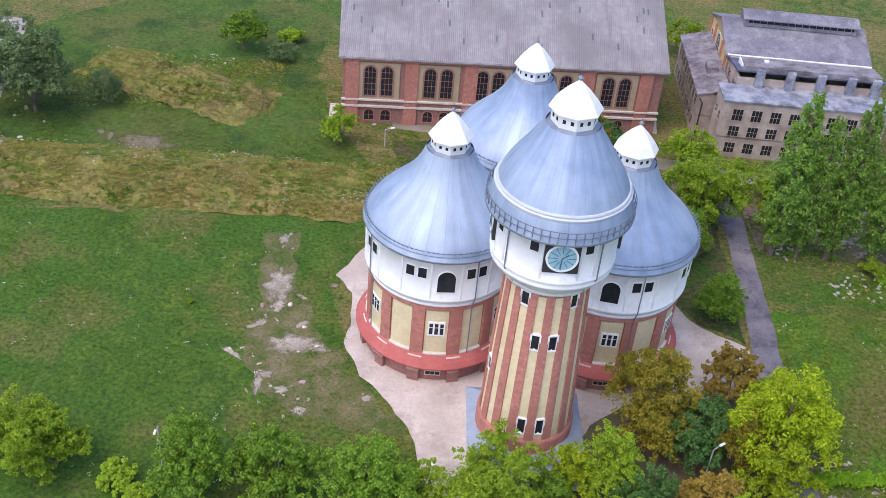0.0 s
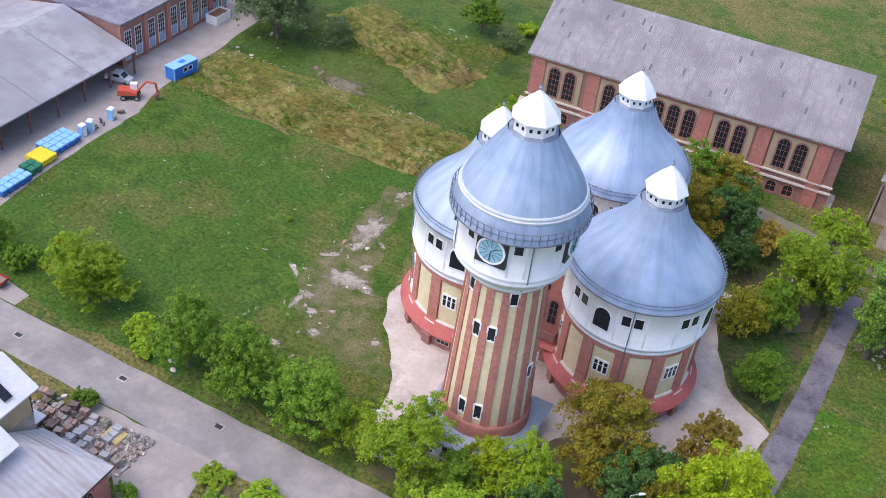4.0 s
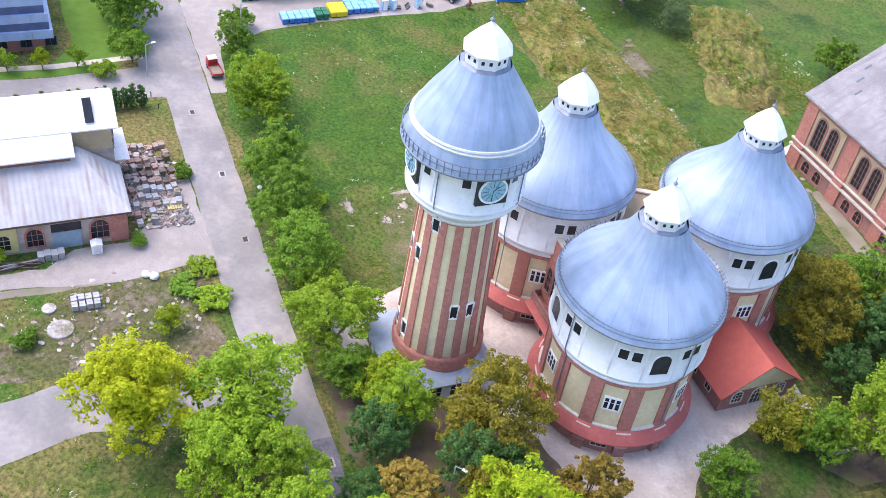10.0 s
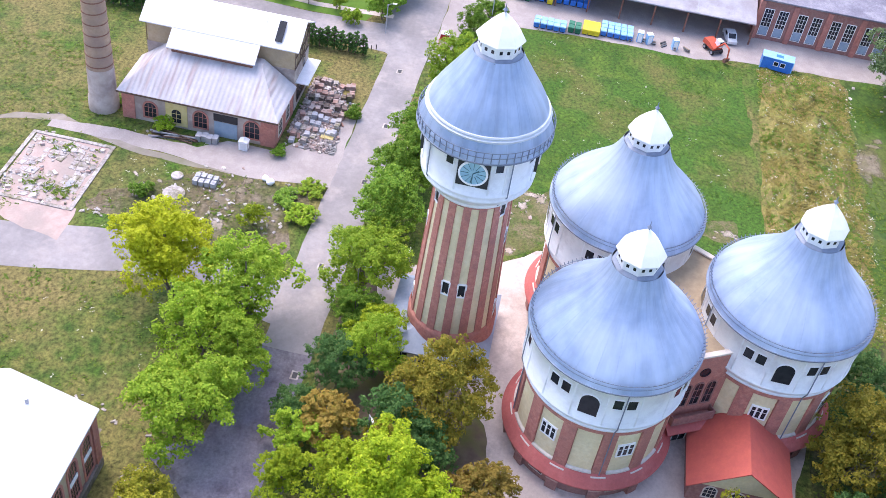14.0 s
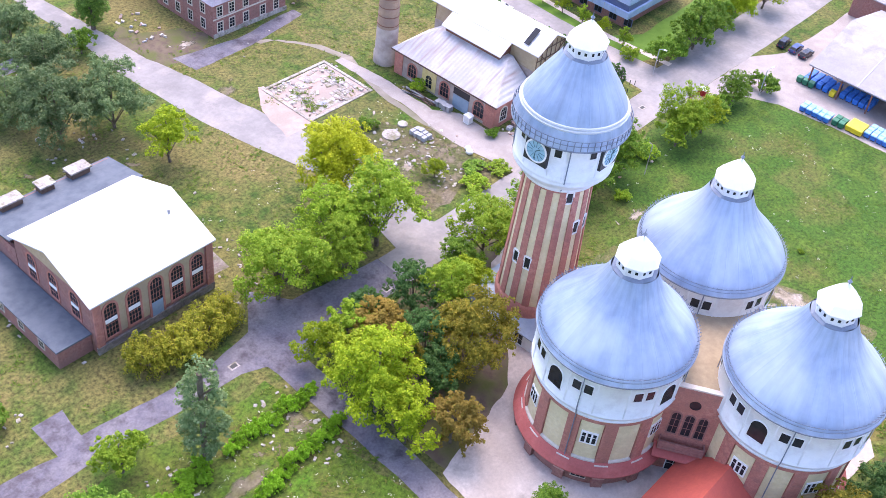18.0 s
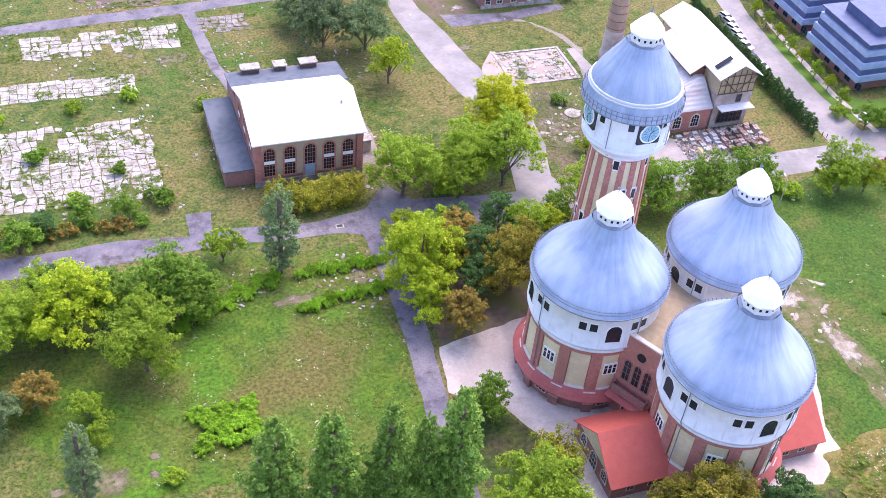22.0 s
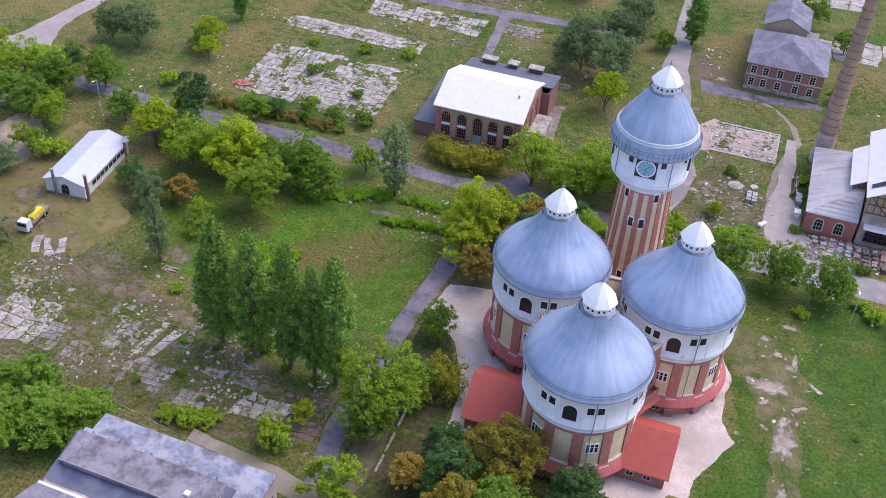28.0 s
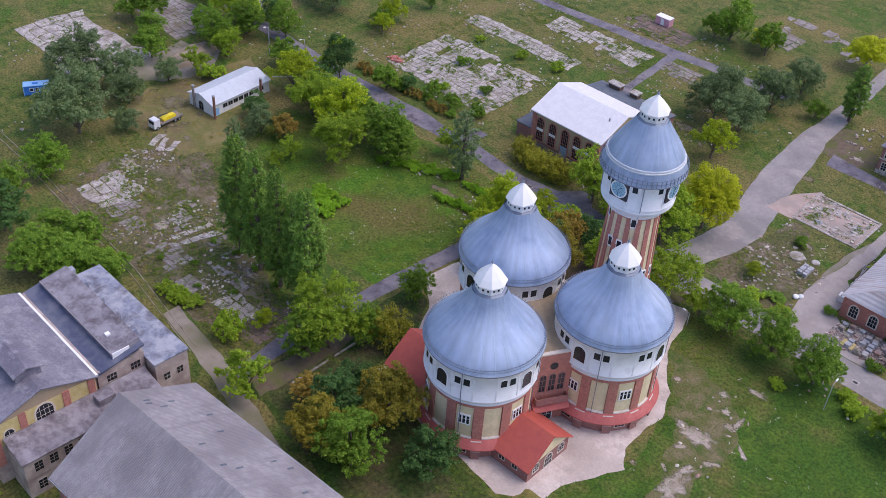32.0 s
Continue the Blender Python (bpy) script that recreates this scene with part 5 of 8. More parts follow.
def red_porch(x0, x1, y0, y1, ez, rz, gable_x, label):
    th = thing("entrance_porch", (0, 0, 0), label, "building", "red-roofed porches")
    ym = (y0 + y1) / 2
    part("wall", box(x0, x1, y0 + 0.5, y1 - 0.5, -0.3, ez), M_BRICKDARK, th)
    s = 1 if gable_x == x1 else -1
    bm = bmesh.new()
    g0, g1 = gable_x, gable_x - s * 0.35
    tri = [(y0 + 0.5, ez), (y1 - 0.5, ez), (ym, rz - 0.35)]
    a = [bm.verts.new((g0, y, z)) for y, z in tri]
    b = [bm.verts.new((g1, y, z)) for y, z in tri]
    bm.faces.new(a)
    bm.faces.new(b[::-1])
    for i in range(3):
        bm.faces.new((a[i], b[i], b[(i + 1) % 3], a[(i + 1) % 3]))
    bmesh.ops.recalc_face_normals(bm, faces=bm.faces[:])
    part("gable", bm, M_PLASTER, th, "cream plaster gable")
    bm = bmesh.new()
    o = 0.6
    xs = (x0, x1 + o) if s > 0 else (x0 - o, x1)
    pts = [(y0 - 0.1, ez - 0.25), (ym, rz), (y1 + 0.1, ez - 0.25), (y1 + 0.1, ez - 0.43), (ym, rz - 0.18), (y0 - 0.1, ez - 0.43)]
    a = [bm.verts.new((xs[0], y, z)) for y, z in pts]
    b = [bm.verts.new((xs[1], y, z)) for y, z in pts]
    bm.faces.new((a[0], a[1], a[4], a[5]))
    bm.faces.new((a[1], a[2], a[3], a[4]))
    bm.faces.new((b[0], b[1], b[4], b[5]))
    bm.faces.new((b[1], b[2], b[3], b[4]))
    for i in range(6):
        bm.faces.new((a[i], a[(i + 1) % 6], b[(i + 1) % 6], b[i]))
    bmesh.ops.recalc_face_normals(bm, faces=bm.faces[:])
    part("roof", bm, M_REDROOF, th, "bright red sheet gable roof")
    for k, w, h, nm in ((-3.4, 1.5, 2.0, "window"), (0, 1.9, 2.9, "door"), (3.4, 1.5, 2.0, "window")):
        window(th, Matrix.Translation((gable_x + s * 0.01, ym + k, 0.2 if nm == "door" else 1.2)) @ Matrix.Rotation(radians(90 * s), 4, "Z"), w, h, True, M_STONE, 3, 3, 0.16, 0.08, name=nm)
    for yy, rzt in ((y0 + 0.49, 0), (y1 - 0.49, 180)):
        for t in (0.35, 0.7):
            window(th, Matrix.Translation((x0 + (x1 - x0) * t, yy, 1.3)) @ Matrix.Rotation(radians(rzt), 4, "Z"), 1.1, 0.9, False, M_STONE, 2, 1, 0.12, 0.05)
    return th


red_porch(8.2, 18.1, 13.0, 26.0, 3.4, 7.9, 18.1, "small brick porch with red gable roof on the tree side")
red_porch(-16.2, -8.0, 14.6, 26.6, 3.4, 7.8, -16.2, "small brick porch with red gable roof on the lawn side")



# ---- the buildings round about ----
def gable_roof(x0, x1, y0, y1, ez, rz, axis, o=0.5, t=0.25, ridge=None):
    """A pitched roof as one thick sheet. axis: the way its ridge runs."""
    bm = bmesh.new()
    a0, a1, c0, c1 = (x0 - o, x1 + o, y0 - o, y1 + o) if axis == "x" else (y0 - o, y1 + o, x0 - o, x1 + o)
    mid = (c0 + c1) / 2 if ridge is None else ridge
    prof = [(c0, ez), (mid, rz), (c1, ez), (c1, ez - t), (mid, rz - t), (c0, ez - t)]

    def P(a, c, z):
        return (a, c, z) if axis == "x" else (c, a, z)
    u = [bm.verts.new(P(a0, c, z)) for c, z in prof]
    v = [bm.verts.new(P(a1, c, z)) for c, z in prof]
    for r in (u, v):
        bm.faces.new((r[0], r[1], r[4], r[5]))
        bm.faces.new((r[1], r[2], r[3], r[4]))
    for i in range(6):
        bm.faces.new((u[i], u[(i + 1) % 6], v[(i + 1) % 6], v[i]))
    bmesh.ops.recalc_face_normals(bm, faces=bm.faces[:])
    return bm


def gable_end(p0, p1, base, top, rz, t, ridge=0.5):
    """An upright triangle wall between two plan points, t thick inwards (to its left)."""
    bm = bmesh.new()
    a, b = Vector((*p0, top)), Vector((*p1, top))
    c = a.lerp(b, ridge)
    c.z = rz
    n = Vector((-(b - a).y, (b - a).x, 0)).normalized() * t
    f = [bm.verts.new(p) for p in (a, b, c)]
    g = [bm.verts.new(p + n) for p in (a, b, c)]
    bm.faces.new(f)
    bm.faces.new(g[::-1])
    for i in range(3):
        bm.faces.new((f[i], g[i], g[(i + 1) % 3], f[(i + 1) % 3]))
    bmesh.ops.recalc_face_normals(bm, faces=bm.faces[:])
    return bm


def walls(th, x0, x1, y0, y1, z, material, t=0.5, name="wall"):
    for a in ((x0, x1, y0, y0 + t), (x0, x1, y1 - t, y1), (x0, x0 + t, y0 + t, y1 - t), (x1 - t, x1, y0 + t, y1 - t)):
        part(name, box(*a, -0.3, z), material, th)


def face_at(x, y, z, side):
    """Pose on a wall that faces s, n, e or w; local -y points out."""
    return Matrix.Translation((x, y, z)) @ Matrix.Rotation(radians({"s": 0, "e": 90, "n": 180, "w": 270}[side]), 4, "Z")


# the long brick hall
hall = thing("works_hall", (0, 0, 0), "long brick hall with arched windows and grey corrugated roof", "building")
hall.matrix_basis = Matrix.Translation((-1.0, 71.8, 0)) @ Matrix.Rotation(radians(2.9), 4, "Z")
HX, HY, HZ, RISE = 28.9, 13.1, 13.3, 8.0
walls(hall, -HX, HX, -HY, HY, HZ, M_BRICKDARK, 0.6)
part("roof", gable_roof(-HX, HX, -HY, HY, HZ + 0.1, HZ + 0.1 + RISE, "x", 0.7, 0.3), M_CORRUGATED, hall, "grey corrugated fibre roof")
for s in (-1, 1):
    a, b = ((s * HX, -s * HY), (s * HX, s * HY))
    part("gable", gable_end(a, b, 0, HZ, HZ + RISE - 0.4, 0.5), M_BRICKDARK, hall)
    part("verge", box(s * HX + (0.62 if s > 0 else -0.76), s * HX + (0.76 if s > 0 else -0.62), -HY - 0.7, -HY - 0.4, HZ - 0.2, HZ + 0.15), M_METAL, hall)
for y, sd in ((-HY, "s"), (HY, "n")):
    k = -1 if sd == "s" else 1
    for i, cx in enumerate((-22.5, -11.8, -1.0, 9.7, 20.5)):
        w = 7.6 if i != 2 else 9.6
        part("panel", box(cx - w / 2, cx + w / 2, y + k * 0.02, y + k * 0.14, 4.9, 12.2) if k > 0 else box(cx - w / 2, cx + w / 2, y - 0.14, y - 0.02, 4.9, 12.2), M_OCHRE, hall, "ochre plaster panel")
        for dx in ((-1.5, 1.5) if i != 2 else (-2.95, 0, 2.95)):
            window(hall, face_at(cx + dx, y + k * 0.15, 5.8, sd), 2.0, 5.7, True, M_BRICKDARK, 3, 5, 0.3, 0.1)
            window(hall, face_at(cx + dx, y + k * 0.02, 0.7, sd), 1.7, 2.1, True, M_BRICK, 2, 2, 0.2, 0.08)
    for i in range(6):
        px = -27.2 + i * 10.6
        part("pilaster", box(px - 1.2, px + 1.2, min(y, y + k * 0.32), max(y, y + k * 0.32), 0, 12.6), M_BRICK, hall)
    for z, h in ((3.4, 0.35), (4.7, 0.3), (12.6, 0.6)):
        part("ledge", box(-HX - 0.2, HX + 0.2, min(y, y + k * 0.45), max(y, y + k * 0.45), z, z + h), M_STONE if z < 5 else M_BRICK, hall)
    part("gutter", box(-HX - 0.7, HX + 0.7, y + k * 0.75 - 0.1, y + k * 0.75 + 0.1, HZ - 0.2, HZ), M_METAL, hall)
rr = random.Random(5)
for i in range(22):
    x, v = rr.uniform(-27.5, 27.5), rr.uniform(0.15, 0.9)
    y = -HY - 0.7 + v * (HY + 0.7)
    ob = part("roof_light", box(-0.16, 0.16, -rr.uniform(0.5, 0.8), 0.7, 0, 0.05), M_DARKROOF, hall)
    ob.matrix_basis = Matrix.Translation((x, y, HZ + 0.1 + v * RISE + 0.02)) @ Matrix.Rotation(math.atan2(RISE, HY + 0.7), 4, "X")
for x in (-HX - 0.9, HX + 0.9):
    stairs = thing("outside_stair", (-1.0 + x, 59.4 + x * 0.05, 0), "pale stone outside steps at the hall end", "stairs")
    for i in range(9):
        part("step", box(-0.8, 0.8, i * 0.32, i * 0.32 + 0.34, -0.1, 0.18 * (i + 1)), M_STONE, stairs)

# the boiler house with its high nave
bh = thing("boiler_house", (0, 0, 0), "derelict brick boiler house with stained white sheet roofs", "building")
X0, X1, Y0, Y1 = -42.5, -32.4, -79.8, -54.5
walls(bh, X0, X1, Y0, Y1, 5.4, M_GREYPLASTER)
bm = bmesh.new()
e0, e1, f0, f1 = X1 + 0.7, X0, Y0 - 0.7, Y1 + 0.7
v = [bm.verts.new(p) for p in ((e0, f0, 5.4), (e0, f1, 5.4), (e1, f1, 5.4), (e1, f0, 5.4), (e1 + 1.6, f0 + 5.6, 9.6), (e1 + 1.6, f1 - 5.6, 9.6), (e1, f0 + 5.6, 9.6), (e1, f1 - 5.6, 9.6))]
for f in ((0, 1, 5, 4), (1, 2, 7, 5), (3, 0, 4, 6), (4, 5, 7, 6), (0, 3, 2, 1), (2, 3, 6, 7)):
    bm.faces.new([v[i] for i in f])
bmesh.ops.recalc_face_normals(bm, faces=bm.faces[:])
part("low_roof", bm, M_STAINED, bh, "white sheet roof with rust stains")
part("eaves_board", box(e0 - 0.15, e0, f0, f1, 5.1, 5.42), M_TIMBER, bh)
walls(bh, -51.5, -43.0, -79.6, -54.4, 8.2, M_GREYPLASTER, name="nave_wall")
walls(bh, -51.4, -43.1, -79.5, -54.5, 12.4, M_OCHRE, name="framed_wall")
for y, k in ((-54.38, 1), (-79.62, -1)):
    for i in range(7):
        part("timber_post", box(-51.5 + i * 1.38, -51.5 + i * 1.38 + 0.16, min(y, y + k * 0.08), max(y, y + k * 0.08), 8.2, 12.4 + (1.7 - abs(i - 3) * 0.55)), M_TIMBER, bh)
    for z in (8.2, 10.3, 12.3):
        part("timber_rail", box(-51.5, -43.0, min(y, y + k * 0.1), max(y, y + k * 0.1), z, z + 0.18), M_TIMBER, bh)
    part("gable", gable_end((-43.1, y - k * 0.12), (-51.4, y - k * 0.12), 0, 12.4, 14.7, 0.2) if k > 0 else gable_end((-51.4, y - k * 0.12), (-43.1, y - k * 0.12), 0, 12.4, 14.7, 0.2), M_OCHRE, bh)
    for s in (-1, 1):
        bm = bmesh.new()
        rod(bm, (-47.3, y + k * 0.06, 8.4), (-47.3 + s * 4, y + k * 0.06, 12.3), 0.09, 4)
        part("timber_brace", bm, M_TIMBER, bh)
part("high_roof", gable_roof(-51.4, -43.1, -79.5, -54.5, 12.3, 15.2, "y", 0.9, 0.2), M_SHEETWHITE, bh, "bright white sheet roof with a hole")
bm = bmesh.new()
v = [bm.verts.new(p) for p in ((-46.8, -74.8, 15.1), (-46.8, -60.0, 15.1), (-39.2, -60.0, 10.3), (-39.2, -74.8, 10.3))]
w = [bm.verts.new(p.co - Vector((0, 0, 0.2))) for p in v]
bm.faces.new(v)
bm.faces.new(w[::-1])
for i in range(4):
    bm.faces.new((v[i], w[i], w[(i + 1) % 4], v[(i + 1) % 4]))
bmesh.ops.recalc_face_normals(bm, faces=bm.faces[:])
part("lean_roof", bm, M_SHEETWHITE, bh, "bright white sheet lean-to roof")
part("monitor_wall", box(-43.2, -39.9, -74.2, -60.6, 8.2, 10.2), M_RUST, bh, "rust-brown monitor wall")
part("monitor_wall", box(-43.2, -40.9, -74.2, -60.6, 10.2, 11.0), M_RUST, bh)
hole = part("roof_hole", box(-1.9, 1.9, -0.6, 0.6, 0, 0.04), M_DARK, bh, "dark gap in the sheeting")
hole.matrix_basis = Matrix.Translation((-44.6, -57.3, 14.02)) @ Matrix.Rotation(radians(32.5), 4, "Y") @ Matrix.Rotation(0.0, 4, "Z")
for y, w_, h_, nm in ((-75.2, 2.0, 2.8, "window"), (-70.9, 2.0, 2.8, "window"), (-66.8, 2.1, 3.0, "window"), (-58.2, 2.4, 3.2, "window")):
    window(bh, face_at(-32.38, y, 1.0, "e"), w_, h_, True, M_BRICK, 3, 3, 0.3, 0.06)
part("yellow_panel", box(-32.38, -32.3, -72.6, -69.0, 0.4, 4.8), M_YELLOWWALL, bh, "yellow painted bay")
window(bh, face_at(-32.28, -70.8, 1.0, "e"), 1.6, 2.6, True, M_YELLOWWALL, 2, 3, 0.1, 0.05)
part("door_head", box(-32.39, -32.33, -64.6, -60.6, 3.0, 4.4), M_DARK, bh)
part("door", box(-32.42, -32.3, -64.5, -60.7, 0, 2.9), M_BLUEDOOR, bh, "pale blue double door")
part("brick_corner", box(-32.42, -32.28, -56.8, -54.4, 0, 5.2), M_BRICK, bh)
part("brick_corner", box(-32.42, -32.28, -79.9, -77.8, 0, 5.2), M_BRICK, bh)
part("brick_face", box(-42.5, -32.4, -54.52, -54.36, 0, 5.2), M_BRICK, bh)
for x in (-35.0, -39.2):
    window(bh, face_at(x, -54.34, 1.2, "n"), 1.7, 2.8, True, M_STONE, 3, 3, 0.25, 0.06)
part("porch_roof", box(-51.5, -43.6, -54.4, -52.2, 5.3, 5.5), M_SHEETWHITE, bh, "white sheet canopy")
window(bh, face_at(-47.4, -54.36, 1.2, "n"), 5.6, 3.2, False, M_TIMBER, 6, 3, 0.2, 0.06)
window(bh, face_at(-48.5, -54.36, 6.0, "n"), 1.0, 1.7, False, M_TIMBER, 1, 1, 0.12, 0.06)

chim = thing("factory_chimney", (-33.9, -83.8, 0), "tall tapering yellow-brown brick chimney with iron bands", "chimney")
part("foot", lathe([(2.5, -0.3), (2.45, 2.2), (2.25, 2.6), (2.15, 8.0)], 24), M_GREYPLASTER, chim, "grey weathered foot", True)
part("shaft", lathe([(2.12, 8.0), (1.3, 41), (1.55, 41.6), (1.55, 42.4), (1.2, 42.5)], 24), M_CHIMNEY, chim, "", True)
for i in range(17):
    z = 8.6 + i * 1.9
    r_ = 2.12 - (z - 8) * 0.0248
    part("band", lathe([(r_, z), (r_ + 0.07, z), (r_ + 0.07, z + 0.16), (r_, z + 0.16)], 24), M_RUST, chim)

# the machine house with its dark annexes
mh = thing("machine_house", (0, 0, 0), "brick machine house with tall arched windows and white roof", "building")
x0, x1, y0, y1 = 32.0, 52.2, -74.6, -55.9
walls(mh, x0, x1, y0, y1, 9.6, M_BRICKDARK)
part("roof", gable_roof(x0, x1, y0, y1, 9.7, 13.4, "x", 0.55, 0.25), M_SHEETWHITE, mh, "bright white sheet gable roof")
part("gable", gable_end((x1, y0), (x1, y1), 0, 9.6, 13.1, 0.4), M_OCHRE, mh)
part("gable", gable_end((x0, y1), (x0, y0), 0, 9.6, 13.1, 0.4), M_OCHRE, mh)
part("panel", box(33.4, 51.0, -55.9, -55.78, 2.0, 9.2), M_OCHRE, mh, "tan plaster wall field")
for x, nm in ((49.6, "window"), (45.8, "window"), (42.0, "door"), (38.4, "window"), (34.8, "window")):
    z = 2.2 if nm == "window" else 0.6
    window(mh, face_at(x, -55.77, z, "n"), 2.0, 8.4 - z, True, M_BRICK, 4, 8, 0.32, 0.14)
    if nm == "door":
        part("door", box(x - 0.95, x + 0.95, -55.75, -55.66, 0.4, 3.9), M_BLUEDOOR, mh, "pale blue glazed door")
    else:
        part("window_band", box(x - 1.0, x + 1.0, -55.76, -55.68, 4.9, 5.6), M_BRIGHT, mh, "white spandrel band")
for x in (32.5, 51.6):
    part("pilaster", box(x - 0.6, x + 0.6, -55.9, -55.6, 0, 9.4), M_BRICK, mh)
part("stone_base", box(31.9, 52.3, -55.9, -55.5, -0.2, 1.3), M_CONCDARK, mh)
for y in (-60, -65.2, -70.4):
    window(mh, face_at(52.22, y, 4.4, "e"), 1.9, 4.6, True, M_BRICK, 3, 5, 0.3, 0.1)
    part("window_band", box(52.24, 52.32, y - 0.95, y + 0.95, 6.2, 6.8), M_BRIGHT, mh)
    window(mh, face_at(31.98, y, 3.0, "w"), 1.9, 5.4, True, M_BRICK, 3, 6, 0.3, 0.1)
bm = bmesh.new()
rod(bm, (34.5, -62, 11.8), (34.5, -62, 12.9), 0.22, 8)
part("vent_pipe", bm, M_METAL, mh)
an = thing("side_annex", (0, 0, 0), "low brick annex with dark grey felt roof", "building")
walls(an, 52.3, 57.6, -80.6, -57.0, 3.4, M_BRICKDARK)
part("flat_roof", box(52.3, 57.9, -80.9, -56.7, 3.4, 3.65), M_DARKROOF, an, "dark grey felt roof")
for y in (-61, -66, -71, -76):
    window(an, face_at(57.62, y, 1.3, "e"), 1.2, 1.3, False, M_STONE, 2, 2, 0.15, 0.06)
an = thing("rear_annex", (0, 0, 0), "rear brick annex with dark grey roof and small ventilators", "building")
walls(an, 30.0, 52.2, -84.2, -74.8, 7.0, M_BRICKDARK)
bm = bmesh.new()
v = [bm.verts.new(p) for p in ((29.6, -84.6, 6.9), (52.6, -84.6, 6.9), (52.6, -75.2, 8.6), (29.6, -75.2, 8.6))]
w = [bm.verts.new(p.co - Vector((0, 0, 0.25))) for p in v]
bm.faces.new(v)
bm.faces.new(w[::-1])
for i in range(4):
    bm.faces.new((v[i], w[i], w[(i + 1) % 4], v[(i + 1) % 4]))
bmesh.ops.recalc_face_normals(bm, faces=bm.faces[:])
part("roof", bm, M_DARKROOF, an, "dark grey felt monopitch roof")
for x, w_ in ((47.6, 1.7), (41.6, 1.1), (35.8, 1.6)):
    vn = part("ventilator", box(x - w_, x + w_, -84.4, -82.6, 6.8, 8.3), M_TIMBER, an, "slatted ventilator box")
    part("ventilator_lid", box(x - w_ - 0.25, x + w_ + 0.25, -84.65, -82.35, 8.3, 8.55), M_CONCRETE, vn, "pale lid")
sa = thing("lean_to", (0, 0, 0), "pale lean-to wall beside the machine house", "building")
walls(sa, 28.4, 31.9, -72, -62, 2.6, M_GREYPLASTER, 0.35)
part("flat_roof", box(28.2, 31.9, -72.2, -61.8, 2.6, 2.8), M_CONCRETE, sa)

# the far brick house
fh = thing("brick_house", (0, 0, 0), "two-storey red brick house with weathered grey hipped roof", "building")
walls(fh, -31.6, -12.8, -129, -110.8, 7.6, M_BRICKDARK)
bm = bmesh.new()
v = [bm.verts.new(p) for p in ((-32.2, -129.6, 7.5), (-12.2, -129.6, 7.5), (-12.2, -110.2, 7.5), (-32.2, -110.2, 7.5), (-22.2, -122, 11.6), (-22.2, -118, 11.6))]
for f in ((0, 1, 4), (1, 2, 5, 4), (2, 3, 5), (3, 0, 4, 5), (3, 2, 1, 0)):
    bm.faces.new([v[i] for i in f])
part("roof", bm, M_PURPLEGREY, fh, "weathered purple-grey hipped roof")
for z in (1.2, 4.6):
    for x in (-29.0, -25.4, -21.0, -17.4, -14.4):
        window(fh, face_at(x, -110.78, z, "n"), 1.2, 2.0, False, M_STONE, 2, 3, 0.2, 0.08)
    for y in (-126, -122, -118, -114):
        window(fh, face_at(-12.78, y, z, "e"), 1.2, 2.0, False, M_STONE, 2, 3, 0.2, 0.08)
part("string_course", box(-31.7, -12.7, -110.8, -110.65, 4.0, 4.25), M_STONE, fh)
part("base_course", box(-31.8, -12.7, -110.8, -110.6, -0.2, 0.9), M_CONCRETE, fh)
fw = thing("house_wing", (0, 0, 0), "ochre gabled wing behind the brick house", "building")
walls(fw, -25.5, -14.5, -142, -129.2, 9.5, M_OCHRE)
part("roof", gable_roof(-25.5, -14.5, -142, -129.2, 9.6, 12.6, "y", 0.5), M_PURPLEGREY, fw)
part("gable", gable_end((-14.5, -129.2), (-25.5, -129.2), 0, 9.5, 12.2, 0.3), M_OCHRE, fw)

# the derelict concrete works
cw = thing("concrete_works", (0, 0, 0), "derelict works with weathered concrete and felt roofs", "building")
cw.matrix_basis = Matrix.Translation((38.5, 54.4, 4.2)) @ Matrix.Rotation(radians(-2.5), 4, "Z") @ Matrix.Translation((-39.0, -47.4, 0))
for x0, x1, y0, y1 in ((39.2, 68.5, 47.6, 54.0), (42.2, 68.5, 54.05, 63.0), (42.0, 68.5, 63.4, 82.0), (36.2, 41.7, 55.0, 80.0)):
    part("ground_storey", box(x0, x1, y0, y1, -4.3, 0.0), M_GREYPLASTER, cw)
for i in range(8):
    for z in (-3.2, 0.2):
        window(cw, face_at(42 + i * 3.4, 47.58, z, "s"), 1.8, 2.0, False, M_GREYPLASTER, 3, 2, 0.15, 0.05)
for y in (49.4, 52.0):
    window(cw, face_at(39.18, y, 2.6, "w"), 1.2, 1.5, False, M_GREYPLASTER, 2, 2, 0.15, 0.05)
for i in range(9):
    window(cw, face_at(36.18, 56.8 + i * 2.6, -3.0, "w"), 1.4, 2.0, False, M_GREYPLASTER, 2, 3, 0.15, 0.05)
rr = random.Random(77)
for i in range(46):
    x = 42 + i * 0.58 + rr.uniform(-0.2, 0.2)
    ob = part("loose_flashing", box(-0.3, rr.uniform(0.1, 0.5), -rr.uniform(0.0, 0.5), rr.uniform(0.1, 0.9), 0, 0.06), M_BRIGHT, cw)
    ob.matrix_basis = Matrix.Translation((x, 64.2, 8.86)) @ Matrix.Rotation(rr.uniform(-0.5, 0.5), 4, "Z")
for y in (70.56, 75.0):
    part("monitor_glazing", box(46.2, 66.4, y, y + 0.05, 12.3, 13.0), M_DARK, cw, "dark glazing strip under the monitor roof")
    for k in range(15):
        part("glazing_bar", box(46.9 + k * 1.35, 47.0 + k * 1.35, y - 0.03, y + 0.08, 12.25, 13.05), M_SLATEGREY, cw)
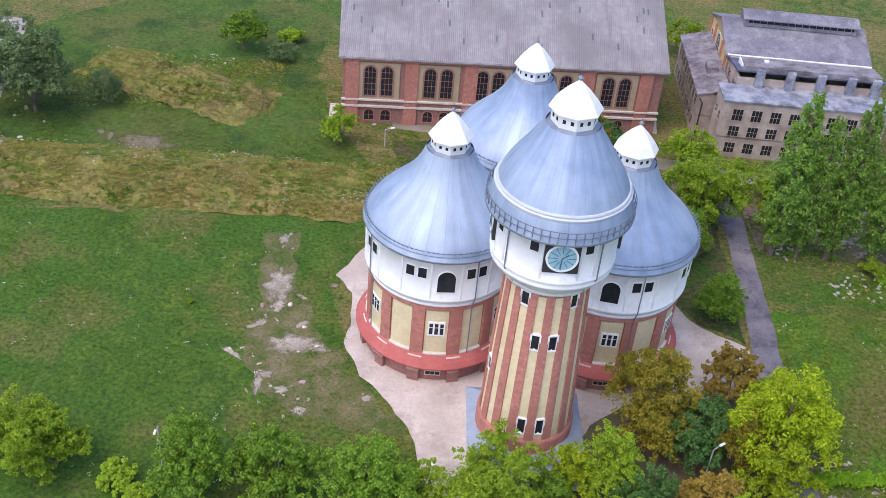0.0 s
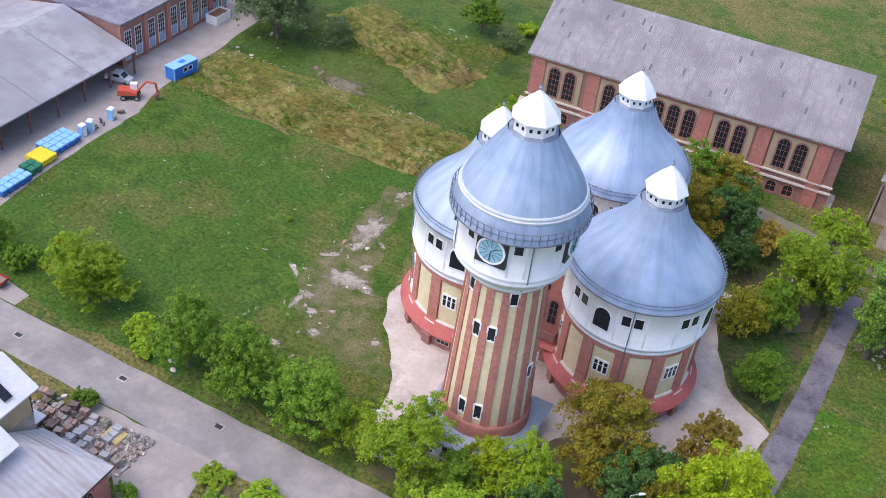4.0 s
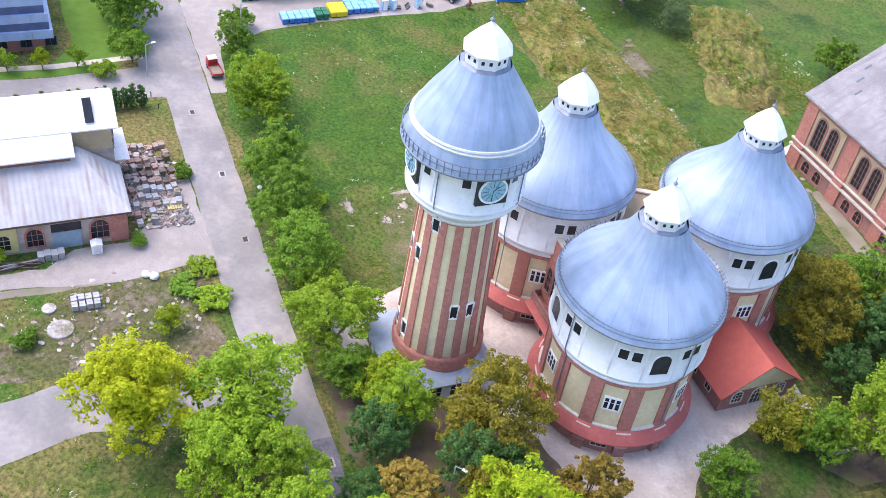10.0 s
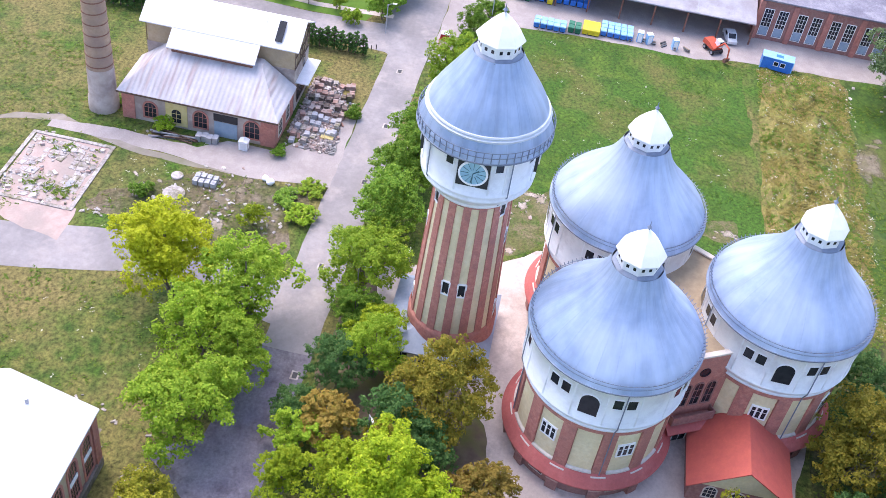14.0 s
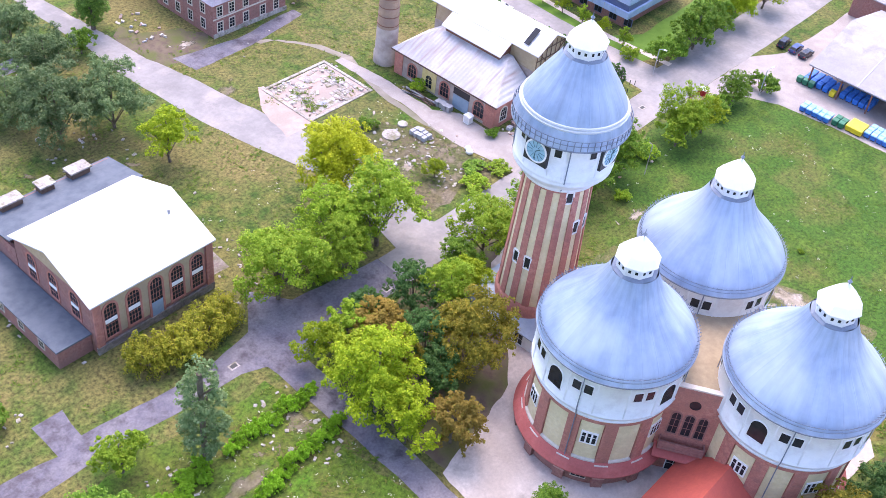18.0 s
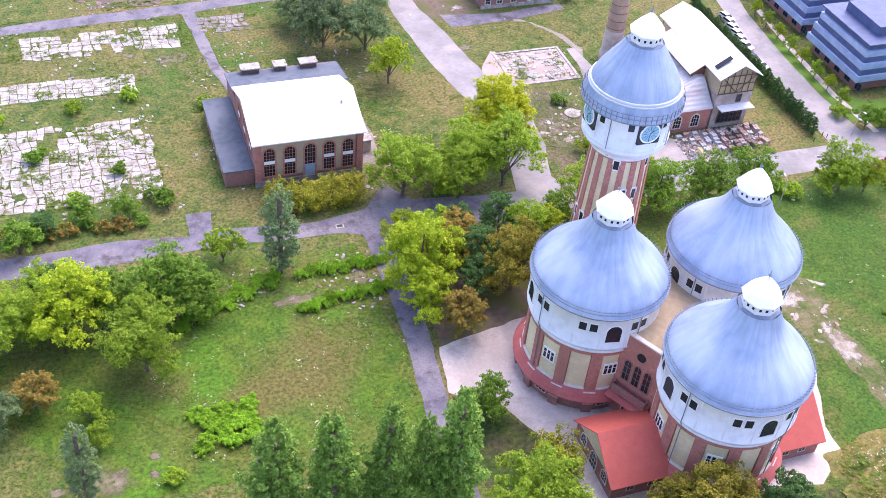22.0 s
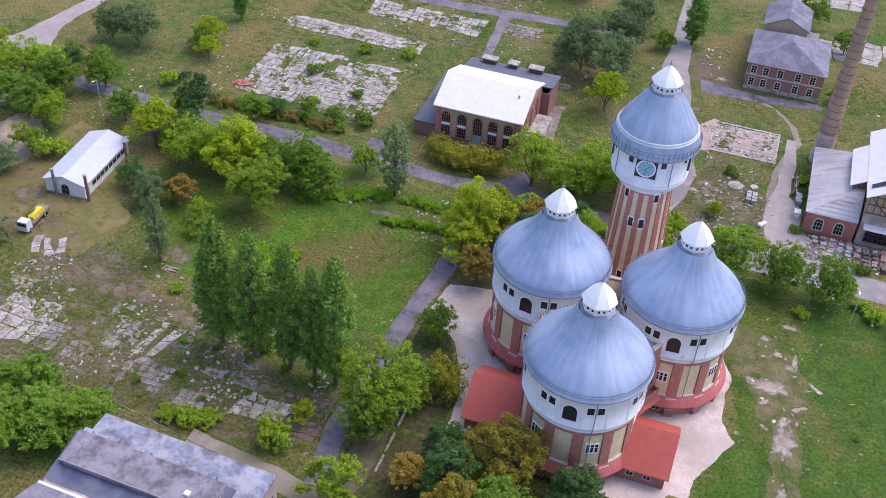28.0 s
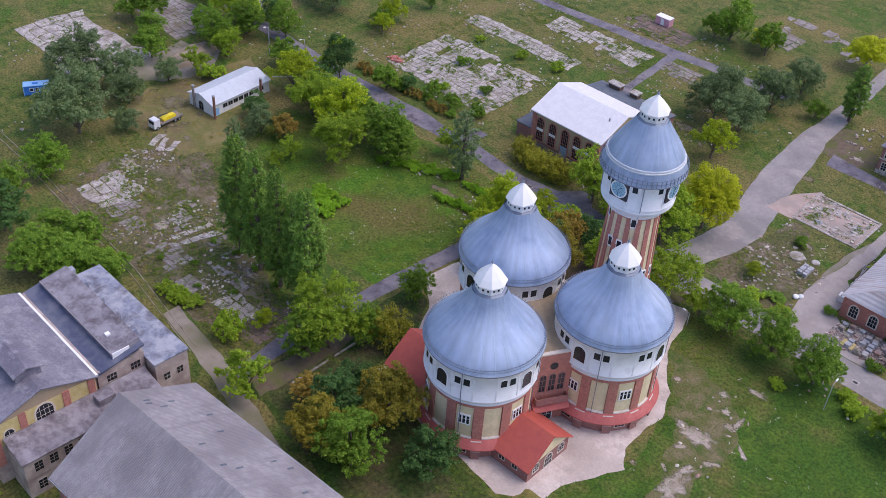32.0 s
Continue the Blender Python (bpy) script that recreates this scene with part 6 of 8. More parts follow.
walls(cw, 39.2, 68.5, 47.6, 54.0, 7.0, M_GREYPLASTER, name="wing_wall")
part("wing_roof", box(39.0, 68.8, 47.4, 54.2, 7.0, 7.3), M_MOTTLED, cw, "mottled blue-grey concrete roof")
for x in (46, 51.5, 57, 62.5, 67):
    part("roof_upstand", box(x - 0.7, x + 0.7, 53.2, 54.3, 7.3, 10.7), M_MOTTLED, cw, "stained concrete roof upstand")
walls(cw, 42.2, 68.5, 54.2, 63.0, 8.6, M_GREYPLASTER, name="nave_wall")
bm = bmesh.new()
v = [bm.verts.new(p) for p in ((41.9, 54.0, 10.2), (68.8, 54.0, 10.2), (68.8, 63.4, 8.4), (41.9, 63.4, 8.4))]
w = [bm.verts.new(p.co - Vector((0, 0, 0.3))) for p in v]
bm.faces.new(v)
bm.faces.new(w[::-1])
for i in range(4):
    bm.faces.new((v[i], w[i], w[(i + 1) % 4], v[(i + 1) % 4]))
bmesh.ops.recalc_face_normals(bm, faces=bm.faces[:])
part("felt_roof", bm, M_BLUEROOF, cw, "dark blue-grey felt roof")
bm = bmesh.new()
u, w = [[bm.verts.new((x, y, z)) for y, z in ((54.1, 9.9), (54.1, 11.0), (59.4, 10.15), (59.4, 8.9))] for x in (43.2, 68.0)]
bm.faces.new(u)
bm.faces.new(w[::-1])
for i in range(4):
    bm.faces.new((u[i], w[i], w[(i + 1) % 4], u[(i + 1) % 4]))
bmesh.ops.recalc_face_normals(bm, faces=bm.faces[:])
part("raised_roof", bm, M_SOOTY, cw, "sooty raised roof strip")
part("fascia", box(43.0, 68.0, 59.4, 59.52, 9.9, 10.22), M_GREYROOF, cw, "pale edge of the raised roof")
part("end_panel", box(43.0, 43.2, 56.2, 59.4, 9.0, 10.3), M_BRIGHT, cw, "white sheet end panel")
part("roof_vent", box(47.2, 48.0, 57.2, 58.0, 10.3, 10.8), M_BRIGHT, cw, "small white roof vent")
part("flashing_strip", box(41.8, 68.9, 63.0, 64.3, 8.5, 8.85), M_BRIGHT, cw, "peeling white flashing strip")
for y in (56, 60.5):
    window(cw, face_at(42.18, y, 5.6, "w"), 1.8, 1.5, False, M_GREYPLASTER, 3, 2, 0.15, 0.05)
walls(cw, 42.0, 68.5, 63.4, 82.0, 8.6, M_GREYPLASTER, name="hall_wall")
part("hall_roof", gable_roof(42.0, 68.5, 63.6, 82.0, 8.7, 12.2, "x", 0.6), M_SLATEGREY, cw, "slate-grey sheet roof")
part("roof_monitor", box(45.5, 67.0, 70.6, 75.0, 11.6, 13.2), M_SLATEGREY, cw)
part("roof_monitor_lid", gable_roof(45.2, 67.2, 70.4, 75.2, 13.2, 14.1, "x", 0.2, 0.2), M_SLATEGREY, cw)
part("gable", gable_end((42.0, 82.0), (42.0, 63.6), 0, 8.6, 12.0, 0.4), M_OCHRE, cw)
part("gable_wall", box(41.9, 42.02, 63.6, 82.0, 4, 8.6), M_YELLOWWALL, cw, "yellow plaster gable wall")
for y in (64.4, 68.9, 76.5, 81.2):
    part("pilaster", box(41.7, 41.95, y - 0.6, y + 0.6, 0, 8.8), M_BRICK, cw)
window(cw, face_at(41.88, 72.8, 5.0, "w"), 3.0, 3.4, True, M_STONE, 4, 3, 0.3, 0.06)
window(cw, face_at(41.88, 79, 4.6, "w"), 1.6, 2.2, True, M_STONE, 2, 2, 0.2, 0.06)
walls(cw, 36.2, 41.7, 55.0, 80.0, 4.3, M_GREYPLASTER, 0.4, name="lean_to_wall")
bm = bmesh.new()
v = [bm.verts.new(p) for p in ((35.8, 54.7, 4.3), (41.8, 54.7, 5.6), (41.8, 80.3, 5.6), (35.8, 80.3, 4.3))]
w = [bm.verts.new(p.co - Vector((0, 0, 0.25))) for p in v]
bm.faces.new(v)
bm.faces.new(w[::-1])
for i in range(4):
    bm.faces.new((v[i], w[i], w[(i + 1) % 4], v[(i + 1) % 4]))
bmesh.ops.recalc_face_normals(bm, faces=bm.faces[:])
part("lean_to_roof", bm, M_SOOTY, cw, "mottled lean-to roof")
part("roof_hatch", box(38.5, 40.5, 62, 65, 5.0, 6.3), M_SOOTY, cw)
for i in range(9):
    window(cw, face_at(36.18, 56.8 + i * 2.6, 1.2, "w"), 1.4, 2.0, False, M_GREYPLASTER, 2, 3, 0.15, 0.05)
for i in range(8):
    window(cw, face_at(42 + i * 3.4, 47.58, 3.4, "s"), 1.8, 2.2, False, M_GREYPLASTER, 3, 2, 0.15, 0.05)

# the long open shed and the brick works beyond the yard
ws = thing("open_shed", (0, 0, 0), "long open-fronted store shed with pale sheet roof", "building")
part("back_wall", box(-106, -105.5, -21.6, 24.4, -0.2, 6.6), M_GREYPLASTER, ws)
part("end_wall", box(-130, -106, -22.6, -22.0, -0.2, 5.0), M_GREYPLASTER, ws)
bm = bmesh.new()
v = [bm.verts.new(p) for p in ((-95.2, -22.6, 5.0), (-95.2, 24.6, 5.0), (-112, 24.6, 9.2), (-112, -22.6, 9.2), (-130, 24.6, 5.2), (-130, -22.6, 5.2))]
bm.faces.new((v[0], v[1], v[2], v[3]))
bm.faces.new((v[3], v[2], v[4], v[5]))
ext = bmesh.ops.extrude_face_region(bm, geom=bm.faces[:])
for q in [g for g in ext["geom"] if isinstance(g, bmesh.types.BMVert)]:
    q.co.z -= 0.25
bmesh.ops.recalc_face_normals(bm, faces=bm.faces[:])
part("roof", bm, M_GREYSHEET, ws, "pale grey sheet roof")
for i in range(3):
    part("roof_joint", box(-112, -95.2, -12 + i * 12.4, -11.8 + i * 12.4, 0, 0.08), M_METAL, ws).matrix_basis = Matrix.Translation((0, 0, 5.06)) @ Matrix.Translation((-95.2, 0, 0)) @ Matrix.Rotation(math.atan2(4.2, 16.8), 4, "Y") @ Matrix.Translation((95.2, 0, 0))
for i in range(8):
    part("post", box(-96.0, -95.7, -21.9 + i * 6.6, -21.6 + i * 6.6, -0.2, 4.9), M_RUST, ws)
for i in range(12):
    y = -10 + i * 2.9
    part("door", box(-105.5, -105.38, y, y + 2.0, 0, 2.6 + 0.5 * (i % 2)), (M_BLUEDOOR, M_GREYPLASTER, M_METAL)[i % 3], ws)
bk = thing("store_block", (0, 0, 0), "long low shed with grey roof behind the yard", "building")
walls(bk, -165, -132, -30, 40, 6, M_BRICKDARK)
part("roof", gable_roof(-165, -132, -30, 40, 6.1, 10.5, "y", 0.6), M_GREYSHEET, bk)
wk = thing("brick_works", (0, 0, 0), "brick works building with tall paired blue-white windows", "building")
walls(wk, -128, -99.2, 25.2, 57.5, 8.6, M_BRICKDARK)
part("flat_roof", box(-128.3, -98.9, 24.9, 57.8, 8.6, 8.9), M_SLATEGREY, wk, "grey felt roof")
for i in range(5):
    y = 27.0 + i * 6.7
    part("pilaster", box(-99.2, -98.9, y - 1.7 + 6.7 * 0 - 0.5, y - 1.2, 0, 8.4), M_BRICK, wk)
    for dy in (0, 2.9):
        fr = window(wk, face_at(-99.18, y + dy, 1.0, "e"), 1.7, 5.8, False, M_BRIGHT, 3, 6, 0.12, 0.06)
        piece("blue_panel", shared("works_panel", lambda: (box(-0.8, 0.8, -0.05, 0, 0.1, 1.9), M_BLUEDOOR)), fr, Matrix.Identity(4), "pale blue lower panel")

# the glazed offices
def office(x0, x1, y0, y1, label):
    th = thing("office_block", (0, 0, 0), label, "building", "glazed offices")
    walls(th, x0 + 1.5, x1 - 1.5, y0 + 1.5, y1 - 1.5, 3.4, M_BRICKDARK)
    for i in range(3):
        z = 3.0 + i * 2.9
        e = 0.5 * i
        part("floor_band", box(x0 + e, x1 - e, y0 + e, y1 - e, z, z + 1.5), M_GLASSBLUE, th, "pale blue spandrel glazing")
        part("window_band", box(x0 + e + 0.5, x1 - e - 0.5, y0 + e + 0.5, y1 - e - 0.5, z + 1.5, z + 2.9), M_NAVY, th, "dark ribbon windows")
        n = int((y1 - y0) / 3)
        for k in range(n):
            for x in (x0 + e - 0.04, x1 - e - 0.04):
                part("mullion", box(x, x + 0.08, y0 + 1.6 + k * 3, y0 + 1.7 + k * 3, z, z + 1.5), M_METAL, th)
    part("roof", box(x0 + 0.8, x1 - 0.8, y0 + 0.8, y1 - 0.8, 11.7, 12.0), M_NAVY, th, "dark blue flat roof")
    part("plant_room", box(x0 + 5, x1 - 5, y0 + 4, y1 - 4, 12.0, 14.2), M_NAVY, th)
    for k in range(int((y1 - y0) / 4)):
        window(th, face_at(x1 - 1.48, y0 + 3.5 + k * 4, 0.8, "e"), 1.8, 1.7, False, M_NAVY, 2, 1, 0.1, 0.05)
    return th


office(-106, -82.5, -79, -59, "three-storey office with blue glazed bands on brick base")
office(-108, -84.5, -108, -84, "three-storey blue glazed office set back behind lawn")

# the white shed by the dry field
sh = thing("white_shed", (117.2, -14.0, 0), "long white boiler shed with grey sheet roof", "building")
sh.matrix_basis = Matrix.Translation((117.2, -14.0, 0)) @ Matrix.Rotation(radians(3), 4, "Z")
walls(sh, -4.6, 4.6, -9.2, 9.2, 3.2, M_WHITE, 0.3)
part("roof", gable_roof(-4.6, 4.6, -9.2, 9.2, 3.3, 4.9, "y", 0.35, 0.15), M_PALEZINC, sh, "pale blue-grey sheet roof")
for y in (-9.2, 9.2):
    part("gable", gable_end((4.6, y), (-4.6, y), 0, 3.2, 4.7, 0.2) if y > 0 else gable_end((-4.6, y), (4.6, y), 0, 3.2, 4.7, 0.2), M_WHITE, sh)
for i in range(8):
    window(sh, face_at(-4.61, -6.5 + i * 1.7, 1.4, "w"), 1.3, 1.0, False, M_METAL, 2, 1, 0.08, 0.04)
part("door", box(-4.68, -4.6, 7.4, 8.4, 0, 2.1), M_SKYBLUE, sh, "pale blue door")
window(sh, face_at(0, 9.22, 0.2, "n"), 1.6, 2.4, True, M_METAL, 2, 2, 0.12, 0.05)
# lattice masts by the shed, simplified to plain capped pipes
for i, (x, y) in enumerate(((1.4, 9.9), (-6.0, 9.2), (-6.6, -4.8), (-6.2, -18.6))):
    mast = thing("flue", (117.2 + x, -14.0 + y, 0), "rusty brown steel flue beside the shed", "flue", "flues")
    bm = bmesh.new()
    rod(bm, (0, 0, -0.2), (0, 0, 6.4 if i < 3 else 4.6), 0.32, 8)
    part("pipe", bm, M_RUST if i else M_CONCDARK, mast)
    part("cap", lathe([(0.33, 0), (0.42, 0), (0.42, 0.25), (0, 0.4)], 10), M_METAL, mast).matrix_basis = Matrix.Translation((0, 0, 6.35 if i < 3 else 4.55))
bm = bmesh.new()
rod(bm, (113.5, -22.6, 4.4), (108, -29.5, 4.4), 0.16, 6)
rod(bm, (108, -29.5, 4.4), (108, -29.5, 0), 0.1, 6)
rod(bm, (113.5, -22.6, 4.4), (113.5, -22.6, 0), 0.1, 6)
tagged(link("steam_pipe", bm, M_BRIGHT), "pale overhead steam pipe on posts", "pipe")



# ---- vehicles, yard goods and small things ----
def wheel(parent, x, y, r, w):
    bm = lathe([(0, -w / 2), (r * 0.9, -w / 2), (r, -w * 0.3), (r, w * 0.3), (r * 0.9, w / 2), (0, w / 2)], 14)
    bm.transform(Matrix.Translation((x, y, r)) @ Matrix.Rotation(math.pi / 2, 4, "X"))
    t = part("tyre", bm, M_TYRE, parent, "black rubber tyre")
    bm = lathe([(0, -w / 2 - 0.01), (r * 0.58, -w / 2 - 0.01), (r * 0.58, w / 2 + 0.01), (0, w / 2 + 0.01)], 10)
    bm.transform(Matrix.Translation((x, y, r)) @ Matrix.Rotation(math.pi / 2, 4, "X"))
    part("rim", bm, M_METAL, t, "grey steel rim")


def prism(profile, y0, y1, taper=0.0):
    """A side outline (x, z) drawn out in y; the upper points draw in by taper."""
    bm = bmesh.new()
    zs = [z for _, z in profile]
    lo, hi = min(zs), max(zs)
    rows = []
    for y, s in ((y0, 1), (y1, -1)):
        rows.append([bm.verts.new((x, y + s * taper * (z - lo) / (hi - lo), z)) for x, z in profile])
    n = len(profile)
    bm.faces.new(rows[0])
    bm.faces.new(rows[1][::-1])
    for i in range(n):
        bm.faces.new((rows[0][i], rows[1][i], rows[1][(i + 1) % n], rows[0][(i + 1) % n]))
    bmesh.ops.recalc_face_normals(bm, faces=bm.faces[:])
    return bm


def car(x, y, turn, paint, label, van=False):
    th = thing("parked_car", Matrix.Translation((x, y, 0.04)) @ Matrix.Rotation(radians(turn), 4, "Z"), label, "car", "parked cars")
    h = 1.9 if van else 1.42
    low = [(-2.15, 0.32), (2.1, 0.32), (2.2, 0.62), (2.05, 0.86), (1.15, 0.98), (-2.1, 1.0), (-2.2, 0.7)]
    part("body", prism(low, -0.86, 0.86, 0.06), paint, th)
    top = [(1.1, 0.97), (0.35, h - 0.06), (-1.5, h), (-2.05, 1.0)] if not van else [(1.3, 0.97), (0.75, h - 0.06), (-2.0, h), (-2.1, 1.0)]
    cab = part("cabin_glass", prism(top, -0.8, 0.8, 0.17), M_DARK, th, "dark tinted glass")
    rf = [(0.36, h - 0.07), (0.3, h - 0.01), (-1.45, h + 0.03), (-1.6, h - 0.04)] if not van else [(0.8, h - 0.08), (0.7, h), (-1.95, h + 0.03), (-2.05, h - 0.06)]
    part("roof_panel", prism(rf, -0.65, 0.65, 0.02), paint, cab)
    for wx in (-1.35, 1.35):
        for wy in (-0.78, 0.78):
            wheel(th, wx, wy, 0.32, 0.2)
    for s in (-0.6, 0.6):
        part("headlight", box(2.08, 2.2, s - 0.18, s + 0.18, 0.62, 0.78), M_BRIGHT, th, "clear headlight")
        part("tail_light", box(-2.23, -2.12, s - 0.16, s + 0.16, 0.68, 0.86), M_REDCAR, th, "red tail light")
    return th


def truck():
    th = thing("pickup_truck", Matrix.Translation((-72.4, -33.9, 0.03)) @ Matrix.Rotation(radians(184), 4, "Z"), "small red flatbed truck with white cab roof", "truck")
    part("chassis", box(-2.4, 2.2, -0.75, 0.75, 0.45, 0.7), M_BLACK, th)
    part("cab", prism([(0.75, 0.6), (2.35, 0.6), (2.4, 1.3), (2.1, 2.05), (0.85, 2.08), (0.75, 1.9)], -0.88, 0.88, 0.08), M_REDCAR, th, "red painted cab")
    part("cab_roof", prism([(0.7, 2.06), (2.15, 2.03), (2.0, 2.2), (0.8, 2.22)], -0.8, 0.8, 0.05), M_BRIGHT, th, "white cab roof")
    part("windscreen", box(2.2, 2.36, -0.72, 0.72, 1.35, 1.95), M_DARK, th)
    bed = part("bed", box(-2.6, 0.6, -0.98, 0.98, 0.72, 0.85), M_WOOD, th, "worn wooden load bed")
    for b in ((-2.6, 0.6, -1.0, -0.94), (-2.6, 0.6, 0.94, 1.0), (-2.62, -2.56, -1.0, 1.0), (0.56, 0.62, -1.0, 1.0)):
        part("side_board", box(*b, 0.85, 1.2), M_REDCAR, bed, "red drop side")
    for wx in (-1.7, 1.5):
        for wy in (-0.82, 0.82):
            wheel(th, wx, wy, 0.38, 0.26)


truck()


def van_white():
    th = thing("white_van", Matrix.Translation((-96.2, 20.6, 0.03)) @ Matrix.Rotation(radians(12), 4, "Z"), "white pick-up van under the shed eaves", "van")
    part("body", prism([(-2.5, 0.4), (2.4, 0.4), (2.45, 1.0), (1.5, 1.2), (0.7, 2.0), (-0.9, 2.05), (-0.9, 1.1), (-2.5, 1.1)], -0.95, 0.95, 0.08), M_CARWHITE, th)
    part("windscreen", prism([(1.48, 1.2), (1.52, 1.24), (0.78, 1.96), (0.72, 1.92)], -0.75, 0.75, 0.02), M_DARK, th)
    for s in (-0.93, 0.9):
        part("side_window", box(-0.7, 0.6, s, s + 0.03, 1.3, 1.85), M_DARK, th)
    for wx in (-1.6, 1.6):
        for wy in (-0.85, 0.85):
            wheel(th, wx, wy, 0.34, 0.22)


van_white()


def excavator():
    th = thing("excavator", Matrix.Translation((-90.6, 17.2, 0.03)) @ Matrix.Rotation(radians(35), 4, "Z"), "orange-red wheeled excavator with folded arm", "excavator")
    part("undercarriage", box(-1.6, 1.6, -1.0, 1.0, 0.5, 0.95), M_BLACK, th)
    for wx in (-1.2, 1.2):
        for wy in (-1.1, 1.1):
            wheel(th, wx, wy, 0.52, 0.4)
    part("upper_body", prism([(-2.2, 1.0), (1.3, 1.0), (1.3, 1.4), (-0.4, 1.9), (-2.1, 2.0)], -1.15, 1.15, 0.1), M_ORANGE, th, "orange-red engine cover")
    part("cab", box(0.0, 1.3, 0.1, 1.1, 1.4, 2.75), M_BRIGHT, th, "white framed operator cab")
    part("cab_glass", box(0.1, 1.33, 0.2, 1.13, 1.7, 2.6), M_DARK, th)
    bm = bmesh.new()
    for a, b in (((1.2, -0.3, 1.5), (3.0, -0.3, 3.6)), ((3.0, -0.3, 3.6), (4.6, -0.3, 3.3)), ((4.6, -0.3, 3.3), (4.9, -0.3, 1.3))):
        rod(bm, a, b, 0.2, 4)
    part("arm", bm, M_ORANGE, th, "orange-red digging arm")
    part("bucket", prism([(4.6, 1.3), (5.1, 1.4), (5.0, 0.5), (4.5, 0.3), (4.2, 0.7)], -0.8, 0.2), M_RUST, th, "rusty digging bucket")


excavator()


def site_cabin(x, y, turn, label):
    th = thing("site_cabin", Matrix.Translation((x, y, 0.04)) @ Matrix.Rotation(radians(turn), 4, "Z"), label, "cabin")
    part("body", box(-3.05, 3.05, -1.22, 1.22, 0.15, 2.6), M_BLUE, th, "blue steel cabin body")
    part("roof", box(-3.1, 3.1, -1.28, 1.28, 2.6, 2.72), M_SKYBLUE, th, "light blue roof")
    part("roof_sign", box(-0.5, 0.9, -0.5, 0.5, 2.72, 2.75), M_BLUE, th)
    for x_ in (-0.2, 1.1):
        window(th, face_at(x_, -1.23, 1.2, "s"), 0.8, 0.8, False, M_BRIGHT, 1, 1, 0.1, 0.04)
        window(th, face_at(x_, 1.23, 1.2, "n"), 0.8, 0.8, False, M_BRIGHT, 1, 1, 0.1, 0.04)
    for cx in (-3.0, 3.0):
        for cy in (-1.2, 1.2):
            part("corner_post", box(cx - 0.09, cx + 0.09, cy - 0.09, cy + 0.09, 0, 2.65), M_SKYBLUE, th)


site_cabin(-88.8, 29.6, 83, "blue site cabin container with light roof")
site_cabin(150, 21, 60, "blue container cabin behind willow trees")


def bin_kind(body, lid, label):
    th = thing("waste_container", (0, 0, -50), label, "bin", "waste containers in the yard")
    part("body", prism([(-0.52, 0.15), (0.52, 0.15), (0.66, 1.1), (-0.66, 1.1)], -0.52, 0.52, -0.06), body, th)
    part("lid", prism([(-0.7, 1.1), (0.7, 1.1), (0.62, 1.28), (-0.5, 1.36)], -0.6, 0.6, 0.05), lid, th)
    for s in (-0.45, 0.45):
        part("caster", box(s - 0.07, s + 0.07, -0.4, 0.4, 0, 0.15), M_TYRE, th)
    return th


def bins(kind_, x0, y0, nx, ny, dx=1.45, dy=1.3, first=[True]):
    for i in range(nx):
        for j in range(ny):
            m = Matrix.Translation((x0 - i * dx + 0.06 * math.sin(i * 5 + j * 3), y0 + j * dy + 0.05 * math.sin(i + j * 7), 0.03)) @ Matrix.Rotation(0.05 * math.sin(i * 3 + j), 4, "Z")
            if kind_.location.z < -10:
                kind_.matrix_basis = m
            else:
                copy_thing(kind_, m)


B1 = bin_kind(M_BLUE, M_SKYBLUE, "blue plastic waste container with light lid")
B2 = bin_kind(M_YELLOWP, M_YELLOWP, "yellow plastic waste container")
B3 = bin_kind(M_GREENP, M_GREENP, "dark green plastic waste container")
B4 = bin_kind(M_BLUE, M_BLUE, "dark blue plastic waste container in stacks")
bins(B1, -86.4, -17.8, 2, 5)
bins(B3, -87.0, -11.0, 2, 2)
bins(B2, -87.4, -8.2, 3, 3, 1.2, 1.1)
bins(B1, -88.2, -4.6, 3, 5)
bins(B4, -96.8, -22.5, 3, 5, 1.5, 1.5)
bins(B4, -97.4, -14.4, 3, 5, 1.5, 1.4)
bins(B2, -96.2, -16.2, 1, 1)
bins(B3, -95.8, -23.5, 1, 3)
bins(B4, -98.8, -22.5, 2, 3, 1.5, 1.6)
for i, (x, y) in enumerate(((-88.6, 2.6), (-88.4, 9.6), (-88.5, 4.4))):
    th = thing("portable_toilet", Matrix.Translation((x, y, 0.03)) @ Matrix.Rotation(0.2 * i, 4, "Z"), "pale blue and white portable cabin", "cabin", "portable cabins")
    part("body", box(-0.55, 0.55, -0.55, 0.55, 0, 2.1), M_SKYBLUE, th)
    part("door", box(0.55, 0.6, -0.4, 0.4, 0.1, 1.9), M_BRIGHT, th, "white door")
    part("roof", prism([(-0.6, 2.1), (0.6, 2.1), (0.4, 2.3), (-0.4, 2.3)], -0.6, 0.6, 0.1), M_BRIGHT, th)
for i in range(6):
    th = thing("junk_pile", Matrix.Translation((-88.2 - 0.3 * (i % 2), 0.6 + i * 2.3, 0.03)) @ Matrix.Rotation(i * 0.8, 4, "Z"), "stack of grey scrap and boards at the yard edge", "scrap", "scrap by the yard")
    rr = random.Random(i)
    for k in range(5):
        part("board", box(-0.7, 0.7, -0.25 + k * 0.1, 0.1 + k * 0.1, k * 0.16, k * 0.16 + 0.14), (M_GREYSTONE, M_WOOD, M_CONCRETE, M_BLACK)[(i + k) % 4], th)
sk = thing("skip", (-100.4, 52, 0), "white open waste skip by the brick works", "skip")
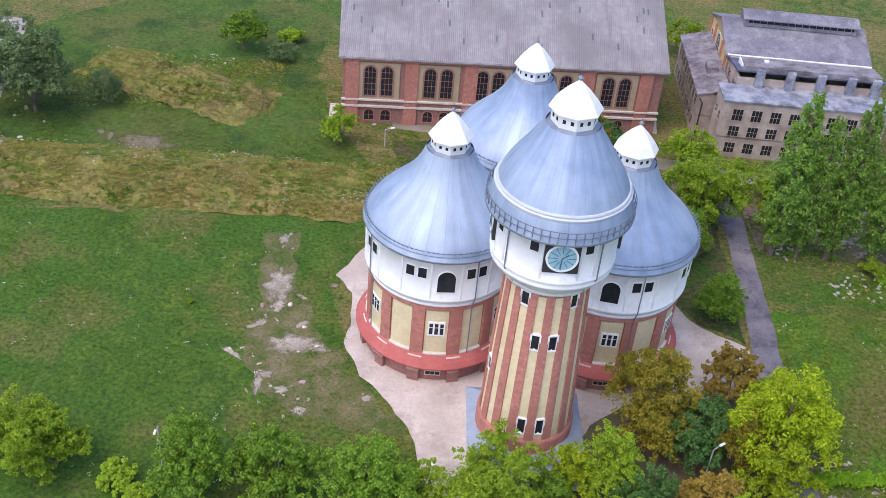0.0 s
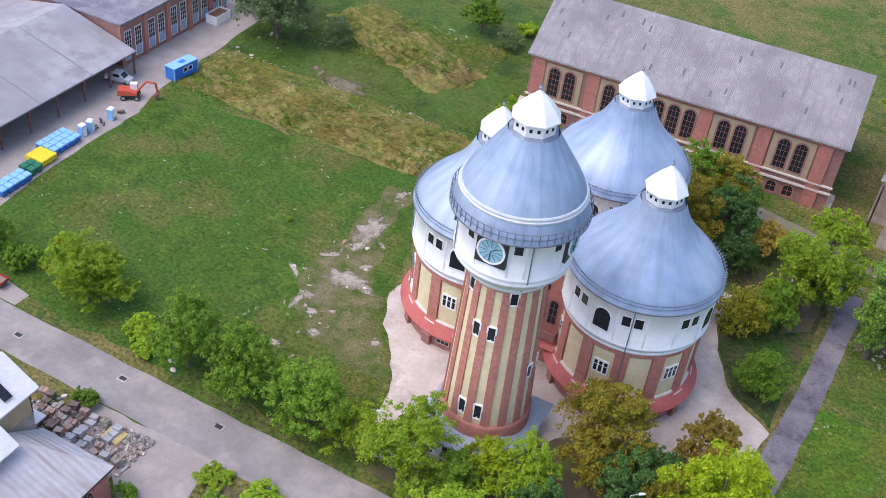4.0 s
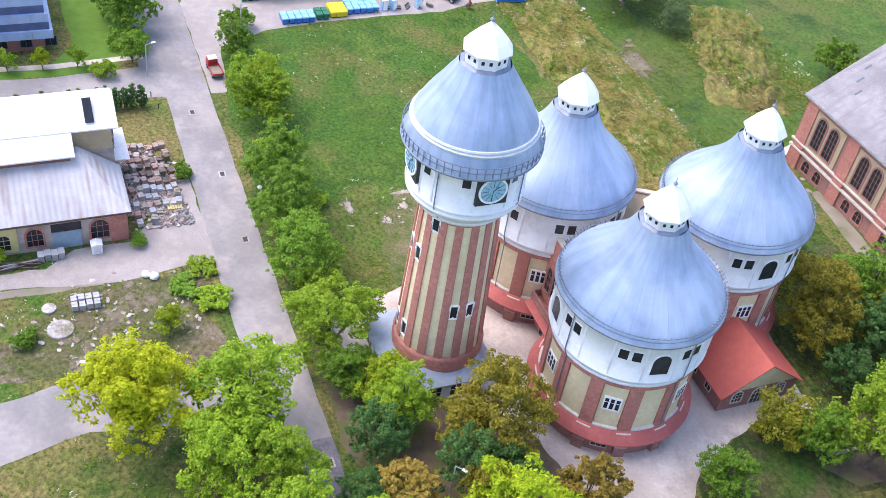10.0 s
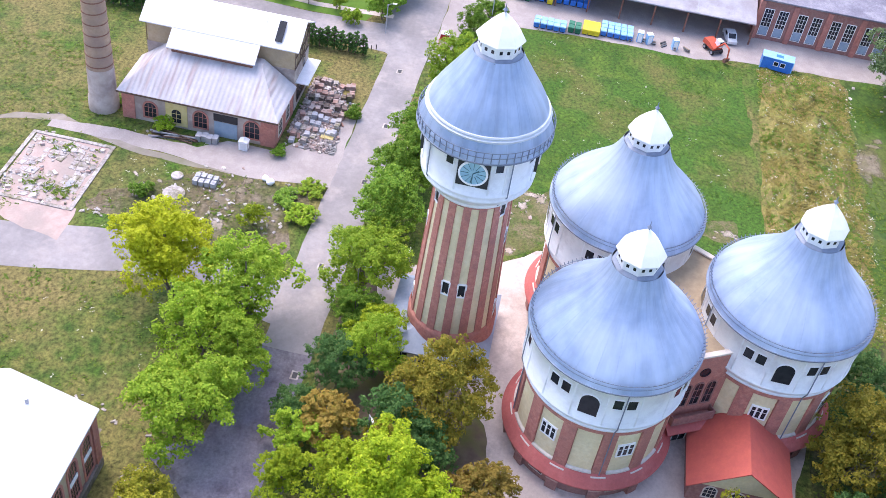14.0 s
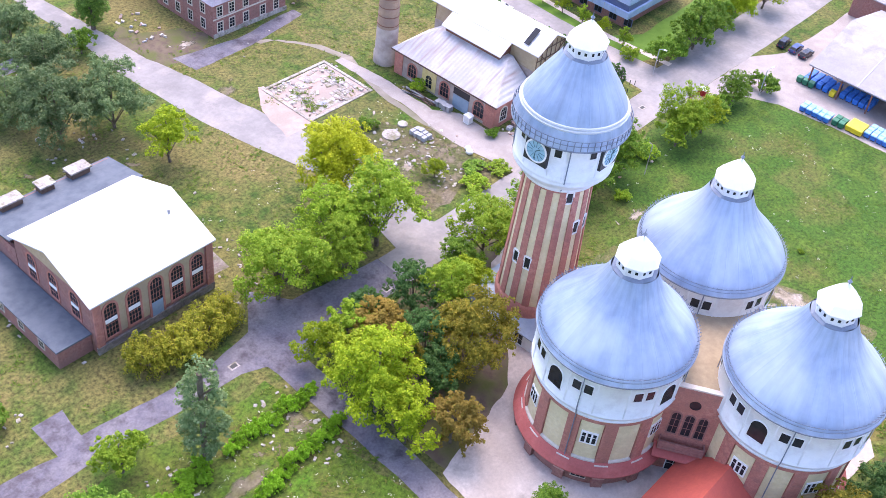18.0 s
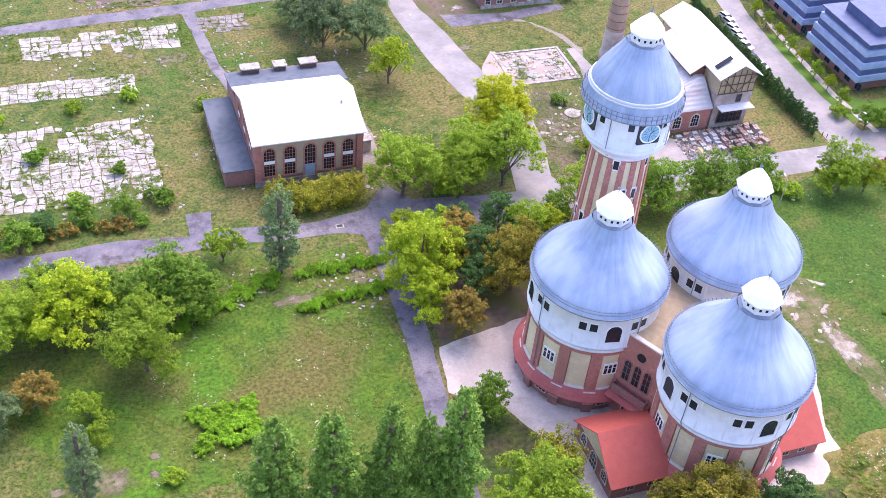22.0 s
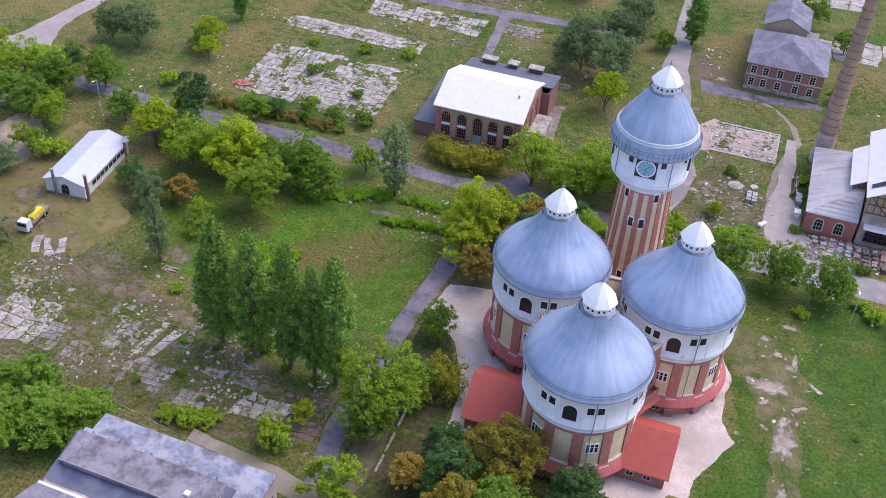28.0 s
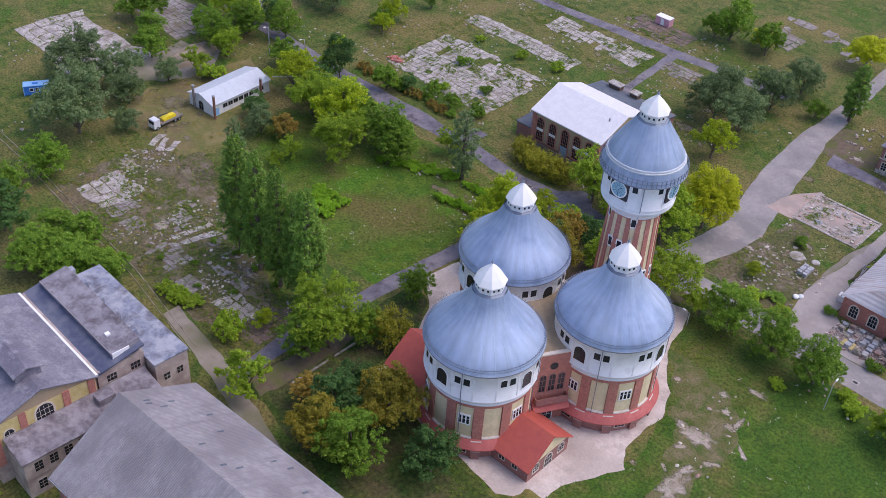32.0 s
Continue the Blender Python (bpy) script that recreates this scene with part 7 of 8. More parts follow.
for b in ((-1.4, 1.4, -2.4, -2.3), (-1.4, 1.4, 2.3, 2.4), (-1.4, -1.3, -2.3, 2.3), (1.3, 1.4, -2.3, 2.3)):
    part("side", box(*b, 0, 2.0), M_BRIGHT, sk)
part("rubbish", box(-1.3, 1.3, -2.3, 2.3, 0, 1.6), M_RUST, sk, "rusty scrap heap")
sk.location.x = -97.2
for x, y, tt, p, lb in ((-106.4, -33.0, 183, M_CARDARK, "dark parked van with pale roof"), (-106.7, -30.2, 181, M_CARBLUE, "dark blue parked car"), (-106.4, -27.6, 178, M_CARDARK, "black parked car beside a dark van")):
    car(x, y, tt, p, lb, p is M_CARDARK and y < -30)
for i, (x, y) in enumerate(((-67.6, -73.5), (-67.4, -76.8), (-68.6, -82), (-69.0, -84.6), (-69.4, -87.2), (-69.8, -89.8), (-70.4, -92.4), (-71, -95), (-77.8, -113), (-78.6, -120), (-79, -126.6), (-84.6, -118), (-85, -124))):
    car(x, y, 100 + 4 * (i % 3), (M_CARGREY, M_CARDARK, M_CARWHITE, M_CARWHITE, M_CARWHITE, M_CARWHITE, M_CARGREY, M_CARWHITE, M_CARBLUE, M_CARWHITE, M_CARDARK, M_CARBLUE, M_CARDARK)[i], "car parked along the hedge street")


def flatbed():
    th = thing("crane_truck", Matrix.Translation((117.2, 5.6, 0.03)) @ Matrix.Rotation(radians(94), 4, "Z"), "white flatbed lorry carrying a yellow machine", "truck")
    part("chassis", box(-4.4, 3.2, -0.9, 0.9, 0.6, 0.9), M_BLACK, th)
    part("cab", prism([(2.3, 0.6), (4.1, 0.6), (4.15, 1.6), (3.9, 2.7), (2.3, 2.75)], -1.15, 1.15, 0.08), M_CARWHITE, th, "white cab")
    part("windscreen", box(3.98, 4.12, -0.95, 0.95, 1.7, 2.5), M_DARK, th)
    part("bed", box(-4.5, 1.9, -1.2, 1.2, 0.95, 1.15), M_WOOD, th)
    for s in (-1.22, 1.16):
        part("side_board", box(-4.5, 1.9, s, s + 0.06, 1.15, 1.6), M_METAL, th)
    part("load", prism([(-3.0, 1.15), (0.8, 1.15), (0.9, 1.9), (-0.2, 2.2), (-2.8, 2.0)], -0.7, 0.7, 0.1), M_YELLOWP, th, "yellow machine on the bed")
    bm = bmesh.new()
    rod(bm, (2.0, 0, 1.1), (2.0, 0, 3.0), 0.16, 6)
    rod(bm, (2.0, 0, 3.0), (-1.0, 0, 2.6), 0.13, 6)
    part("crane_arm", bm, M_BLACK, th)
    for wx in (-3.4, -2.2, 3.1):
        for wy in (-1.0, 1.0):
            wheel(th, wx, wy, 0.5, 0.32)


flatbed()

# goods and rubble beside the boiler house
rr = random.Random(9)
n_ = 0
for i in range(11):
    for j in range(7):
        x, y = -52.5 + i * 1.75 + rr.uniform(-0.2, 0.2), -52.6 + j * 1.05 + rr.uniform(-0.15, 0.15) + i * 0.02
        if rr.random() < 0.1 or (i > 8 and j > 3):
            continue
        h = rr.uniform(0.5, 1.1)
        th = thing("brick_pallet", Matrix.Translation((x, y, 0.02)) @ Matrix.Rotation(rr.uniform(-0.3, 0.3), 4, "Z"), "stacked old bricks on a pallet" if i < 6 else "stacked grey stone blocks on a pallet", "pallet", "stacked building stones")
        mt = rr.choice((M_PALLETBRICK, M_PALLETBRICK, M_CONCRETE, M_OLDBRICK)) if i < 6 else rr.choice((M_GREYSTONE, M_GREYSTONE, M_CONCRETE, M_PALLETBRICK))
        part("pallet", box(-0.6, 0.6, -0.45, 0.45, 0, 0.14), M_WOOD, th)
        for k in range(3):
            for q in range(2):
                zz = 0.14 + h * (k / 3)
                part("stone", box(-0.55 + q * 0.56 + rr.uniform(-0.06, 0.06), -0.02 + q * 0.56 + rr.uniform(-0.06, 0.06), -0.42 + rr.uniform(-0.05, 0.05), 0.42 + rr.uniform(-0.05, 0.05), zz, zz + h / 3 - 0.02), mt, th)
for i in range(10):
    th = thing("steel_beam", Matrix.Translation((-29.9 + 0.22 * (i % 4), -70.4 + rr.uniform(-0.6, 0.6), 0.02 + 0.22 * (i // 4))) @ Matrix.Rotation(radians(90 + rr.uniform(-16, 16)), 4, "Z"), "long rusty steel beam in a pile", "beam", "pile of steel beams")
    bm = box(-3.6, 3.6, -0.11, 0.11, 0, 0.03)
    add_box(bm, -3.6, 3.6, -0.02, 0.02, 0.03, 0.19)
    add_box(bm, -3.6, 3.6, -0.11, 0.11, 0.19, 0.22)
    part("profile", bm, M_TIMBER if i % 3 else M_METAL, th)
for i in range(4):
    th = thing("steel_crate", (-30.4 - 0.2 * (i % 2), -66.4 + i * 0.9, 0.02), "grey steel crate beside the beams", "crate", "crates")
    part("body", box(-0.6, 0.6, -0.4, 0.4, 0, 1.1), M_METAL, th)
    part("lid", box(-0.63, 0.63, -0.43, 0.43, 1.1, 1.16), M_GREYSTONE, th)
cb = thing("white_cabinet", (-30.6, -59.0, 0.02), "white electrical cabinet on pale apron", "cabinet")
part("body", box(-0.6, 0.6, -0.7, 0.7, 0, 1.6), M_BRIGHT, cb)
part("roof", gable_roof(-0.6, 0.6, -0.7, 0.7, 1.6, 1.85, "x", 0.1, 0.08), M_BRIGHT, cb)
part("door", box(0.6, 0.63, -0.5, 0.5, 0.15, 1.4), M_CARWHITE, cb)
for i in range(8):
    th = thing("block_pallet", Matrix.Translation((-21.2 + (i % 2) * 1.25, -63.2 + (i // 2) * 0.95, 0.02)), "pallet of grey concrete blocks", "pallet", "pallets of blocks")
    part("pallet", box(-0.55, 0.55, -0.42, 0.42, 0, 0.13), M_WOOD, th)
    for q in (-0.26, 0.26):
        for z in (0.14, 0.5):
            part("block", box(q - 0.24, q + 0.24, -0.38, 0.38, z, z + 0.34 + 0.06 * (i % 3) * (z > 0.4)), M_GREYSTONE, th)
for x, y, r_ in ((-24.2, -53.4, 0.62), (-23.5, -52.4, 0.7)):
    bm = bmesh.new()
    bmesh.ops.create_icosphere(bm, subdivisions=2, radius=r_)
    for v_ in bm.verts:
        v_.co *= 1 + 0.25 * noise.noise(v_.co * 2 + Vector((x, 0, 0)))
        v_.co.z = v_.co.z * 0.7 + r_ * 0.55
    ob = tagged(link("filled_sack", bm, M_BRIGHT, smooth=True), "bulging white builder's sack", "sack", "white sacks")
    ob.location = (x, y, 0.02)
for x, y, r_ in ((-20.7, -66.4, 0.95), (-16.6, -65.4, 1.7)):
    ob = tagged(link("well_cover", lathe([(0, 0.28), (r_ * 0.97, 0.26), (r_, 0.2), (r_ * 1.02, -0.05)], 28), M_CONCRETE), "round pale concrete well cover", "cover", "round covers")
    ob.location = (x, y, 0)
yw = thing("timber_stack", (-38.2, -47.0, 0.03), "stack of fresh yellow timber boards", "timber")
for i in range(6):
    part("board", box(-1.3, 1.3, -1.1 + i * 0.36, -0.8 + i * 0.36, 0, 0.5), M_YELLOWWALL, yw)
for x, y in ((-28.6, -38.6), (-44.2, -38.6), (-61.2, -39.9), (12.7, -37.9), (-8, -40), (40, -41.5)):
    mhc = thing("manhole_cover", (x, y, 0.04), "square iron drain cover in worn asphalt", "drain", "drain covers")
    part("frame", box(-0.75, 0.75, -0.55, 0.55, -0.05, 0.015), M_CONCRETE, mhc)
    part("grate", box(-0.5, 0.5, -0.32, 0.32, 0, 0.025), M_BLACK, mhc)


def street_lamp(x, y, h, turn, label="grey concrete street lamp with bent arm"):
    th = thing("street_lamp", Matrix.Translation((x, y, 0)) @ Matrix.Rotation(radians(turn), 4, "Z"), label, "lamp", "street lamps")
    bm = bmesh.new()
    rod(bm, (0, 0, -0.2), (0, 0, h), 0.09, 8)
    part("pole", bm, M_GREYSTONE, th)
    bm = bmesh.new()
    rod(bm, (0, 0, h), (1.0, 0, h + 0.35), 0.05, 6)
    part("arm", bm, M_GREYSTONE, th)
    part("lamp_head", prism([(0.9, h + 0.28), (1.7, h + 0.38), (1.65, h + 0.52), (0.95, h + 0.46)], -0.16, 0.16, 0.04), M_BRIGHT, th, "white lamp head")


for x, y, h, tt in ((-20.9, 49.5, 3.4, 0), (21.8, -26.2, 7.0, 30), (-43.4, -27.4, 6.6, -90), (-72.8, -45.2, 6.2, 90), (127.8, -35.4, 8.5, 90), (-2.5, -33.5, 7, 90), (-84.2, -26.6, 6.0, 160), (118.5, -40.0, 7, 90), (-12.6, -28.0, 3.2, 0), (92, -36.6, 6.5, 90)):
    street_lamp(x, y, h, tt)
for x, y in ((-66.8, -45.6), (-66.2, -46.4), (-63.2, -45.0)):
    th = thing("bollard", (x, y, 0), "low dark steel post by the lane", "post", "posts")
    part("post", lathe([(0.08, -0.1), (0.08, 1.0), (0, 1.05)], 8), M_BLACK, th)
gp = thing("gantry_frame", (36.4, 63, 0), "dark steel gantry frame beside the hall", "gantry")
for y in (-3, 3):
    bm = bmesh.new()
    rod(bm, (0, y, -0.2), (0, y, 7.5), 0.16, 4)
    part("post", bm, M_BLACK, gp)
bm = bmesh.new()
rod(bm, (0, -3, 7.5), (0, 3, 7.5), 0.14, 4)
part("beam", bm, M_BLACK, gp)
rr = random.Random(77)
for i in range(90):
    base_ = ((-86.5, 44), (-87, 52), (-16, -84), (-12, -66), (-40, -112), (9, -108), (-18, -107), (86, 10), (100, 28), (60, 33), (-26, 54), (10, 55), (-30, -6), (-36, 4), (-42, -30), (-20, -60), (70, 30))[i % 17]
    x, y = base_[0] + rr.gauss(0, 3.5), base_[1] + rr.gauss(0, 2.2)
    bm = bmesh.new()
    bmesh.ops.create_icosphere(bm, subdivisions=1, radius=rr.uniform(0.18, 0.5))
    for v_ in bm.verts:
        v_.co = Vector((v_.co.x * 1.3, v_.co.y * 0.9, v_.co.z * 0.5 + 0.06)) * (1 + 0.4 * noise.noise(v_.co * 3 + Vector((i, 0, 0))))
    ob = tagged(link("rubble_stone", bm, (M_CONCRETE, M_PALLETBRICK, M_STONE)[i % 3]), "loose lump of pale rubble lying in grass", "stone", "loose rubble")
    ob.matrix_basis = Matrix.Translation((x, y, 0.02)) @ Matrix.Rotation(i * 1.3, 4, "Z")
bm = bmesh.new()
rows_ = []
for i in range(25):
    u = -1 + i / 12
    rows_.append([bm.verts.new((u * 4.2, (-1 + j / 14) * 8.6, 2.3 * max(0.0, 1 - u * u - (-1 + j / 14) ** 2) ** 0.8 * (1 + 0.4 * noise.noise((u * 2.3, j * 0.3, 4))) - 0.05)) for j in range(29)])
for a_, b_ in zip(rows_, rows_[1:]):
    for j in range(28):
        bm.faces.new((a_[j], b_[j], b_[j + 1], a_[j + 1]))
ob = tagged(link("sand_heap", bm, M_SAND, smooth=True), "long heap of brown sand in the gravelly yard", "heap")
ob.matrix_basis = Matrix.Translation((141.2, -19.5, 0)) @ Matrix.Rotation(radians(12), 4, "Z")
lk = thing("low_kerb", (0, 0, 0), "broken pale concrete kerb beside the path trees", "kerb", kind="structure")
for y0_, y1_ in ((24.2, 29.5), (31.0, 35.4), (36.0, 39.8)):
    part("kerb_beam", box(28.4, 28.8, y0_, y1_, -0.1, 0.22), M_CONCRETE, lk)
pk = thing("pink_container", (67.8, -136.5, 0.0), "faded pink steel container far behind the floors", "container")
part("body", box(-2.4, 2.4, -1.2, 1.2, 0.1, 2.5), M_PINKPAINT, pk)
part("roof", box(-2.45, 2.45, -1.25, 1.25, 2.5, 2.6), M_BRIGHT, pk)
part("door", box(-0.6, 0.5, 1.2, 1.25, 0.2, 2.2), M_BRIGHT, pk, "pale double door")
rr = random.Random(41)
for i in range(170):
    if i < 110:
        x, y = rr.uniform(-50, -33.6), rr.uniform(-53.4, -45.2)
    elif i < 150:
        x, y = rr.uniform(-23.5, -9.0), rr.uniform(-90.5, -78.5)
    else:
        x, y = rr.uniform(-7, -1.5), rr.uniform(-130, -116)
    a_, b_, c_ = rr.uniform(0.15, 0.5), rr.uniform(0.12, 0.32), rr.uniform(0.1, 0.34)
    ob = tagged(link("rubble_stone", box(-a_, a_, -b_, b_, -c_ * 0.6, c_), rr.choice((M_PALLETBRICK, M_GREYSTONE, M_CONCRETE, M_STONE, M_PALLETBRICK))), "loose broken block lying among stacked stones" if i < 110 else "loose broken block of an old footing", "stone", "loose rubble")
    ob.matrix_basis = Matrix.Translation((x, y, 0.06)) @ Euler((rr.uniform(-0.4, 0.4), rr.uniform(-0.4, 0.4), rr.uniform(0, 3))).to_matrix().to_4x4()
bm = bmesh.new()
for i in range(2600):
    x, y = rr.uniform(-53.4, -33.6), rr.uniform(-53.6, -44.9)
    if y > -46.6 + 0.18 * (x + 44) or (x > -37 and y < -50):
        continue
    a_, b_, c_ = rr.uniform(0.08, 0.34), rr.uniform(0.07, 0.22), rr.uniform(0.06, 0.2)
    g = Matrix.Translation((x, y, rr.uniform(0.03, 0.3))) @ Euler((rr.uniform(-0.7, 0.7), rr.uniform(-0.7, 0.7), rr.uniform(0, 3))).to_matrix().to_4x4() @ Matrix.Diagonal((a_, b_, c_, 1))
    v = [bm.verts.new(g @ Vector((dx * rr.uniform(0.8, 1.1), dy * rr.uniform(0.8, 1.1), dz))) for dz in (-1, 1) for dx, dy in ((-1, -1), (1, -1), (1, 1), (-1, 1))]
    for f in ((0, 3, 2, 1), (4, 5, 6, 7), (0, 1, 5, 4), (1, 2, 6, 5), (2, 3, 7, 6), (3, 0, 4, 7)):
        bm.faces.new([v[q] for q in f])
tagged(link("rubble", bm, M_RUBBLE), "broken bricks and stone scraps strewn between pallets", "rubble", kind="stuff")
bm = bmesh.new()
for x0, x1, y0, y1, n in ((20, 118, -140, -50, 1500), (40, 112, 12, 42, 1100), (-30, -8, -92, -48, 420), (112, 190, -60, 40, 500), (36, 62, -34, -20, 120)):
    for i in range(n):
        x, y = rr.uniform(x0, x1), rr.uniform(y0, y1)
        if noise.noise((x * 0.09, y * 0.09, 7)) < 0.05 or on_hard(x, y):
            continue
        a_, b_, c_ = rr.uniform(0.1, 0.42), rr.uniform(0.08, 0.3), rr.uniform(0.05, 0.14)
        g = Matrix.Translation((x, y, 0.05)) @ Euler((rr.uniform(-0.3, 0.3), rr.uniform(-0.3, 0.3), rr.uniform(0, 3))).to_matrix().to_4x4() @ Matrix.Diagonal((a_, b_, c_, 1))
        v = [bm.verts.new(g @ Vector((dx * rr.uniform(0.7, 1.1), dy * rr.uniform(0.7, 1.1), dz))) for dz in (-1, 1) for dx, dy in ((-1, -1), (1, -1), (1, 1), (-1, 1))]
        for q in ((4, 5, 6, 7), (0, 1, 5, 4), (1, 2, 6, 5), (2, 3, 7, 6), (3, 0, 4, 7)):
            bm.faces.new([v[k] for k in q])
tagged(link("strewn_stones", bm, M_CONCRETE), "pale broken concrete scraps strewn in rough grass", "rubble", kind="stuff")
for i in range(26):
    a_, b_, c_ = rr.uniform(0.25, 0.7), rr.uniform(0.2, 0.45), rr.uniform(0.15, 0.4)
    ob = tagged(link("rubble_stone", box(-a_, a_, -b_, b_, -c_ * 0.6, c_), rr.choice((M_BRICK, M_REDROOF, M_BRICKDARK, M_BRICK))), "broken red brick lump on an old concrete floor", "stone", "red brick rubble")
    ob.matrix_basis = Matrix.Translation((104.2 + rr.gauss(0, 1.3), -60.2 + rr.gauss(0, 0.9), 0.2)) @ Euler((rr.uniform(-0.4, 0.4), rr.uniform(-0.4, 0.4), rr.uniform(0, 3))).to_matrix().to_4x4()
lb = thing("lumber_heap", (58, 17, 0), "heap of old boards in the grass", "boards")
lb.location = (84.5, 8.2, 0)
for i in range(7):
    ob = part("board", box(-1.6, 1.6, -0.12, 0.12, 0, 0.08), M_WOOD, lb)
    ob.matrix_basis = Matrix.Translation((0, -0.8 + i * 0.26, 0.02 + 0.09 * (i % 3))) @ Matrix.Rotation(0.12 * math.sin(i * 4), 4, "Z")



# ---- trees ----
def leaf_mesh(name, clumps, per, leaf, seed, material):
    """Leaves strewn over clusters that sit on clumps (x, y, z, rx, rz): small bent quads facing mostly out and up."""
    r = np.random.RandomState(seed)
    c = np.array(clumps, float)
    sub = max(5, int(per / 16))
    c = np.repeat(c, sub, axis=0)
    m = len(c)
    e = r.normal(size=(m, 3))
    e[:, 2] = e[:, 2] * 0.9 + 0.3
    e /= np.linalg.norm(e, axis=1)[:, None]
    c[:, :3] += e * r.uniform(0.55, 1.0, m)[:, None] * np.stack([c[:, 3], c[:, 3], c[:, 4]], 1)
    k = r.uniform(0.26, 0.5, m)
    c[:, 3] *= k
    c[:, 4] = np.maximum(c[:, 4] * k, c[:, 3] * 0.6)
    count = np.maximum(8, (24 * (c[:, 3] / c[:, 3].mean()) ** 1.5).astype(int))
    c = np.repeat(c, count, axis=0)
    n = len(c)
    d = r.normal(size=(n, 3))
    d[:, 2] = d[:, 2] * 0.9 + 0.35
    d /= np.linalg.norm(d, axis=1)[:, None]
    rad = r.uniform(0.45, 1.0, n) ** 0.4 * (1 + 0.14 * r.normal(size=n))
    p = c[:, :3] + d * rad[:, None] * np.stack([c[:, 3], c[:, 3], c[:, 4]], 1)
    p[:, 2] = np.maximum(p[:, 2], 0.05)
    nor = d * 0.7 + np.array([0, 0, 0.8]) + r.normal(size=(n, 3)) * 0.4
    nor /= np.linalg.norm(nor, axis=1)[:, None]
    t = np.cross(nor, r.normal(size=(n, 3)))
    t /= np.linalg.norm(t, axis=1)[:, None] + 1e-9
    b = np.cross(nor, t)
    s = 0.86 * leaf * r.uniform(0.55, 1.4, n)[:, None]
    v = np.stack([p - t * s, p - b * s * 0.62 + nor * s * 0.12, p + t * s, p + b * s * 0.62 + nor * s * 0.12], 1).reshape(-1, 3)
    f = np.arange(4 * n).reshape(-1, 4)
    me = bpy.data.meshes.new(name)
    me.from_pydata(v.tolist(), [], f.tolist())
    me.materials.append(material)
    return me


def tree_kind(label, leaf_mat, h, rad, seed, shape="round", clumps=26, per=120, leaf=0.3, category="tree", name="tree", bare=0.28):
    """One tree with its foot at the origin, as the pattern for its copies."""
    r = random.Random(seed)
    th = thing(name, (0, 0, 0), label, category)
    pts = []
    bm = bmesh.new()
    tr = h * 0.018 + 0.05
    if shape == "poplar":
        for i in range(clumps):
            k = i / clumps
            z = h * (0.1 + 0.86 * k)
            w = rad * (min(1.0, k / 0.16) * 0.5 + 0.5) * (1 - max(0.0, k - 0.55) / 0.5) ** 0.6
            a = i * 2.4 + r.uniform(-0.5, 0.5)
            q = w * r.uniform(0.42, 0.8)
            pts.append((q * math.cos(a), q * math.sin(a), z, max(0.3, w * r.uniform(0.24, 0.48)), h * r.uniform(0.03, 0.055)))
        rod(bm, (0, 0, -0.3), (0, 0, h * 0.85), tr, 6)
        for k in range(8):
            a = k * 2.4
            rod(bm, (0, 0, h * (0.08 + 0.08 * k)), (rad * 0.5 * math.cos(a), rad * 0.5 * math.sin(a), h * (0.2 + 0.08 * k)), tr * 0.3, 4)
    elif shape == "bush":
        for i in range(clumps):
            a, q = r.uniform(0, 6.28), rad * math.sqrt(r.random()) * 0.78
            pts.append((q * math.cos(a), q * math.sin(a), h * r.uniform(0.25, 0.75) * (1.1 - 0.45 * q / rad), rad * r.uniform(0.22, 0.38), h * r.uniform(0.16, 0.26)))
        for k in range(5):
            a = k * 1.26
            rod(bm, (0, 0, -0.2), (rad * 0.4 * math.cos(a), rad * 0.4 * math.sin(a), h * 0.6), 0.05, 4)
    else:
        z0 = h * bare
        zm, hz = (h + z0) / 2, (h - z0) / 2
        tips = []
        lobes = [(r.uniform(-0.12, 0.12) * rad, r.uniform(-0.12, 0.12) * rad, h - hz * 0.62, rad * 0.58, hz * 0.6)]
        m = 4 + clumps // 16
        for i in range(m):
            g = 6.283 * i / m + r.uniform(-0.35, 0.35)
            q, k = rad * r.uniform(0.44, 0.64), r.uniform(0.37, 0.55)
            lobes.append((q * math.cos(g), q * math.sin(g), z0 + (h - z0) * r.uniform(0.26, 0.64), rad * k, hz * r.uniform(0.38, 0.56)))
        total = sum(v[3] ** 2 for v in lobes)
        for lx, ly, lz, lr, lh in lobes:
            tips.append((lx, ly, lz))
            pts.append((lx, ly, lz, lr * 0.72, lh * 0.72))
            for i in range(max(4, int(clumps * 1.75 * lr * lr / total))):
                g, up = r.uniform(0, 6.283), r.uniform(-0.55, 1.0)
                q = math.sqrt(max(0.0, 1 - up * up)) * r.uniform(0.8, 1.08)
                cr = rad * r.uniform(0.13, 0.24)
                pts.append((lx + lr * q * math.cos(g), ly + lr * q * math.sin(g), max(lz + lh * up * r.uniform(0.85, 1.1), cr * 0.6), cr, cr * r.uniform(0.6, 0.85)))
        rings = []
        for z, w in ((-0.3, 1.35), (h * 0.08, 1.0), (z0, 0.85), (h * 0.5, 0.6), (h * 0.78, 0.25)):
            rings.append([bm.verts.new((tr * w * math.cos(a * 1.047) + 0.12 * math.sin(z * 1.3 + seed), tr * w * math.sin(a * 1.047) + 0.12 * math.cos(z + seed), z)) for a in range(6)])
        for a, b in zip(rings, rings[1:]):
            for i in range(6):
                bm.faces.new((a[i], a[(i + 1) % 6], b[(i + 1) % 6], b[i]))
        for t in tips:
            rod(bm, (0, 0, z0 * r.uniform(0.7, 1.1)), (t[0] * 0.85, t[1] * 0.85, t[2]), tr * 0.35, 4)
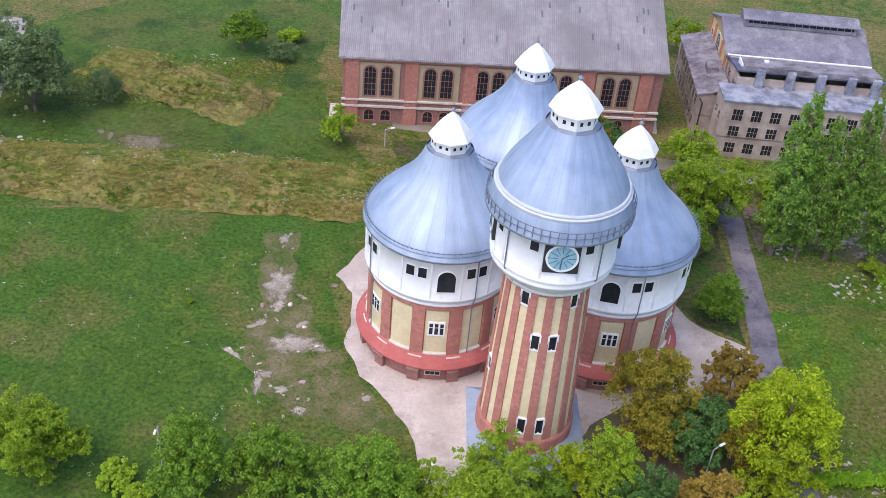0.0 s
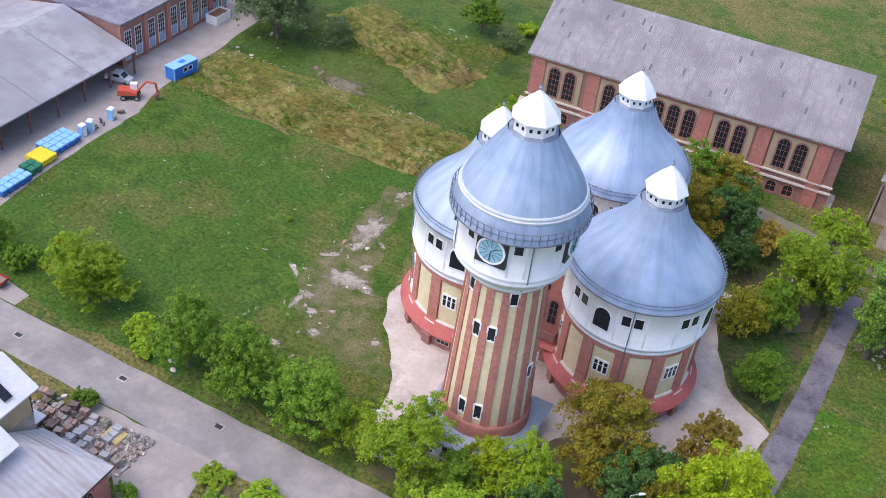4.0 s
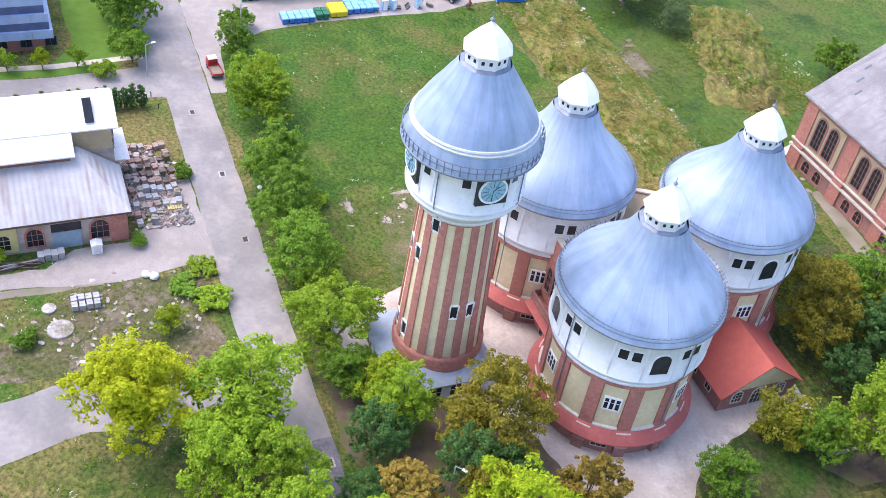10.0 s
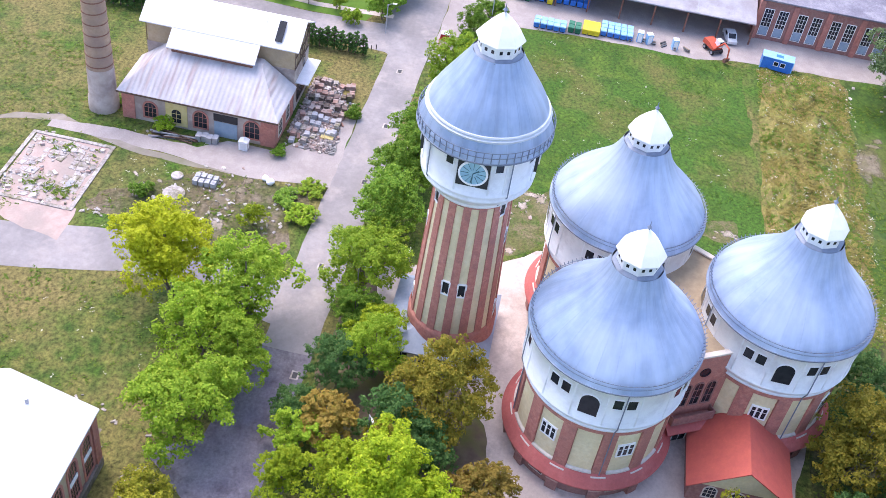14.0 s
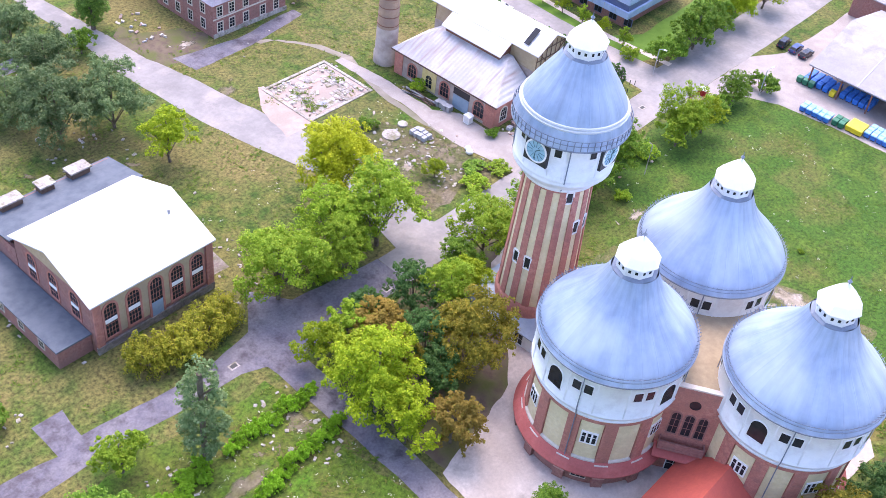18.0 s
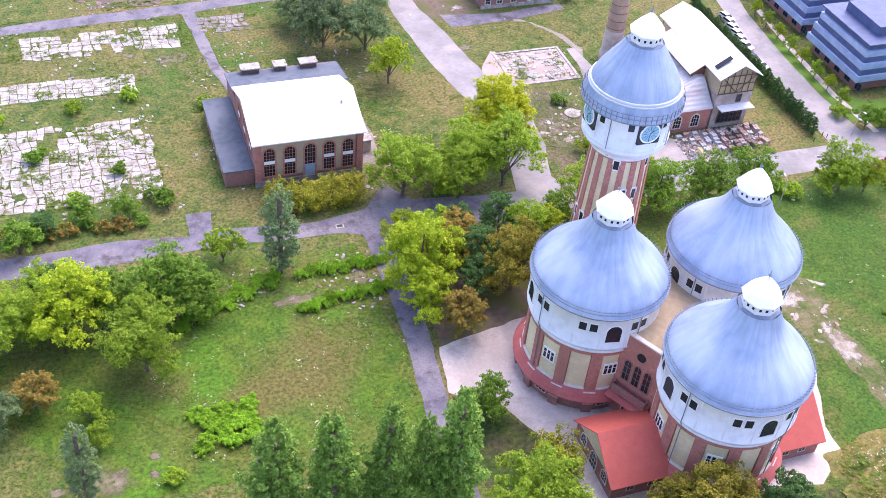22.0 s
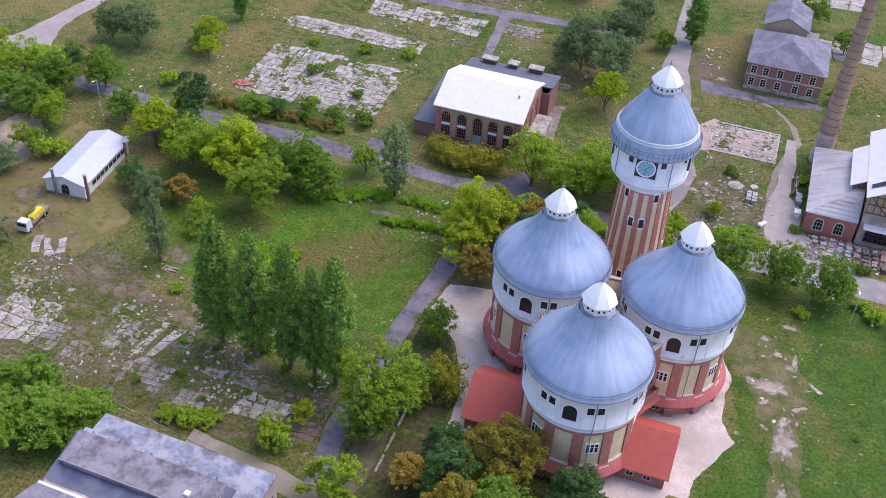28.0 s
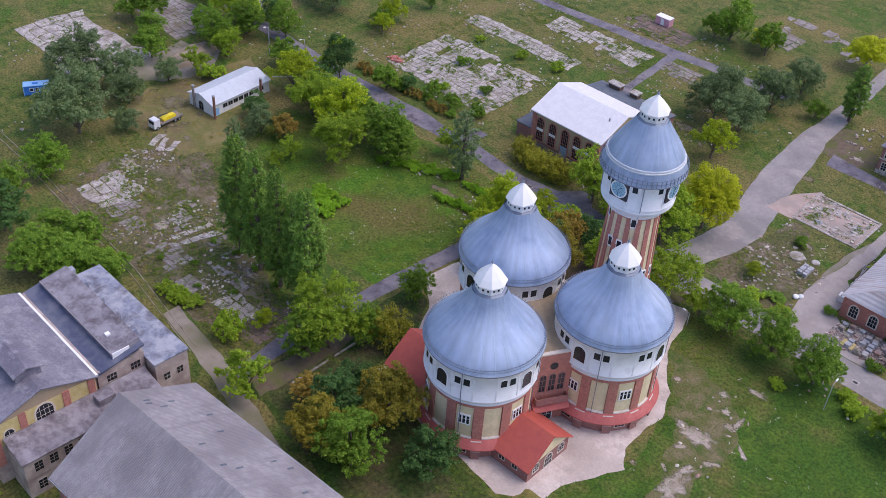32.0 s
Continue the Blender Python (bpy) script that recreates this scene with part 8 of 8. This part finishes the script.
    part("trunk", bm, M_BARK, th, "grey-brown bark")
    me = leaf_mesh("crown", pts, per, leaf, seed, leaf_mat)
    ob = new("crown", me)
    ob.parent = th
    return th


PATTERN = {}


def plant(kind, x, y, h, rad=0.0, group=""):
    """A copy of a pattern tree, turned and scaled to height h and crown radius rad; the first planted is the pattern itself."""
    th, ph, pr = PATTERN[kind][:3]
    k = h / ph
    w = rad / pr if rad else k
    r = random.Random(int(x * 131 + y * 17))
    m = Matrix.Translation((x, y, 0)) @ Matrix.Rotation(r.uniform(0, 6.28), 4, "Z") @ Matrix.Diagonal((w * r.uniform(0.94, 1.06), w * r.uniform(0.94, 1.06), k, 1))
    if not PATTERN[kind][3]:
        PATTERN[kind][3] = True
        th.matrix_basis = m
        ob = th
    else:
        ob = copy_thing(th, Matrix.Identity(4))
        ob.matrix_basis = m
    if group:
        tagged(ob, group=group)
    return ob


def kind(key, *args, **kw):
    PATTERN[key] = [tree_kind(*args, **kw), args[2], args[3], False]


kind("lime1", "broad lime-green leafy tree with dense crown", L_LIME, 14, 6.2, 11, clumps=64, per=115, leaf=0.2, bare=0.16)
kind("lime2", "lime-green tree with loose uneven crown", L_LIME, 9, 4.4, 12, clumps=42, per=95, leaf=0.18, bare=0.16)
kind("green1", "round mid-green broadleaf roadside tree", L_GREEN, 11, 5.4, 21, clumps=60, per=105, leaf=0.19, bare=0.1)
kind("green2", "mid-green leafy tree with open crown", L_MID, 14, 6.6, 22, clumps=66, per=105, leaf=0.21, bare=0.12)
kind("green3", "tall airy light green tree", L_MID, 16, 6.4, 23, clumps=70, per=85, leaf=0.21, bare=0.15)
kind("small", "small mid-green leafy garden tree", L_MID, 7, 3.5, 24, clumps=32, per=75, leaf=0.17, bare=0.12)
kind("far", "broad green tree beside old yards", L_GREEN, 9, 4.6, 25, clumps=36, per=70, leaf=0.24, bare=0.1)
kind("dark1", "dense dark green broadleaf tree", L_DARKLEAF, 9, 4.6, 31, clumps=46, per=95, leaf=0.19, bare=0.1)
kind("brown1", "chestnut tree with browning leaves", L_BROWN, 13, 6.4, 41, clumps=64, per=115, leaf=0.21, bare=0.1)
kind("brown2", "rust-tinged chestnut tree in early autumn", L_RUST, 7, 3.8, 42, clumps=38, per=90, leaf=0.19, bare=0.1)
kind("yellow", "bright yellow-leaved tree beside the lane", L_YELLOW, 15, 6.6, 51, clumps=80, per=150, leaf=0.2, bare=0.14)
kind("willow", "large grey-green willow tree", L_WILLOW, 15, 8, 61, clumps=62, per=100, leaf=0.26, bare=0.06)
kind("poplar", "slender dark green columnar poplar", L_POPLAR, 28, 3.9, 71, "poplar", 110, 130, 0.23)
kind("birch", "tall narrow grey-green leafy tree", L_WILLOW, 18, 3.4, 72, "poplar", 66, 85, 0.2)
kind("thuja", "dense upright clipped conifer in a hedge", L_DARKLEAF, 4.4, 0.9, 74, "poplar", 26, 42, 0.15, category="hedge shrub", name="hedge_shrub")
kind("bush", "low green bush with dense leaves", L_MID, 3, 2.2, 81, "bush", 20, 60, 0.17, category="bush", name="bush")
kind("darkbush", "low dark green bush", L_GREEN, 3, 2.2, 82, "bush", 20, 60, 0.17, category="bush", name="bush")
kind("vine", "sprawling bright green creeper mound", L_VINE, 1.4, 2.2, 83, "bush", 20, 60, 0.16, category="bush", name="bush")
kind("rust", "low rusty brown bush", L_RUST, 2.6, 2.1, 84, "bush", 16, 60, 0.17, category="bush", name="bush")
kind("olive", "low spreading olive-yellow tree", L_OLIVE, 7, 3.9, 85, "bush", 46, 80, 0.18)


def grove(rows, group=""):
    for row in rows:
        plant(*row, group=group)


# the row along the lane
grove((("green1", -38.6, -32, 11.4, 5.3), ("green1", -28.8, -32.6, 11.2, 5.4), ("green1", -19, -32.6, 11, 5.3), ("small", -12.4, -32.4, 7, 3.6), ("green2", -4.4, -33.2, 12, 5.8),
       ("green2", -58.6, -29.5, 11, 5.2), ("lime2", -63, -27.6, 8, 3.8), ("small", -55.4, -28.4, 7.6, 3.8), ("darkbush", -71.5, -28.2, 5, 3.2), ("green1", -77.4, -29.1, 7.1, 3.5), ("darkbush", -85.5, -27, 5, 3.4), ("bush", -48, -30.4, 3.2, 2.6), ("bush", -45, -33, 2.4, 2)), "trees along the lane")
# south of the clock tower
grove((("yellow", 3.6, -58.4, 15.4, 6.7), ("green3", 6.8, -46.2, 16.4, 6.8), ("green2", 12.6, -50.2, 12.6, 5.8), ("green2", 26.4, -47.4, 13.6, 6.9), ("green3", 16.4, -44.4, 11.4, 4.8), ("bush", 18.4, -45.6, 4.2, 3), ("small", 19.4, -50.6, 7, 4), ("lime2", -13.5, -52, 3.8, 2.2),
       ("green3", 9.6, -28.2, 10.4, 4.4), ("lime2", 4.8, -28.6, 8, 3.8), ("green1", 2.2, -32.4, 7, 3.8), ("brown1", 15.8, -18.8, 14.2, 6.3), ("dark1", 20.4, -23.2, 10.4, 4.3), ("dark1", 13.2, -32.2, 9.2, 4.2)))
# the corner east of the clock tower
grove((("lime1", 31.2, -22.2, 16.2, 6.1), ("lime2", 32.2, -15.6, 10, 4.6), ("lime2", 29.4, -28.4, 9.6, 4.4), ("brown2", 27.6, -11.4, 9.2, 4.3), ("brown1", 26.0, -23.6, 10.4, 3.4), ("lime2", 30.6, -34.3, 7.4, 3.6), ("dark1", 22.6, -19.4, 8, 4), ("brown2", 21, -31.5, 7.6, 4), ("dark1", 19.6, -36, 5.6, 3.2), ("small", 24.5, -34.6, 6.6, 3.4)))
grove((("olive", 36.2, -48.6, 6.4, 3.5), ("olive", 40.0, -47.9, 7.2, 3.8), ("olive", 44.4, -48.2, 7, 3.8), ("olive", 48.7, -48.9, 7, 3.7)), "clipped trees before the machine house")
# the meadow to the east
grove((("birch", 52.8, -31.8, 19.4, 3.8), ("small", 61.7, -37, 7.4, 3.4), ("green1", 72.8, -27.5, 12.8, 6.1), ("lime1", 86.7, -25.4, 14, 6.7), ("green2", 97.2, -24.2, 11.8, 5.6), ("green2", 77, -15.4, 13.6, 6.5), ("lime2", 108.9, -28, 12, 5.8), ("willow", 99.1, -9.6, 8, 3.9), ("brown2", 93.3, -12, 7, 3.5), ("dark1", 105.4, -12.8, 7, 3.6),
       ("green2", 92, -27.4, 12, 5.4), ("dark1", 89, -31, 9, 4.4), ("green1", 68, -25.5, 9, 4.4), ("dark1", 102, -31, 9, 4.4), ("green1", 80.4, -26.4, 10.4, 5), ("small", 86.1, -7.8, 5.4, 2.7), ("small", 85.4, -3.1, 4, 2), ("birch", 87.7, 6.4, 16.6, 2.7), ("dark1", 106.6, -41.7, 12.2, 4.6), ("far", 93.9, -47, 7.4, 4)))
grove((("poplar", 42.3, 24.2, 30, 3.8), ("poplar", 46.4, 24.0, 26.4, 2.7), ("poplar", 51.2, 23.9, 29.6, 3.4), ("poplar", 58.2, 23.4, 29.6, 3.6), ("poplar", 65.2, 22.8, 30, 3.8)), "row of poplars")
# north-east of the storage towers
grove((("green1", 30.2, 6.6, 8.2, 3.7), ("green2", 31.4, 28.4, 15.6, 7.3), ("olive", 23.8, 19.4, 9.8, 4.6), ("green1", 28.2, 22.8, 8.6, 3.9), ("green1", 33.2, 33, 9.2, 4.6), ("brown1", 9.2, 34.0, 13.4, 6.4), ("dark1", 15.4, 41.0, 12, 5.4), ("brown1", 12.8, 46.6, 12, 5.4), ("dark1", -3.4, 36.4, 9.6, 4.8), ("green1", 6.8, 45.3, 12.6, 6), ("small", 32.4, 47.4, 9.2, 4.6), ("bush", 46.6, 40.4, 6.6, 3.5), ("dark1", 19, 33.4, 7.4, 4), ("brown2", 22.6, 40, 6.4, 3.6)))
# west and north-west
grove((("small", -29, 49.3, 7.2, 3.3), ("willow", -83, 53, 17, 8.6), ("willow", -93, 64, 14, 7), ("willow", -71.9, 57.9, 6.8, 3.3), ("far", -50.9, 82.6, 9, 4.8), ("willow", -43, 80, 4, 3), ("bush", -42, 88, 3.6, 3), ("bush", -20, 92, 3.8, 3), ("willow", -8, 98, 5, 4), ("small", 40, 96, 8, 4), ("small", 47, 92, 7, 3), ("small", 34, 100, 7, 3)))
# south, beyond the lane
grove((("willow", 28.0, -101.6, 15, 7.6), ("willow", 19.2, -98.6, 14, 7), ("willow", 20.4, -117, 12, 6), ("willow", 31, -112, 10, 5.4), ("lime2", 18, -84.7, 11, 4.9), ("poplar", 3.2, -128, 17, 3.2), ("yellow", 14, -158, 10, 5.4), ("far", 53, -141, 8), ("far", 37.4, -143, 11, 5), ("far", -26, -151, 10), ("far", -36.6, -140, 7), ("far", -36, -112, 5), ("far", 10, -122, 6)))
# far to the east
grove((("lime2", 112, -33.6, 8.4), ("willow", 127, 23, 18, 9.6), ("willow", 131, 6.6, 9, 4.4), ("dark1", 104, 55, 12), ("green1", 112, 50, 10), ("green1", 75, 51, 9, 5.6), ("far", 88, 46, 9, 4.7), ("far", 147, -11, 9), ("willow", 121, 14, 6), ))
grove((("bush", 127.6, -16, 5), ("far", 146, -52, 6), ("bush", 120, -53, 4), ("far", 121, -71, 6), ("far", 160, -40, 9), ("far", 170, -20, 8), ("willow", 165, 40, 11)))
grove((("green1", 141.3, -26.9, 10.4, 4.8), ("green2", 134.7, -26.6, 8.3, 4.1), ("dark1", 143.6, -48.3, 6.7, 3.2), ("willow", 144.8, -67.1, 10, 4.6), ("willow", 136.9, -66.5, 12, 5.6), ("lime2", 117.3, -67.8, 6.6, 3.2), ("far", 120.9, -34.6, 9.1, 4.3), ("small", 132.5, -15, 7.4, 3.7), ("small", 108.7, -38.6, 6.7, 3.3), ("bush", 106.4, -30, 5, 3), ("far", 148, -30.7, 9.4, 4.6), ("willow", 148, 9.4, 15, 8), ("far", 165, -22, 11, 5.6), ("green1", 133.1, -45.4, 11, 5), ("green1", 116, 38.2, 10.6, 5.3)))
grove((("green2", 151.8, -40.4, 11, 6), ("green1", 141.5, -38.5, 10.5, 5.4), ("green2", 146.5, -43, 10, 5), ("lime1", 166.8, -45.5, 10, 5.4), ("green1", 155.4, -17, 8, 4.4), ("lime2", 120.5, -75, 8, 4), ("poplar", 119.5, -90, 14, 2.2), ("willow", 139, 4, 12, 6), ("willow", 134, -7, 7, 3.6), ("green1", 49, -143, 14, 6), ("yellow", 40, -146, 6, 4), ("willow", 19, -131, 11, 5.6)))
grove((("green1", 93.9, 47.4, 6.4, 4.8), ("green1", 81.5, 52, 9, 6.4), ("green1", 88, 56, 10, 6.4), ("far", 77.4, 47.4, 5.6, 4.2), ("bush", 62, 40.8, 2.2, 2.6), ("bush", 58.4, 40.2, 2.0, 2.4), ("bush", 65.5, 41.6, 2.0, 2.4)))
# before the offices and along the works lane
grove((("far", -88.4, -45.4, 10.6), ("far", -77.4, -47.0, 6.6), ("bush", -74.2, -52, 3.4), ("far", -94, -46.4, 9.4), ("lime1", -106, -46, 10), ("lime1", -117.4, -44.6, 10.2), ("far", -100, -47.5, 8), ("darkbush", -82, -47, 5)))
grove((("darkbush", -45, -44.8, 2.6), ("darkbush", -31, -53.5, 2.2), ("bush", -31.6, -72.5, 2.6), ("darkbush", -15.5, -70, 2.6), ("bush", -24, -46.0, 1.5, 2.4), ("darkbush", -20.5, -48.4, 1.5, 2.6), ("bush", -17.2, -45.4, 2.4, 2.6), ("darkbush", -36, -81, 2.2)))
# bushes between the old foundations
grove((("bush", 58, 20.5, 3.4), ("lime2", 44, 34, 4.4), ("bush", 62, 41.5, 3.4), ("vine", 60, 19, 1.6), ("bush", 76, 6, 2.4), ("bush", 80, 13, 2.2), ("bush", 84, -58.5, 2.6), ("darkbush", 90, -73, 3.2), ("bush", 96, -86, 2.4), ("darkbush", 76, -66, 2.6), ("bush", 71, -90, 3), ("bush", 82, -87.5, 2.8)))
grove((("darkbush", 70, -55, 4), ("far", 76, -53, 4.8), ("far", 83, -53.5, 5), ("dark1", 90, -51, 5), ("bush", 57, -84, 2.6), ("bush", -34, -26, 2.4), ("bush", -46, 3, 0.9)))
for i in range(9):
    plant("vine", 35.6 + i * 1.75, -30.6 + 0.3 * math.sin(i * 1.7), 1.5 + 0.4 * math.sin(i * 2.3) ** 2, 1.5, group="creeper hedge")
for i in range(10):
    plant("vine", 36.2 + i * 1.65, -24.4 + i * 0.22 + 0.3 * math.sin(i * 0.9), 1.5 + 0.4 * math.sin(i * 1.3) ** 2, 1.5, group="creeper hedge")
for i in range(14):
    plant("vine", 54 + 1.3 * i, -31 + 0.55 * i + 1.3 * math.sin(i * 2.1), 1.3, 1.7, group="creeper mounds")
for i in range(9):
    plant("vine", 64 + 3.0 * (i % 3) + math.sin(i), -4 + 2.6 * (i // 3), 1.8, 2.3, group="creeper mounds")
for i in range(40):
    plant("thuja", -64.2 + 0.15 * math.sin(i * 2.2), -47.5 - i * 1.36, 4.4 + 0.4 * math.sin(i * 1.9), 0.95, group="clipped hedge along the street")
for i in range(12):
    plant("rust" if i % 3 else "darkbush", 74 + i * 2.9, -50.2 + 0.7 * math.sin(i * 1.4), 2.6, group="bushes by the lane")
for i in range(8):
    plant("lime2" if i % 2 else "small", -77.4 - i * 0.25, -56 - i * 5.6, 4.4, 1.7, group="young trees before the offices")
for i in range(10):
    plant("darkbush", 46 + i * 3.2, 24.5 + 2.0 * math.sin(i * 1.6) + 10 * (i % 2), 1.3, group="weeds on old foundations")
